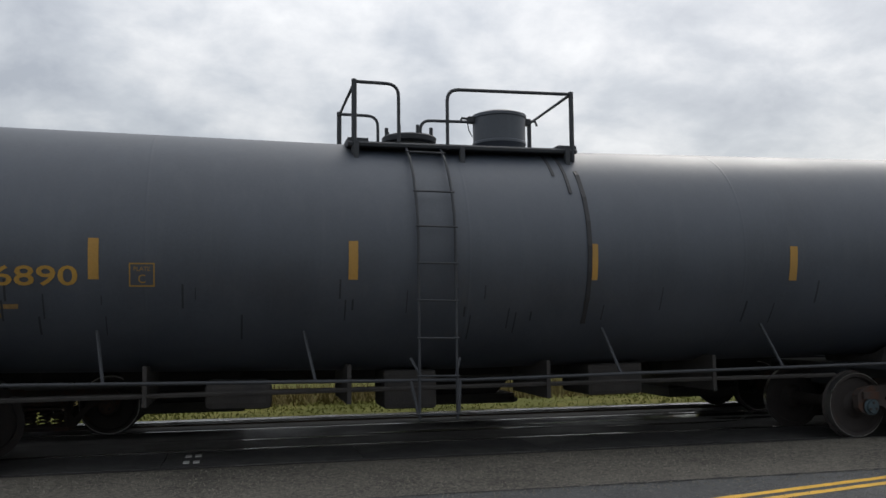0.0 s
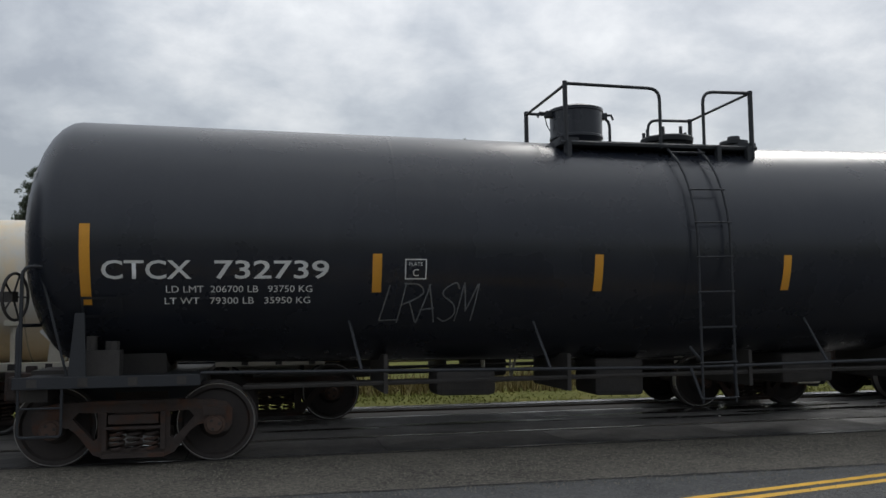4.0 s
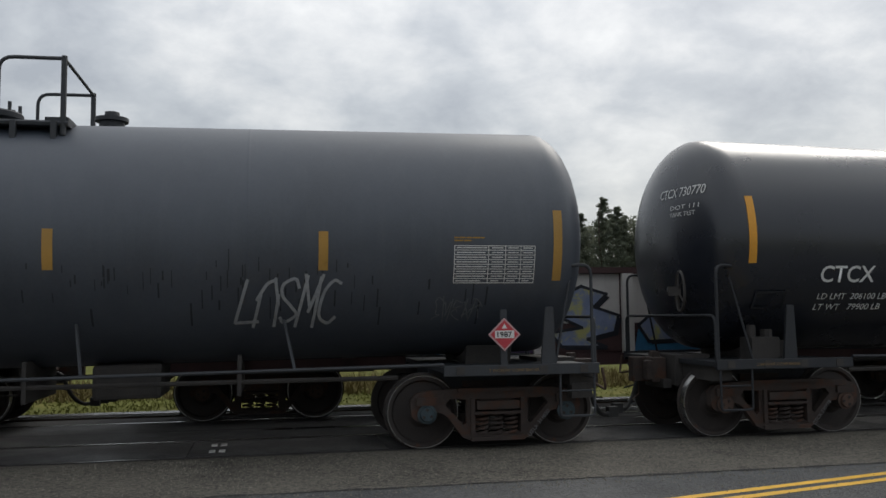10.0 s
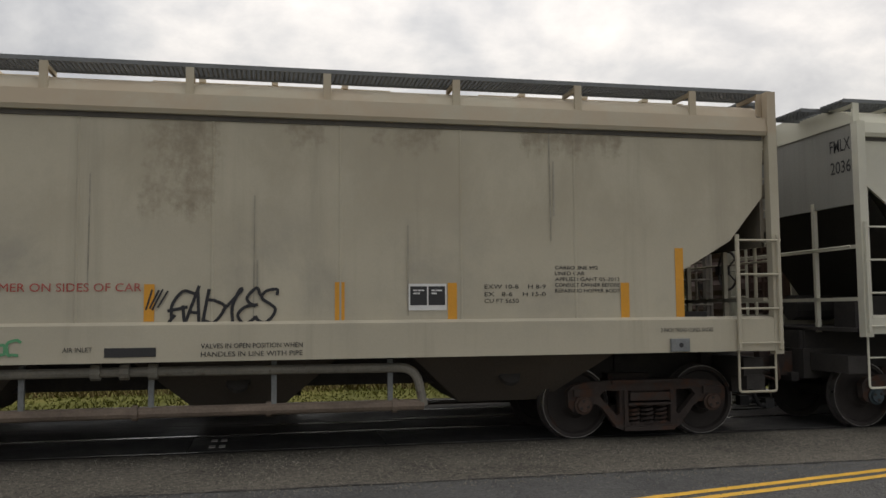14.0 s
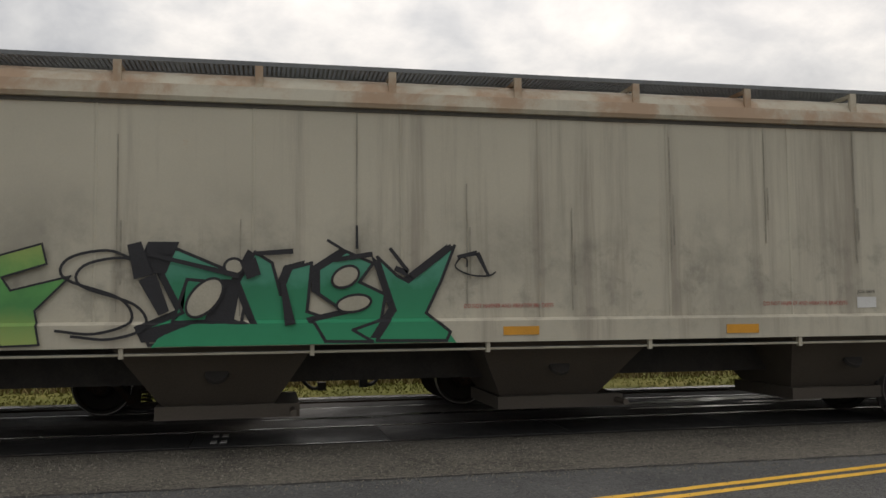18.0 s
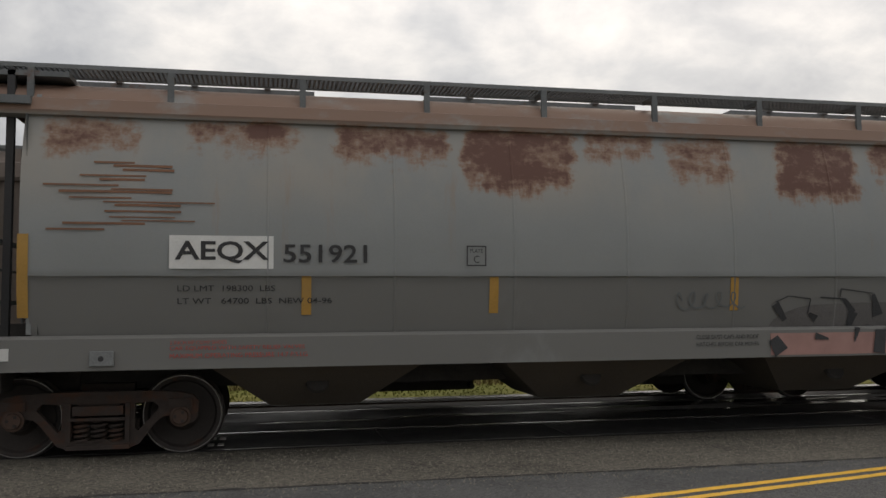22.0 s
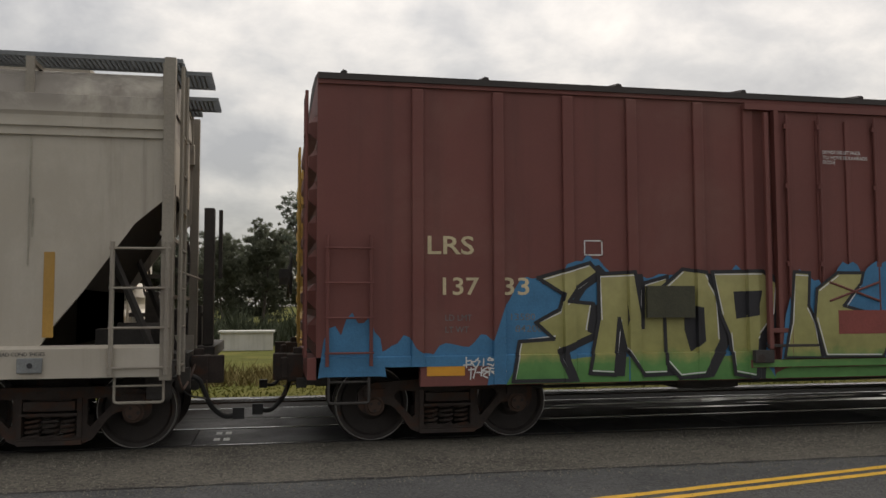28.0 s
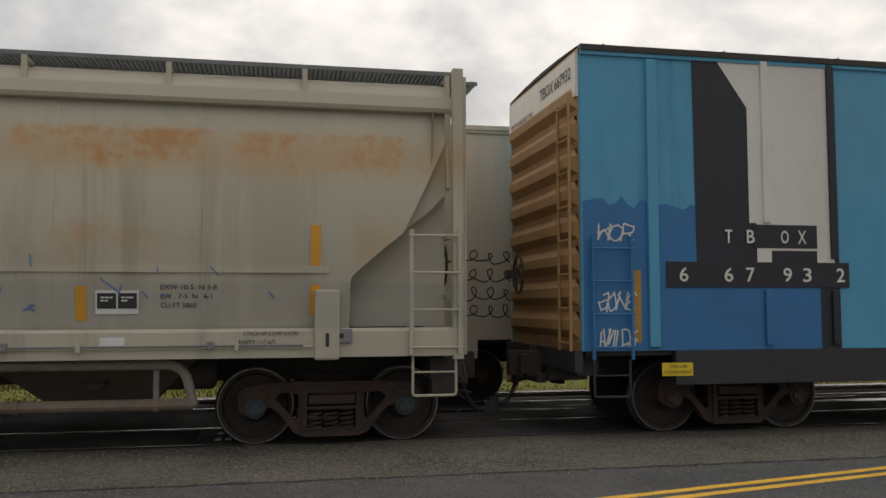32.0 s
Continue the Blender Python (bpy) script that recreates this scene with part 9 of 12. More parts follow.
for i, ch in enumerate("LA&D"):
    if i == 0:
        lettering(LAD, ch, -2.1, 3.3, 0.45, YEL_P, flat_surface(-1.55), 0.3)
    else:
        lettering(LAD, ch, -1.55, 3.3 - 0.62 * (i - 1), 0.45, YEL_P, flat_surface(-1.55), 0.35, offset=0.01)
for x in (-6.4, -5.1, -3.8, 3.8, 5.1, 6.4):
    patch_on(BR, x - 0.06, x + 0.06, 1.2, 3.7, AMBER_OLD, flat_surface(-1.602))
lettering(RF, "ARMN 110944", -7.0, 2.2, 0.35, BLACK_P, flat_surface(-1.55), 2.6, offset=0.01)
words(FAR_CARS[0][0], FLAT, BLACK_P, [("TILX", -6.6, 2.3, 0.24, 0.75), ("3890", -6.6, 1.85, 0.24, 0.75), ("LD LMT 222900", -6.6, 1.68, 0.06, 0.8), ("LT WT 63000", -6.6, 1.56, 0.06, 0.7)])
strips(FAR_CARS[0][0], FLAT, ORANGE, [(-6.75, 1.55, 2.4)])


def head_lettering(car, words_, y0, y1, z, height, material, half=7.45, dome=0.62, r=1.5, zc=2.6):
    """Small lettering on the tank's domed head that faces the coming cars."""
    me = text_mesh(words_, 0.0)
    n = len(me.vertices)
    co = np.zeros(n * 3)
    me.vertices.foreach_get("co", co)
    co = co.reshape(n, 3)
    lo, hi = co.min(0), co.max(0)
    yy = y0 + (co[:, 0] - lo[0]) * (y1 - y0) / (hi[0] - lo[0])
    zz = z + (co[:, 1] - lo[1]) * height / (hi[1] - lo[1])
    rho = np.clip((yy ** 2 + (zz - zc) ** 2) / r ** 2, 0, 0.98)
    co[:, 0], co[:, 1], co[:, 2] = -half - dome * np.sqrt(1 - rho) - 0.012, yy, zz
    me.vertices.foreach_set("co", co.reshape(-1))
    me.update()
    return put("lettering", me, material, car, "small lettering on the tank's head")


for car, num, m in ((B, "NATX 364145", YEL_P), (Cc, "CTCX 732739", WHITE_P), (E, "UTLX 211820", YEL_P), (Fc, "CTCX 730770", WHITE_P)):
    head_lettering(car, num, -0.15, -1.05, 3.2, 0.13, m)
    head_lettering(car, "DOT 111", -0.45, -1.0, 3.02, 0.06, m)
    head_lettering(car, "TANK TEST", -0.45, -0.95, 2.92, 0.06, m)


def sill_rod(car, x0, x1, y, z, clamps, material, hang=0.0):
    """A thin rod along the sill, held by small eyes or hangers."""
    rod = part("sill_rod", pipe(bmesh.new(), [(x0, y, z), (x1, y, z)], 0.014, 6), material, car)
    for i in range(clamps):
        x = x0 + (x1 - x0) * (i + 0.5) / clamps
        part("rod_eye", soft_box(x - 0.025, x + 0.025, y - 0.03, y + 0.03, z - 0.04, z + 0.05 + hang, 0.006), material, rod)


sill_rod(O, -7.4, 7.4, -1.685, 1.2, 9, TILX_G)
sill_rod(Ic, -8.2, 8.2, -1.6, 1.16, 8, CEFX_G, 0.07)
for car, half, z in ((G, 8.42, 1.2), (Hc, 8.25, 1.4), (Ic, 9.86, 1.32), (J, 8.25, 1.36), (L, 8.4, 1.15), (Mc, 7.98, 1.02), (K, 8.95, 1.14), (O, 9.15, 1.3)):
    for s in (-1, 1):
        lug = part("jacking_lug", soft_box(*sorted((s * (half - 1.55), s * (half - 1.3))), -1.7, -1.66, z - 0.06, z + 0.1, 0.01), UNDER if car is L else GREY_FIT, car)
        part("lug_hole", pipe(bmesh.new(), [(s * (half - 1.42), -1.703, z + 0.02), (s * (half - 1.42), -1.69, z + 0.02)], 0.03, 10), BLACK_P, lug)


# ---- graffiti ----
def cut_up(me, zs, xs):
    """Split a flat mesh along level and upright lines, so that it can follow steps in the surface."""
    bm = bmesh.new()
    bm.from_mesh(me)
    for no, values in (((0, 0, 1), zs), ((1, 0, 0), xs)):
        for v in values:
            co = (0, 0, v) if no[2] else (v, 0, 0)
            bmesh.ops.bisect_plane(bm, geom=bm.verts[:] + bm.edges[:] + bm.faces[:], plane_co=co, plane_no=no)
    bm.to_mesh(me)
    bm.free()


def drape(me, surf, lift, ribs=(), zs=(), proud=0.05):
    """Lay an upright flat mesh (x, 0, z) on a side with steps and ribs."""
    xs = [v for r in ribs for v in (r - 0.085, r - 0.07, r + 0.07, r + 0.085)]
    cut_up(me, zs, xs)
    n = len(me.vertices)
    co = np.zeros(n * 3)
    me.vertices.foreach_get("co", co)
    co = co.reshape(n, 3)
    y = np.array([surf(v) for v in co[:, 2]]) - lift
    for r in ribs:
        y = np.where((co[:, 0] > r - 0.075) & (co[:, 0] < r + 0.075), np.minimum(y, surf(2.0) - proud - lift), y)
    co[:, 1] = y
    me.vertices.foreach_set("co", co.reshape(-1))
    me.update()
    return me


# strokes of a fat sprayed alphabet in a unit box; a row that begins with True is a curve
GLYPHS = {}
GLYPHS["S"] = [[True, (1, .88), (.62, 1), (.12, .9), (.08, .66), (.8, .42), (.95, .14), (.5, 0), (0, .04)]]
GLYPHS["5"] = [[False, (1, 1), (.2, 1), (0, .75)], [True, (0, .75), (.2, .55), (.8, .5), (1, .25), (.6, 0), (0, .06)]]
GLYPHS["I"] = [[False, (.5, 0), (.5, 1)]]
GLYPHS["W"] = [[False, (0, 0), (0, 1)], [False, (1, 1), (1, 0)], [False, (0, .1), (.46, .58), (1, .12)], [False, (0, .45), (.46, .55), (1, .85)]]
GLYPHS["w"] = [[False, (0, 1), (.2, 0)], [False, (.2, .05), (.5, .8)], [False, (.5, .8), (.75, .05)], [False, (.75, 0), (1, 1)]]
GLYPHS["b"] = [[False, (0, 0), (0, 1)], [True, (0, .62), (.55, .62), (1, .36), (.75, .05), (0, 0)]]
GLYPHS["E"] = [[False, (1, 1), (0, 1)], [False, (0, 1), (0, 0)], [False, (0, 0), (1, 0)], [False, (0, .5), (.8, .5)]]
GLYPHS["e"] = [[True, (1, .92), (.6, 1), (.12, .82), (.3, .55), (.75, .52)], [True, (.75, .52), (.2, .45), (0, .2), (.35, .01), (1, .05)]]
GLYPHS["R"] = [[False, (0, 0), (0, 1)], [True, (0, 1), (.7, 1), (1, .8), (.7, .55), (0, .5)], [False, (.4, .5), (1, 0)]]
GLYPHS["C"] = [[True, (1, .85), (.55, 1), (.05, .65), (.08, .2), (.5, 0), (1, .12)]]
GLYPHS["D"] = [[False, (0, 0), (0, 1)], [True, (0, 1), (.6, .95), (1, .6), (1, .35), (.6, .04), (0, 0)]]
GLYPHS["U"] = [[False, (0, 1), (0, 0)], [False, (0, .04), (1, .04)], [False, (1, 0), (1, 1)], [False, (0, .78), (1, .78)]]
GLYPHS["n"] = [[False, (0, 0), (0, .55)], [True, (0, .5), (.15, .88), (.5, 1), (.85, .88), (1, .5)], [False, (1, .55), (1, 0)]]
GLYPHS["Y"] = [[False, (0, 1), (.5, .5)], [False, (1, 1), (.5, .45)], [False, (.5, .55), (.5, 0)]]
GLYPHS["g"] = [[True, (.7, .62), (.4, .6), (.35, .85), (.6, 1), (.85, .9), (.92, .55), (.9, .2), (.55, 0), (.12, .06), (0, .28), (.3, .42), (.7, .36)]]
GLYPHS["o"] = [[True, (.5, 1), (.05, .72), (.05, .28), (.5, 0), (.95, .28), (.95, .72), (.5, 1)]]
GLYPHS["N"] = [[False, (0, 0), (0, 1)], [False, (0, 1), (1, 0)], [False, (1, 0), (1, 1)]]
GLYPHS["T"] = [[False, (0, .95), (1, 1)], [False, (.55, 1), (.4, 0)]]
GLYPHS["L"] = [[False, (.1, 1), (0, 0)], [False, (0, .02), (1, .02)]]
GLYPHS["3"] = [[True, (0, .85), (.5, 1), (.95, .8), (.5, .55)], [True, (.5, .55), (1, .35), (.6, 0), (0, .1)]]
GLYPHS["B"] = [[False, (.12, .5), (.12, 1)], [True, (.12, 1), (.65, 1), (.8, .8), (.4, .55)], [False, (.35, .55), (1, .5)], [False, (.35, .55), (.35, .1)], [False, (.05, .1), (.95, .08)], [False, (0, .25), (0, .05)]]
GLYPHS["a"] = [[False, (.02, .72), (.02, 1)], [False, (0, .74), (.85, .97)], [False, (.85, 1), (1, 0)], [False, (.05, .45), (.9, .52)], [False, (0, .5), (.06, 0)]]
GLYPHS[">"] = [[False, (0, .95), (.75, .5)], [False, (.7, .6), (1, .1)], [False, (.05, 1), (.1, .55)], [False, (.1, .5), (.45, .3)]]
GLYPHS["G"] = [[True, (1, .95), (.55, .9), (.05, .55), (.1, .12)], [False, (.1, .42), (.95, .4)], [False, (.9, .42), (1, 0)], [False, (0, .08), (.5, .12)]]
GLYPHS["Z"] = [[False, (.3, 1), (1, 1)], [False, (1, 1), (.95, .68)], [False, (1, .7), (.1, .38)], [False, (.1, .42), (.25, 0)], [False, (.2, .04), (1, .04)], [False, (1, 0), (1, .3)]]
GLYPHS["K"] = [[False, (0, 0), (0, 1)], [False, (1, 1), (.05, .42)], [False, (.3, .55), (1, 0)]]
GLYPHS["A"] = [[False, (0, 0), (.3, 1)], [False, (.3, 1), (1, 0)], [False, (.12, .32), (.75, .32)]]
GLYPHS["H"] = [[False, (0, 0), (0, 1)], [False, (1, 0), (1, 1)], [False, (0, .5), (1, .5)]]
GLYPHS["P"] = [[False, (0, 0), (0, 1)], [True, (0, 1), (.7, 1), (1, .75), (.7, .42), (0, .42)]]
GLYPHS["V"] = [[False, (0, 1), (.45, 0)], [False, (.45, 0), (1, 1)]]
GLYPHS["M"] = [[False, (0, 0), (.1, 1)], [False, (.1, 1), (.5, .3)], [False, (.5, .3), (.9, 1)], [False, (.9, 1), (1, 0)]]
GLYPHS["l"] = [[True, (0, .3), (.7, .9), (.6, 1), (.35, .4), (.7, 0)]]
GLYPHS["y"] = [[True, (0, .8), (.25, .35), (.8, .8), (.6, 0), (.3, -.5), (.15, -.2)]]
GLYPHS["r"] = [[False, (0, 0), (.1, .9)], [True, (.1, .6), (.5, 1), (.9, .85), (.6, .5), (1, 0)]]


# angular letters cut from sharp-cornered shapes in a unit box: the outline, then its holes
SHAPES = {}
SHAPES["lakai_l"] = [[(.34, 1), (.82, .85), (.84, .3), (1, .21), (.9, .03), (0, 0), (.52, .34), (.41, .39)]]
SHAPES["lakai_a"] = [[(.13, .97), (.33, 1), (.62, .72), (.72, .75), (.91, .51), (.79, .28), (1, .01), (.75, 0), (.6, .18), (.45, .33), (.32, .04), (0, .01), (.19, .38)], [(.33, .57), (.45, .36), (.29, .35)]]
SHAPES["lakai_k"] = [[(.12, .82), (.6, 1), (.62, .68), (.8, .73), (1, .66), (.68, .4), (.84, .17), (.64, 0), (.39, .17), (.27, 0), (0, 0), (.21, .45)]]
SHAPES["lakai_b"] = [[(.11, .97), (.34, 1), (.72, .69), (.77, .73), (.92, .56), (.78, .4), (.73, .31), (1, 0), (.66, .01), (.42, .23), (.28, .01), (0, .03), (.17, .42)], [(.34, .58), (.44, .43), (.28, .43)]]
SHAPES["lakai_i"] = [[(0, 1), (.3, 1), (.37, .7), (1, .74), (1, .55), (.71, 0), (.24, 0), (.03, .2), (.34, .58)]]
SHAPES["side_l"] = [[(0, 1), (.52, 1), (.97, .79), (1, .07), (.64, 0), (.61, .77), (.06, .94)]]
SHAPES["side_a"] = [[(0, .96), (.56, 1), (1, .4), (.82, 0), (.44, .69)]]
SHAPES["side_k"] = [[(0, .49), (.68, 1), (1, .94), (.93, .09), (.65, 0), (.59, .85)]]
SHAPES["side_b"] = [[(0, .97), (.57, 1), (1, .29), (.86, 0), (.31, .9)]]
SHAPES["side_i"] = [[(0, 1), (.68, .98), (.77, .68), (1, .69), (.98, .5), (.57, .47), (.32, 0), (.06, .01), (.32, .52)]]
SHAPES["enop_e"] = [[(.3, .87), (.9, 1), (1, .92), (.75, .79), (.64, .67), (.93, .65), (.88, .42), (.96, .39), (.53, .25), (.55, .17), (.65, 0), (0, 0), (.08, .33), (.47, .35), (.27, .49), (.54, .6), (.59, .73)]]
SHAPES["enop_n"] = [[(.13, .98), (.57, 1), (.68, .46), (.69, .89), (1, .96), (.98, .01), (.68, 0), (.46, .25), (.38, .55), (.31, .01), (0, .03), (.13, .55)]]
SHAPES["enop_o"] = [[(0, .84), (.34, 1), (.73, .97), (.96, .76), (1, .34), (.68, .02), (.25, 0), (.03, .13)], [(.38, .66), (.64, .63), (.66, .34), (.47, .26), (.38, .44)]]
SHAPES["enop_p"] = [[(0, .99), (.77, 1), (1, .89), (.97, .6), (.68, .35), (.62, 0), (.3, .04), (.24, .4), (.11, .6)], [(.34, .79), (.73, .8), (.66, .6), (.37, .57)]]
SHAPES["enop_l"] = [[(.31, 1), (.72, .99), (.67, .61), (.87, .4), (1, 0), (0, .01), (.19, .41)]]
SHAPES["enop_k"] = [[(.04, .81), (.3, 1), (.63, 1), (.6, .88), (.37, .61), (.74, .51), (.64, .35), (1, .3), (.85, 0), (.12, .01), (0, .46)]]
SHAPES["chk_c"] = [[(.09, .63), (.59, .85), (.63, 1), (.98, .98), (1, .85), (.7, .64), (.41, .45), (.68, .46), (.88, .42), (.91, .02), (.62, .04), (.81, .22), (.45, .31), (.2, .26), (.45, .02), (.08, 0), (0, .26), (.07, .33)]]
SHAPES["chk_h"] = [[(.04, .8), (.34, .8), (.93, 1), (.99, .5), (.77, .3), (1, .02), (.6, 0), (.48, .29), (.36, .02), (0, .03), (.14, .4)]]
SHAPES["chk_k"] = [[(.09, .94), (.85, 1), (.61, .66), (.85, .62), (.7, .32), (1, .08), (.6, 0), (.35, .25), (.17, .01), (0, .04), (.16, .54)]]
SHAPES["chk_i"] = [[(.06, .76), (.89, 1), (1, .07), (.19, 0), (0, .29)]]
SHAPES["chk_e"] = [[(.04, .93), (.71, 1), (.68, .76), (.25, .59), (.63, .5), (1, .77), (.99, .4), (.57, .34), (.25, .33), (.87, .27), (.8, .11), (.44, 0), (0, .01)]]
SHAPES["cask_c"] = [[(.04, .85), (.4, 1), (.75, .99), (.94, .82), (.88, .57), (.59, .61), (.42, .46), (.49, .29), (.9, .4), (1, .02), (.2, 0), (0, .19)]]
SHAPES["cask_a"] = [[(.01, .69), (.23, 1), (.6, .99), (.93, .84), (.97, .37), (1, .03), (.68, 0), (.47, .29), (.29, .01), (.08, .01), (0, .39)], [(.43, .66), (.62, .54), (.37, .5)]]
SHAPES["cask_s"] = [[(.03, .86), (.18, 1), (.67, .97), (.87, .83), (.69, .62), (.43, .53), (.75, .59), (.98, .59), (1, 0), (.2, .01), (.02, .25), (.42, .14), (.71, .3), (.29, .36), (0, .49)]]
SHAPES["cask_k"] = [[(0, .98), (.39, .97), (.56, .75), (.85, 1), (1, .34), (.77, .19), (.63, .02), (.22, 0), (.26, .46), (.17, .58)]]
SHAPES["cask_tri"] = [[(0, .27), (.49, 1), (1, .76), (.88, .25), (.24, 0)]]
SHAPES["cask_arrow"] = [[(.16, 1), (.56, .92), (.81, .61), (1, .26), (.88, 0), (.77, .48), (.35, .72), (.39, .4), (.25, .19), (0, .42), (.25, .48)]]
SHAPES["leach_l"] = [[(.29, 1), (.6, .78), (.4, .33), (1, .21), (.91, 0), (0, .02), (.21, .52)]]
SHAPES["leach_e"] = [[(.11, .85), (.58, 1), (.54, .77), (.38, .64), (.7, .55), (.45, .34), (.88, .45), (1, .03), (.15, 0), (0, .26), (.31, .55)]]
SHAPES["leach_a"] = [[(0, .56), (.74, 1), (.96, .98), (1, .65), (.7, .33), (1, .02), (.52, 0), (.38, .32), (.13, .23)]]
SHAPES["leach_c"] = [[(.32, .98), (.91, 1), (.81, .64), (.43, .52), (.38, .32), (1, .17), (.87, 0), (.15, .01), (0, .41)]]
SHAPES["leach_s"] = [[(0, .59), (.39, .83), (.59, 1), (1, .93), (.87, .59), (.51, .47), (.88, .26), (.71, 0), (.04, .02), (.2, .23), (.45, .35), (.11, .43)]]
SHAPES["leach_h"] = [[(.18, .52), (.42, 1), (.8, .96), (.7, .51), (1, .26), (.93, .03), (.57, 0), (.53, .26), (.27, .03), (0, .04)]]
SHAPES["dwsy_d"] = [[(.07, .95), (.26, 1), (.83, .68), (.77, .23), (1, .09), (.97, 0), (.06, 0), (0, .16), (.31, .33)], [(.34, .68), (.6, .65), (.49, .24), (.23, .23)]]
SHAPES["dwsy_w"] = [[(0, .67), (.17, 1), (.35, .88), (.44, .53), (.55, .82), (.77, .88), (.72, .34), (1, .24), (.94, 0), (.3, .01), (.16, .25)]]
SHAPES["dwsy_s"] = [[(.08, .8), (.46, 1), (.83, .87), (.64, .66), (1, .52), (.94, .24), (.54, .13), (.81, 0), (.17, .01), (0, .24), (.46, .32), (.08, .53)]]
SHAPES["dwsy_y"] = [[(.02, .88), (.27, .68), (.41, .62), (1, 1), (.82, .62), (.63, .29), (.92, .09), (.87, 0), (0, .01), (.24, .32)]]
SHAPES["gone_n"] = [[(0, .97), (.16, 1), (.76, .24), (1, .07), (.82, 0), (.29, .6), (.37, .25), (.53, .03), (.06, .02), (.03, .37)]]
SHAPES["gone_e"] = [[(0, .99), (.64, 1), (.59, .74), (1, .01), (.57, 0), (.26, .43)]]
SHAPES["gone_s"] = [[(0, .8), (.71, 1), (.76, .8), (.32, .67), (.41, .54), (1, .68), (.65, .34), (.72, .01), (.35, 0)]]


def cutout(car, rows, fill, line, surf, zs=(), ribs=(), edge=0.035, shadow=None, shift=(0.07, -0.03), halo=None, halo_w=0.2, glint=None, lift=0.006, label="", low=None):
    """Angular sprayed letters: a pale haze, a dropped shadow, the filling, a drawn outline and a thin bright line inside it. rows: shape, x0, x1, z0, z1."""
    root = None
    placed = []
    for i, (key, x0, x1, z0, z1) in enumerate(rows):
        placed.append([[Vector((x0 + a * (x1 - x0), z0 + b * (z1 - z0))) for a, b in lp] for lp in SHAPES[key]])

    def sheet(loops, up, move=(0, 0)):
        bm = bmesh.new()
        flat = [bm.verts.new((p.x + move[0], up, p.y + move[1])) for lp in loops for p in lp]
        for t in tessellate([[Vector((p.x, p.y, 0)) for p in lp] for lp in loops]):
            bm.faces.new([flat[k] for k in t])
        return bm

    def outline(loops, width, up, inset=0.0):
        bm = bmesh.new()
        k = 0
        for lp in loops:
            mid = sum(lp, Vector((0, 0))) / len(lp)
            pts = [p + (mid - p).normalized() * inset for p in lp]
            for n_, (a, b) in enumerate(zip(pts, pts[1:] + pts[:1])):
                if inset and n_ % 3 == 1:
                    continue
                stroke(bm, [a, a.lerp(b, 0.5), b], width, width * 0.42, up + 0.00012 * k)
                k += 1
        return bm

    def add(bm, name, material):
        nonlocal root
        if low is not None:
            clipped(bm, low, 9.0)
        ob = lay(bm, name if root else "graffiti", material, root or car, surf, zs, ribs, "" if root else label)
        root = root or ob

    if halo:
        for i, loops in enumerate(placed):
            add(outline(loops[:1], halo_w, 0.003 + 0.0012 * i), "overspray", halo)
    for i, loops in enumerate(placed):
        base = lift + i * 0.0075 + (0.004 if halo else 0)
        if shadow:
            add(sheet(loops[:1], base, shift), "block_shadow", shadow)
            add(outline(loops[:1], edge, base + 0.0006, 0.0), "block_shadow", shadow)
        add(sheet(loops, base + 0.003), "filling", fill)
        if glint:
            add(outline(loops[:1], 0.014, base + 0.0036, 0.04), "bright_rim", glint)
        add(outline(loops, edge, base + 0.0048), "outline", line)
    return root


def smoothed(pts, n=5):
    """A round curve through points."""
    if len(pts) < 3:
        return pts
    ends = [pts[0] * 2 - pts[1]] + list(pts) + [pts[-1] * 2 - pts[-2]]
    out = []
    for a, b, c, d in zip(ends, ends[1:], ends[2:], ends[3:]):
        for i in range(n):
            s = i / n
            out.append(0.5 * (2 * b + (c - a) * s + (2 * a - 5 * b + 4 * c - d) * s * s + (3 * b - a - 3 * c + d) * s ** 3))
    return out + [pts[-1]]


def stroke(bm, pts, width, ext, lift):
    """One broad brush line with square ends, in x and z; y holds its lift."""
    pts = [Vector(p) for p in pts]
    pts[0] = pts[0] + (pts[0] - pts[1]).normalized() * ext
    pts[-1] = pts[-1] + (pts[-1] - pts[-2]).normalized() * ext
    rows = []
    for i, p in enumerate(pts):
        a, b = pts[max(0, i - 1)], pts[min(len(pts) - 1, i + 1)]
        d = (b - a).normalized()
        left = right = width / 2
        if 0 < i < len(pts) - 1:
            # on the inner side of a bend the line is no wider than the bend allows
            u, v = (p - a).normalized(), (b - p).normalized()
            turn = math.atan2(u.x * v.y - u.y * v.x, u.dot(v))
            bend = 0.92 * 0.5 * (p - a + b - p).length / max(1e-4, 2 * abs(math.sin(turn / 2)))
            if turn > 0:
                left = min(left, bend)
            else:
                right = min(right, bend)
        nrm = Vector((-d.y, d.x))
        up = lift + 0.00003 * i
        rows.append([(p.x - nrm.x * right, up, p.y - nrm.y * right), (p.x + nrm.x * left, up, p.y + nrm.y * left)])
    strip_mesh(bm, rows)


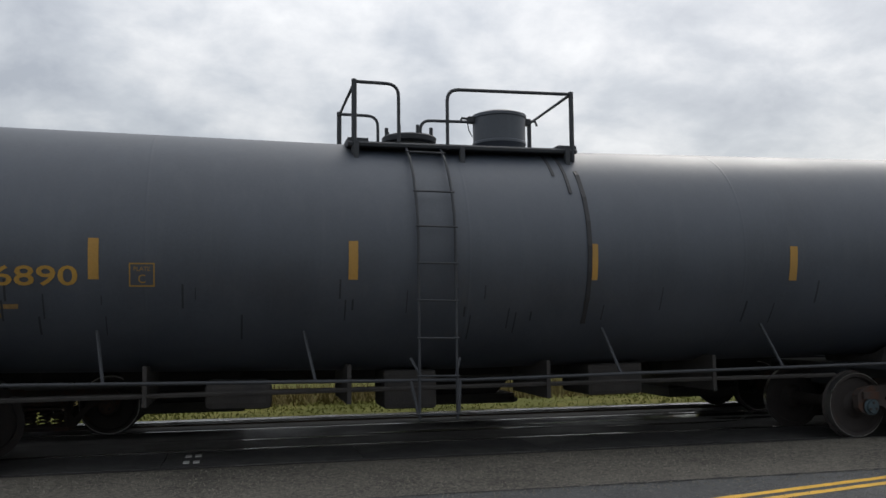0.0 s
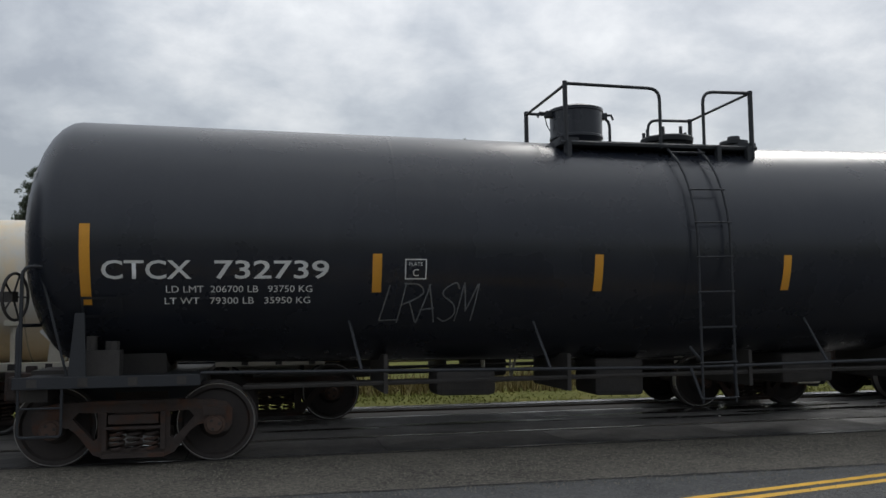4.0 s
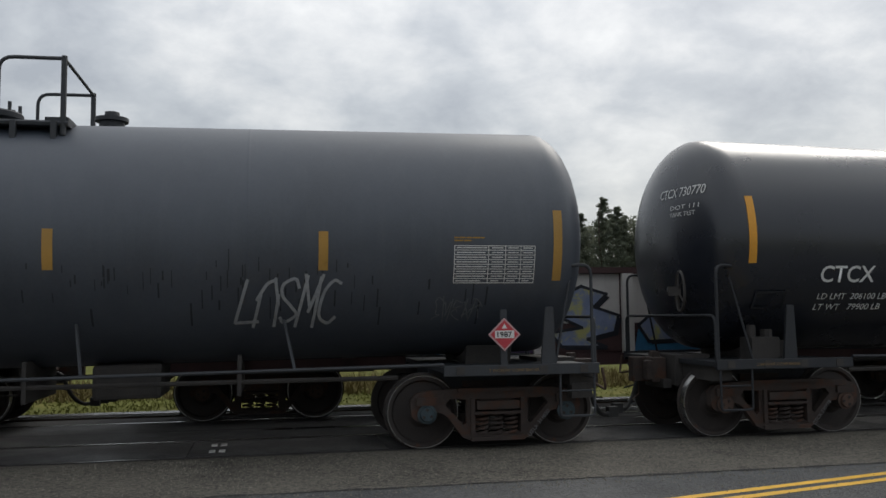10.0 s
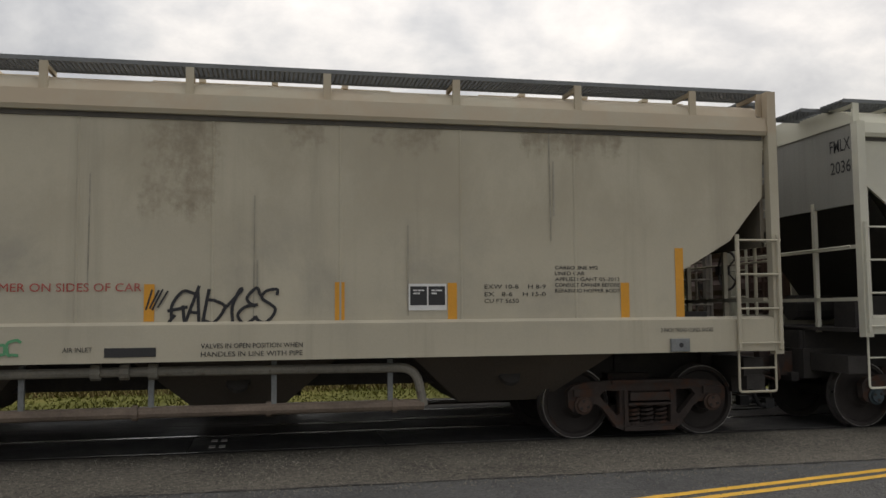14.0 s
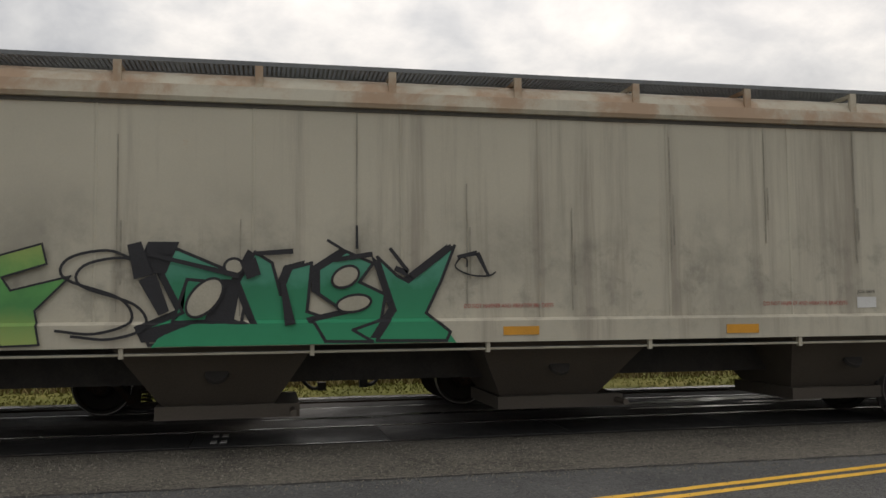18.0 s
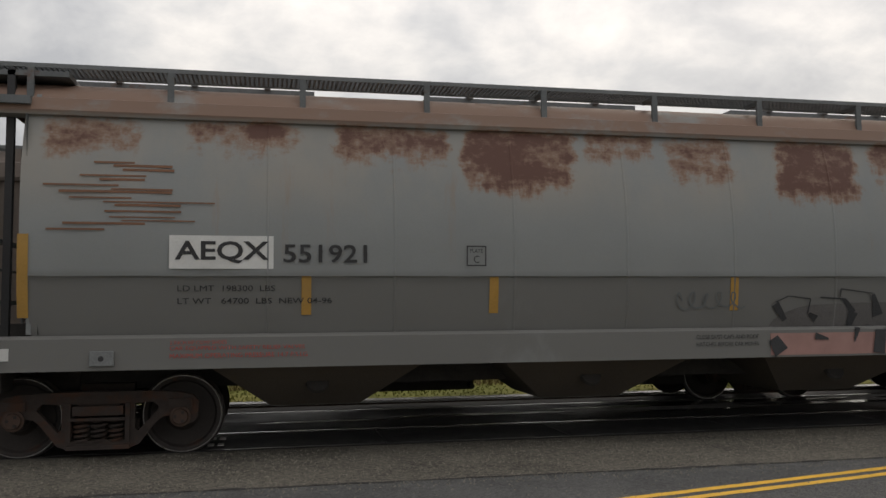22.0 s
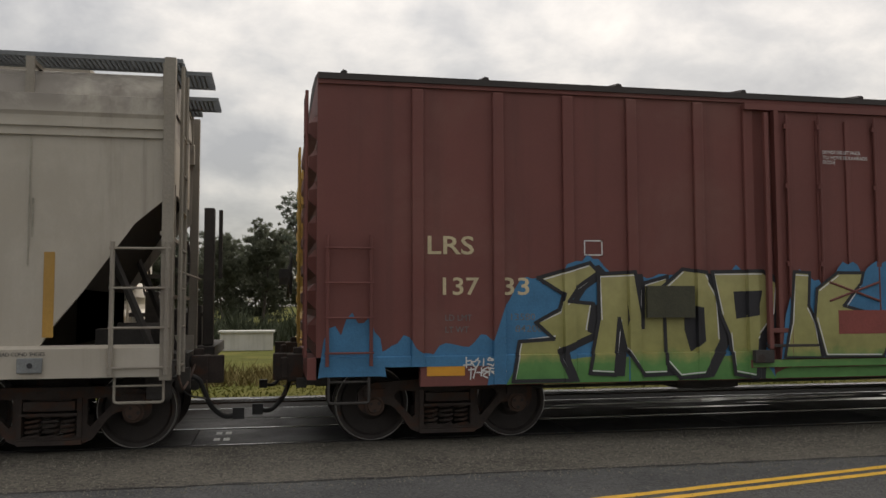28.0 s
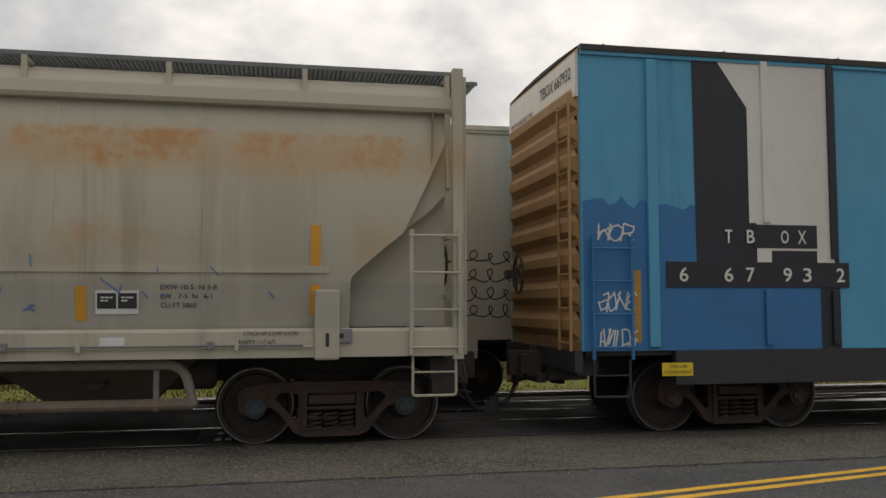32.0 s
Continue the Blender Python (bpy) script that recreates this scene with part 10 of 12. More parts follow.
def letter_mesh(glyph, x0, x1, z0, z1, w, grow, shear, move, lift, jitter, rnd):
    bm = bmesh.new()
    for k, row in enumerate(GLYPHS[glyph]):
        ins = w / 2
        pts = []
        for gx, gz in row[1:]:
            z = z0 + ins + gz * (z1 - z0 - w) + move[1] + rnd.uniform(-jitter, jitter)
            pts.append(Vector((x0 + ins + gx * max(0.001, x1 - x0 - w) + shear * (z - z0) + move[0] + rnd.uniform(-jitter, jitter), z)))
        stroke(bm, smoothed(pts) if row[0] else pts, w + 2 * grow, ins * 0.96 + grow if not row[0] else ins * 0.4 + grow, lift + 0.0004 * k)
    return bm


def clipped(bm, z0, z1):
    """Cut away what hangs below or above the painted field."""
    for z, no in ((z0, (0, 0, -1)), (z1, (0, 0, 1))):
        bmesh.ops.bisect_plane(bm, geom=bm.verts[:] + bm.edges[:] + bm.faces[:], plane_co=(0, 0, z), plane_no=no, clear_outer=True)
    return bm


def lay(bm, name, material, parent, surf, zs, ribs, label=""):
    """Lay a flat mesh, whose y holds each face's lift, on a car's side."""
    me = bpy.data.meshes.new(name)
    bm.to_mesh(me)
    bm.free()
    xs = [v for r in ribs for v in (r - 0.085, r - 0.07, r + 0.07, r + 0.085)]
    cut_up(me, zs, xs)
    n = len(me.vertices)
    co = np.zeros(n * 3)
    me.vertices.foreach_get("co", co)
    co = co.reshape(n, 3)
    y = np.array([surf(v) for v in co[:, 2]])
    for r in ribs:
        y = np.where((co[:, 0] > r - 0.075) & (co[:, 0] < r + 0.075), np.minimum(y, surf(2.0) - 0.05), y)
    co[:, 1] = y - co[:, 1]
    me.vertices.foreach_set("co", co.reshape(-1))
    me.update()
    return put(name, me, material, parent, label)


def piece(car, rows, w, fill, line, surf, zs=(), ribs=(), edge=0.04, shadow=None, shift=(0.08, 0.02), glint=None, shear=0.0, lift=0.006, label="", jitter=0.0, seed=1, low=None, halo=None, halo_w=0.07):
    """A row of fat letters, each with an outline, a block shadow, a bright rim and its filling. rows: glyph, x0, x1, z0, z1."""
    root = None
    for i, (g, x0, x1, z0, z1) in enumerate(rows if halo else ()):
        rnd = random.Random(seed * 31 + i)
        bm = letter_mesh(g, x0, x1, z0, z1, w, edge + halo_w, shear, (0, 0), 0.0035 + 0.0004 * i, jitter, rnd)
        if low is not None:
            clipped(bm, low, 9.0)
        ob = lay(bm, "overspray" if root else "graffiti", halo, root or car, surf, zs, ribs, "" if root else label)
        root = root or ob
    for i, (g, x0, x1, z0, z1) in enumerate(rows):
        base = lift + i * 0.0052
        rnd = random.Random(seed * 31 + i)
        state = rnd.getstate()
        layers = []
        if shadow:
            layers += [("block_shadow", shadow, edge, shift, 0.0), ("block_shadow", shadow, edge, (shift[0] * .5, shift[1] * .5), 0.0007)]
        layers.append(("outline", line, edge, (0, 0), 0.0014))
        if glint:
            layers.append(("bright_rim", glint, 0.004, (0.014, 0.008), 0.0026))
        layers.append(("filling", fill, 0.0, (0, 0), 0.0038))
        for nm, m, grow, move, up in layers:
            rnd.setstate(state)
            bm = letter_mesh(g, x0, x1, z0, z1, w, grow, shear, move, base + up, jitter, rnd)
            if low is not None:
                clipped(bm, low, 9.0)
            ob = lay(bm, nm if root else "graffiti", m, root or car, surf, zs, ribs, "" if root else label)
            root = root or ob
    return root


def tag(car, words_, x0, x1, z0, z1, w, material, surf, zs=(), shear=0.15, label="", jitter=0.02, seed=1, lift=0.007, name="hand_tag", overlap=0.1):
    """A quick signature in one spray-can line."""
    n = len(words_)
    step = (x1 - x0) / n
    bm = bmesh.new()
    rnd = random.Random(seed)
    for i, g in enumerate(words_):
        if g == " ":
            continue
        for k, row in enumerate(GLYPHS[g]):
            pts = []
            for gx, gz in row[1:]:
                z = z0 + gz * (z1 - z0) + rnd.uniform(-jitter, jitter)
                pts.append(Vector((x0 + i * step + gx * step * (1 - overlap) + shear * (z - z0) + rnd.uniform(-jitter, jitter), z)))
            stroke(bm, smoothed(pts), w, w * 0.5, lift + 0.0004 * k + 0.0011 * i)
    return lay(bm, name, material, car, surf, zs, (), label)


def blob(car, x0, x1, z0, z1, material, surf, seed, zs=(), ribs=(), lift=0.004, name="spray_cloud", label="", ragged=0.25, low=None, puffs=0):
    """A sprayed field with a wavy upper edge."""
    rnd = random.Random(seed)
    n = max(12, int((x1 - x0) / 0.07))
    ph = [rnd.uniform(0, 6.28) for _ in range(4)]
    bm = bmesh.new()
    rows = []
    for i in range(n + 1):
        s = i / n
        x = x0 + (x1 - x0) * s
        w = min(1, 8 * s, 8 * (1 - s)) ** 0.5
        k = 1 - ragged * (0.5 + 0.25 * math.sin(9 * s + ph[0]) + 0.25 * math.sin(23 * s + ph[1])) - ragged * 0.3 * rnd.random()
        if puffs:
            k = 1 - ragged * (0.8 - 0.5 * abs(math.sin(puffs * s + ph[0])) - 0.3 * math.sin(9 * s + ph[1]) ** 2)
        top = z0 + (z1 - z0) * w * k
        base = z0 if low is None else z0 + (z1 - z0) * low * (0.6 + 0.4 * math.sin(7 * s + ph[2]))
        rows.append([(x, 0, min(base, top - 0.01)), (x, 0, top)])
    strip_mesh(bm, rows)
    me = bpy.data.meshes.new(name)
    bm.to_mesh(me)
    bm.free()
    drape(me, surf, lift, ribs, zs)
    return put(name, me, material, car, label)


def scrawl(car, x0, x1, z0, z1, material, surf, seed, width=0.025, loops=5, lift=0.007, name="scrawl", label="", zs=(), ribs=()):
    """A quick tag in one thin, looping line."""
    rnd = random.Random(seed)
    pts = []
    for i in range(loops * 6 + 1):
        s = i / (loops * 6)
        a = i * 2 * math.pi / 6
        pts.append(Vector((x0 + (x1 - x0) * (0.08 + 0.84 * s) + 0.45 * (x1 - x0) / loops * math.cos(a) * rnd.uniform(0.5, 1.1), 0, (z0 + z1) / 2 + (z1 - z0) * 0.5 * math.sin(a) * rnd.uniform(0.4, 1))))
    pts = bent(pts, 0.3, 3)
    bm = bmesh.new()
    rows = []
    for a, b in zip(pts, pts[1:]):
        d = b - a
        if d.length < 1e-4:
            continue
        nrm = Vector((-d.z, 0, d.x)).normalized() * width / 2
        rows.append([a - nrm, a + nrm])
    strip_mesh(bm, rows)
    me = bpy.data.meshes.new(name)
    bm.to_mesh(me)
    bm.free()
    drape(me, surf, lift, ribs, zs)
    return put(name, me, material, car, label)


def oval(car, x0, x1, z0, z1, material, surf, tilt=0.0):
    """The round counter of a sprayed letter."""
    bm = bmesh.new()
    pts = [(math.cos(i * math.pi / 12), math.sin(i * math.pi / 12)) for i in range(24)]
    bm.faces.new([bm.verts.new(((x0 + x1) / 2 + (x1 - x0) / 2 * a + tilt * b, 0, (z0 + z1) / 2 + (z1 - z0) / 2 * b)) for a, b in pts])
    me = bpy.data.meshes.new("letter_counter")
    bm.to_mesh(me)
    bm.free()
    put("letter_counter", drape(me, surf, 0.004), material, car)


def strokes(car, rows, material, surf, zs=(1.36, 1.41, 1.6, 1.8)):
    """Tapering sprayed strokes: from x, z, width to x, z, width."""
    for xa, za, wa, xb, zb, wb in rows:
        d = Vector((xb - xa, 0, zb - za))
        nrm = Vector((-d.z, 0, d.x)).normalized() / 2
        bm = bmesh.new()
        strip_mesh(bm, [[Vector((xa, 0, za)) + d * (i / 4) - nrm * (wa + (wb - wa) * i / 4), Vector((xa, 0, za)) + d * (i / 4) + nrm * (wa + (wb - wa) * i / 4)] for i in range(5)])
        me = bpy.data.meshes.new("spray_stroke")
        bm.to_mesh(me)
        bm.free()
        put("spray_stroke", drape(me, surf, 0.009, (), zs), material, car)


def stepped(s1, out=-1.665, side=-1.58):
    """The surface of a hopper's side: the proud sill below, the sheet above."""
    return lambda z: float(np.interp(z, [s1 - 0.03, s1 + 0.005], [out, side - 0.004]))


def cuts(s1):
    return (s1 - 0.03, s1 + 0.005, s1 + 0.05)


INK = mat("black_spray", (0.018, 0.018, 0.022), 0.55, vary=0.25, scale=5)
PURPLE_INK = mat("dark_violet_spray", (0.035, 0.026, 0.06), 0.55, vary=0.25, scale=5)
WHITE_SPRAY = mat("white_spray", (0.62, 0.62, 0.6), 0.6, vary=0.15, scale=3)
RED_SPRAY = mat("crimson_spray", (0.28, 0.03, 0.07), 0.6, vary=0.2, scale=6)
SALMON = mat("salmon_spray", (0.5, 0.24, 0.19), 0.6, vary=0.25, scale=4)
VIOLET = mat("violet_spray", (0.07, 0.038, 0.105), 0.6, vary=0.2, scale=3)
BLUE_FILL = graded("blue_fade_spray", [(1.3, (0.07, 0.23, 0.43)), (1.6, (0.08, 0.25, 0.43)), (1.95, (0.17, 0.31, 0.42)), (2.4, (0.27, 0.37, 0.42))], vary=0.16)
AQUA_FILL = graded("green_to_blue_spray", [(1.3, (0.16, 0.15, 0.3)), (1.65, (0.07, 0.17, 0.36)), (2.0, (0.08, 0.22, 0.36)), (2.2, (0.28, 0.47, 0.28)), (2.4, (0.3, 0.47, 0.28))])
LIME_FILL = graded("lime_green_spray", [(1.25, (0.36, 0.45, 0.13)), (1.7, (0.07, 0.27, 0.08)), (2.0, (0.1, 0.33, 0.09)), (2.35, (0.33, 0.43, 0.12))])
GREEN_FILL = graded("emerald_spray", [(1.25, (0.02, 0.3, 0.14)), (1.9, (0.02, 0.22, 0.11)), (2.0, (0.05, 0.27, 0.17)), (2.3, (0.09, 0.35, 0.24))])
BLUE_SPRAY = mat("cornflower_spray", (0.09, 0.19, 0.42), 0.6, vary=0.2, scale=4)
OLIVE_FILL = graded("olive_green_spray", [(1.2, (0.18, 0.23, 0.1)), (1.55, (0.105, 0.142, 0.05)), (2.35, (0.112, 0.16, 0.05))], vary=0.16)
RED_FILL = graded("pink_to_red_spray", [(1.2, (0.36, 0.09, 0.08)), (1.6, (0.27, 0.035, 0.035)), (1.95, (0.28, 0.12, 0.15)), (2.4, (0.34, 0.2, 0.25))], vary=0.15)
SILVER_FILL = graded("silver_spray", [(0.9, (0.36, 0.36, 0.34)), (1.6, (0.22, 0.225, 0.22)), (2.1, (0.3, 0.3, 0.29))], vary=0.16)
PALE_GLOW = mat("pale_overspray", (0.58, 0.56, 0.5), 0.65, vary=0.12, scale=3)
PINK_FILL = mat("pink_green_spray", (0.46, 0.25, 0.22), 0.6, vary=0.25, scale=2, patch=(0.14, 0.33, 0.22), patch_from=0.52, patch_scale=4.0)
YELLOW_FILL = graded("yellow_green_spray", [(0.66, (0.07, 0.22, 0.06)), (0.95, (0.1, 0.25, 0.07)), (1.1, (0.3, 0.29, 0.1)), (2.05, (0.36, 0.33, 0.14))], vary=0.2)
SKY_SPRAY = mat("sky_blue_spray", (0.04, 0.17, 0.32), 0.6, vary=0.25, scale=3)
CREAM_SPRAY = mat("cream_spray", (0.58, 0.52, 0.38), 0.6, vary=0.2, scale=3)
TEAL_FILL = graded("teal_green_spray", [(0.68, (0.02, 0.22, 0.11)), (1.2, (0.018, 0.17, 0.09)), (1.55, (0.02, 0.06, 0.045)), (1.8, (0.018, 0.03, 0.03))])
GHOST_FILL = graded("ghost_pink_spray", [(1.05, (0.36, 0.2, 0.175)), (1.38, (0.33, 0.19, 0.165)), (1.42, (0.105, 0.103, 0.098)), (1.95, (0.13, 0.128, 0.122))], vary=0.16)

# blue piece on the first cream hopper
s, c = stepped(1.56), cuts(1.56)
RIM = mat("white_paint_rim", (0.66, 0.66, 0.66), 0.6, vary=0.1)
piece(Hc, [("S", -5.93, -5.16, 1.33, 2.33), ("I", -5.07, -4.68, 1.33, 2.32), ("W", -4.53, -3.38, 1.33, 2.32), ("b", -3.25, -2.44, 1.33, 2.32), ("S", -2.33, -1.6, 1.33, 2.33)], 0.31, BLUE_FILL, PURPLE_INK, s, c, edge=0.045,
      shadow=PURPLE_INK, shift=(0.1, 0.03), glint=RIM, label="blue fat-lettered graffiti with violet outlines", low=1.3)
piece(Hc, [("E", -1.03, -0.73, 1.58, 2.08), ("R", -0.64, -0.28, 1.4, 2.02), ("C", -0.22, 0.17, 1.55, 2.09)], 0.1, WHITE_SPRAY, INK, s, c, edge=0.03, shadow=INK, shift=(0.04, -0.05), label="small white graffiti with black outlines", lift=0.008)
piece(Hc, [("U", 1.0, 1.98, 1.36, 2.35), ("5", 2.02, 3.04, 1.36, 2.35), ("n", 3.18, 4.18, 1.36, 2.36), ("Y", 4.22, 4.85, 1.36, 2.36), ("S", 4.78, 5.35, 1.36, 2.36)], 0.31, AQUA_FILL, mat("grey_green_outline", (0.1, 0.11, 0.09), 0.6, vary=0.2), s, c,
      edge=0.045, glint=RIM, label="green and blue graffiti letters", low=1.32)
rnd_ = random.Random(5)
for i in range(18):
    x = rnd_.choice((-6.25, -5.95, -6.1, -2.5, -1.45, -1.3, -0.1, 0.3, 0.75, 0.8)) + rnd_.uniform(-0.15, 0.15)
    z = rnd_.uniform(1.62, 2.2)
    patch_on(Hc, x, x + 0.05, z, z + 0.1, SALMON, FLAT, 0.003, "paint_splash", "", 0.14)
# green pieces on the third hopper
BARE_BEIGE = mat("bare_beige_paint", (0.42, 0.39, 0.31), 0.7, vary=0.15, scale=3)
s, c = stepped(1.52), cuts(1.52)
BLUE_LIME = graded("blue_to_lime_spray", [(1.25, (0.1, 0.2, 0.4)), (1.5, (0.1, 0.2, 0.4)), (1.6, (0.3, 0.42, 0.12)), (1.8, (0.25, 0.4, 0.12)), (1.95, (0.1, 0.19, 0.42)), (2.35, (0.1, 0.19, 0.42))])
piece(Ic, [("g", -6.66, -5.84, 1.3, 2.35)], 0.2, BLUE_LIME, INK, s, c,
      edge=0.025, shadow=INK, shift=(0.06, 0.02), label="blue and lime graffiti letter", low=1.25)
piece(Ic, [("o", -5.86, -5.26, 1.31, 2.29)], 0.2, LIME_FILL, INK, s, c, edge=0.022, shadow=INK, shift=(0.04, 0.02), label="lime green round graffiti letter", low=1.25)
cutout(Ic, [("gone_n", -5.32, -4.53, 1.3, 2.32)], BLUE_LIME, INK, s, c, edge=0.03, shadow=INK, shift=(0.05, 0.01), label="blue and lime angular graffiti letter", low=1.25)
cutout(Ic, [("gone_e", -4.95, -4.34, 1.3, 2.18), ("gone_s", -4.61, -3.6, 1.28, 2.37)], LIME_FILL, INK, s, c, edge=0.022, label="lime green angular graffiti letters", low=1.25, lift=0.014)
tag(Ic, "S", -3.72, -2.85, 1.4, 2.3, 0.03, INK, s, c, 0.0, jitter=0.0, label="hollow black graffiti letter", lift=0.03)
tag(Ic, "S", -3.56, -2.7, 1.34, 2.22, 0.03, INK, s, c, 0.0, jitter=0.0, lift=0.034)
cutout(Ic, [("dwsy_d", -2.86, -1.49, 1.27, 2.32), ("dwsy_w", -1.84, -0.79, 1.27, 2.29), ("dwsy_s", -1.02, -0.19, 1.27, 2.3), ("dwsy_y", -0.3, 0.63, 1.27, 2.37)], GREEN_FILL, INK, s, c, edge=0.035, shadow=INK, shift=(-0.08, 0.03),
       label="emerald green angular graffiti with black outlines", low=1.25)
strokes(Ic, [(-2.95, 2.38, 0.15, -2.85, 2.01, 0.2), (-2.81, 2.01, 0.2, -2.63, 1.61, 0.12), (-2.79, 2.26, 0.04, -1.83, 2.02, 0.06), (-2.65, 2.39, 0.06, -2.59, 2.26, 0.05), (-1.74, 2.2, 0.18, -1.67, 2.01, 0.16), (-1.65, 2.27, 0.05, -1.24, 2.3, 0.06), (-0.86, 2.43, 0.032, -0.65, 2.3, 0.032), (-0.52, 2.6, 0.026, -0.52, 2.33, 0.032)],
        INK, lambda z: s(z) - 0.045, c)
strokes(Ic, [(-0.79, 2.2, 0.05, -0.34, 2.27, 0.06), (-0.14, 2.34, 0.039, 0.07, 2.07, 0.052), (-0.08, 2.11, 0.06, 0.07, 2.04, 0.07), (0.12, 2.01, 0.08, 0.59, 2.37, 0.06), (0.66, 2.24, 0.039, 0.9, 2.29, 0.058), (0.9, 2.29, 0.058, 1.04, 2.01, 0.032), (-1.36, 1.98, 0.05, -1.27, 1.47, 0.12)],
        INK, lambda z: s(z) - 0.045, c)
for x0_, x1_, z0_, z1_, tilt_ in ((-2.36, -2.05, 1.58, 1.98, 0.1), (-0.78, -0.52, 1.9, 2.12, 0.05), (-0.73, -0.38, 1.62, 1.79, 0.05), (-1.98, -1.8, 2.05, 2.2, 0.0)):
    oval(Ic, x0_ - 0.03, x1_ + 0.03, z0_ - 0.03, z1_ + 0.03, INK, lambda z: s(z) - 0.04, tilt_)
    oval(Ic, x0_, x1_, z0_, z1_, BARE_BEIGE, lambda z: s(z) - 0.044, tilt_)
patch_on(Ic, -2.95, -2.62, 2.05, 2.4, INK, FLAT, 0.02, "black_shadow", "", 0.14)
blob(Ic, -2.75, 0.62, 1.25, 1.5, GREEN_FILL, s, 7, c, ragged=0.1, lift=0.026)
scrawl(Ic, -7.1, -6.5, 1.8, 2.3, INK, s, 3, 0.02, 2)
blob(Ic, -7.15, -6.4, 1.76, 2.0, LIME_FILL, s, 8, c, ragged=0.8, lift=0.004)
scrawl(Ic, 0.6, 1.1, 1.9, 2.35, INK, s, 4, 0.02, 1)
tag(Ic, "eAnRS", 6.45, 7.05, 1.6, 1.78, 0.009, mat("grey_pencil_scrawl", (0.13, 0.13, 0.12), 0.7), FLAT, jitter=0.03, lift=0.004, label="faint pencil scrawl")
# green and red pieces on the second cream hopper
s, c = stepped(1.54), cuts(1.54)
PALE_BLUE = mat("pale_blue_spray", (0.36, 0.42, 0.52), 0.6, vary=0.15, scale=5)
blob(J, -6.42, 4.98, 1.26, 2.19, PALE_BLUE, s, 11, c, puffs=42, ragged=0.42, lift=0.003, label="pale blue edge of the sprayed cloud")
blob(J, -6.35, 4.9, 1.26, 2.12, VIOLET, s, 11, c, puffs=42, ragged=0.42, label="violet sprayed cloud behind the graffiti", lift=0.005)
for x, z in ((-6.05, 1.86), (0.2, 1.95), (-0.75, 1.98), (4.72, 2.02), (4.86, 1.8)):
    patch_on(J, x - 0.02, x + 0.2, z - 0.02, z + 0.08, PALE_BLUE, FLAT, 0.004, "paint_drop", "", 0.03)
    patch_on(J, x, x + 0.17, z, z + 0.06, VIOLET, FLAT, 0.006, "paint_drop", "", 0.03)
piece(J, [("B", -5.5, -4.22, 1.27, 2.3), ("a", -4.28, -3.55, 1.27, 2.33), ("D", -3.55, -2.87, 1.27, 2.33), ("G", -2.92, -1.96, 1.27, 2.31), ("e", -1.96, -1.0, 1.27, 2.32)], 0.215, OLIVE_FILL, INK, s, c, edge=0.036, shadow=INK, shift=(-0.12, 0.04), shear=0.06, jitter=0.03,
      label="olive green graffiti with black outlines", low=1.24, lift=0.008)
piece(J, [("L", -1.25, -0.66, 1.27, 1.85)], 0.2, OLIVE_FILL, INK, s, c, edge=0.02, low=1.24, lift=0.036)
piece(J, [("Z", 0.4, 1.17, 1.28, 2.42), ("e", 1.14, 1.8, 1.28, 2.42), ("n", 1.74, 2.49, 1.28, 2.45), ("o", 2.36, 2.92, 1.28, 2.4), ("K", 2.84, 3.64, 1.28, 2.42), ("S", 3.58, 4.4, 1.28, 2.41)], 0.185, RED_FILL, INK, s, c, edge=0.032, shadow=INK, shift=(-0.06, 0.03),
      label="pink and red graffiti letters", low=1.24, lift=0.008)
tag(J, "bIT", 5.6, 6.3, 1.7, 1.87, 0.016, mat("olive_tag", (0.09, 0.09, 0.06), 0.6), FLAT, label="thin dark tag")
tag(J, "DeeZ", 5.7, 6.6, 1.54, 1.68, 0.016, mat("olive_tag", (0.09, 0.09, 0.06), 0.6), FLAT, seed=2)
# ghostly piece on the rusty hopper
sk = lambda z: -1.672 if z < 1.39 else bulged(z) - 0.004
SOOT = mat("sooty_outline", (0.032, 0.033, 0.036), 0.6, vary=0.35, scale=5)
patch_on(K, 0.42, 5.2, 1.055, 1.33, GHOST_FILL, lambda z: -1.662, 0.004, "pink_band", "faded pink spray along the sill")
blob(K, 0.5, 5.25, 1.4, 1.72, mat("dull_grey_spray", (0.115, 0.108, 0.105), 0.65, vary=0.25, scale=3), sk, 71, (1.41, 1.6), (), ragged=0.12, lift=0.001, name="grey_band")
strokes(K, [(0.58, 1.7, 0.104, 0.73, 1.49, 0.069), (0.58, 1.72, 0.014, 0.76, 1.8, 0.014), (0.76, 1.8, 0.014, 1.08, 1.76, 0.017), (1.08, 1.76, 0.017, 1.05, 1.57, 0.017), (1.07, 1.57, 0.042, 1.18, 1.5, 0.104), (1.22, 1.78, 0.017, 1.57, 1.76, 0.021), (1.57, 1.76, 0.049, 1.72, 1.58, 0.09), (1.72, 1.59, 0.146, 1.61, 1.21, 0.017), (1.52, 1.89, 0.021, 1.51, 1.79, 0.017), (1.52, 1.89, 0.014, 2.0, 1.83, 0.014), (2.0, 1.82, 0.049, 2.09, 1.54, 0.16), (2.28, 1.77, 0.014, 2.59, 1.81, 0.017)], SOOT, sk)
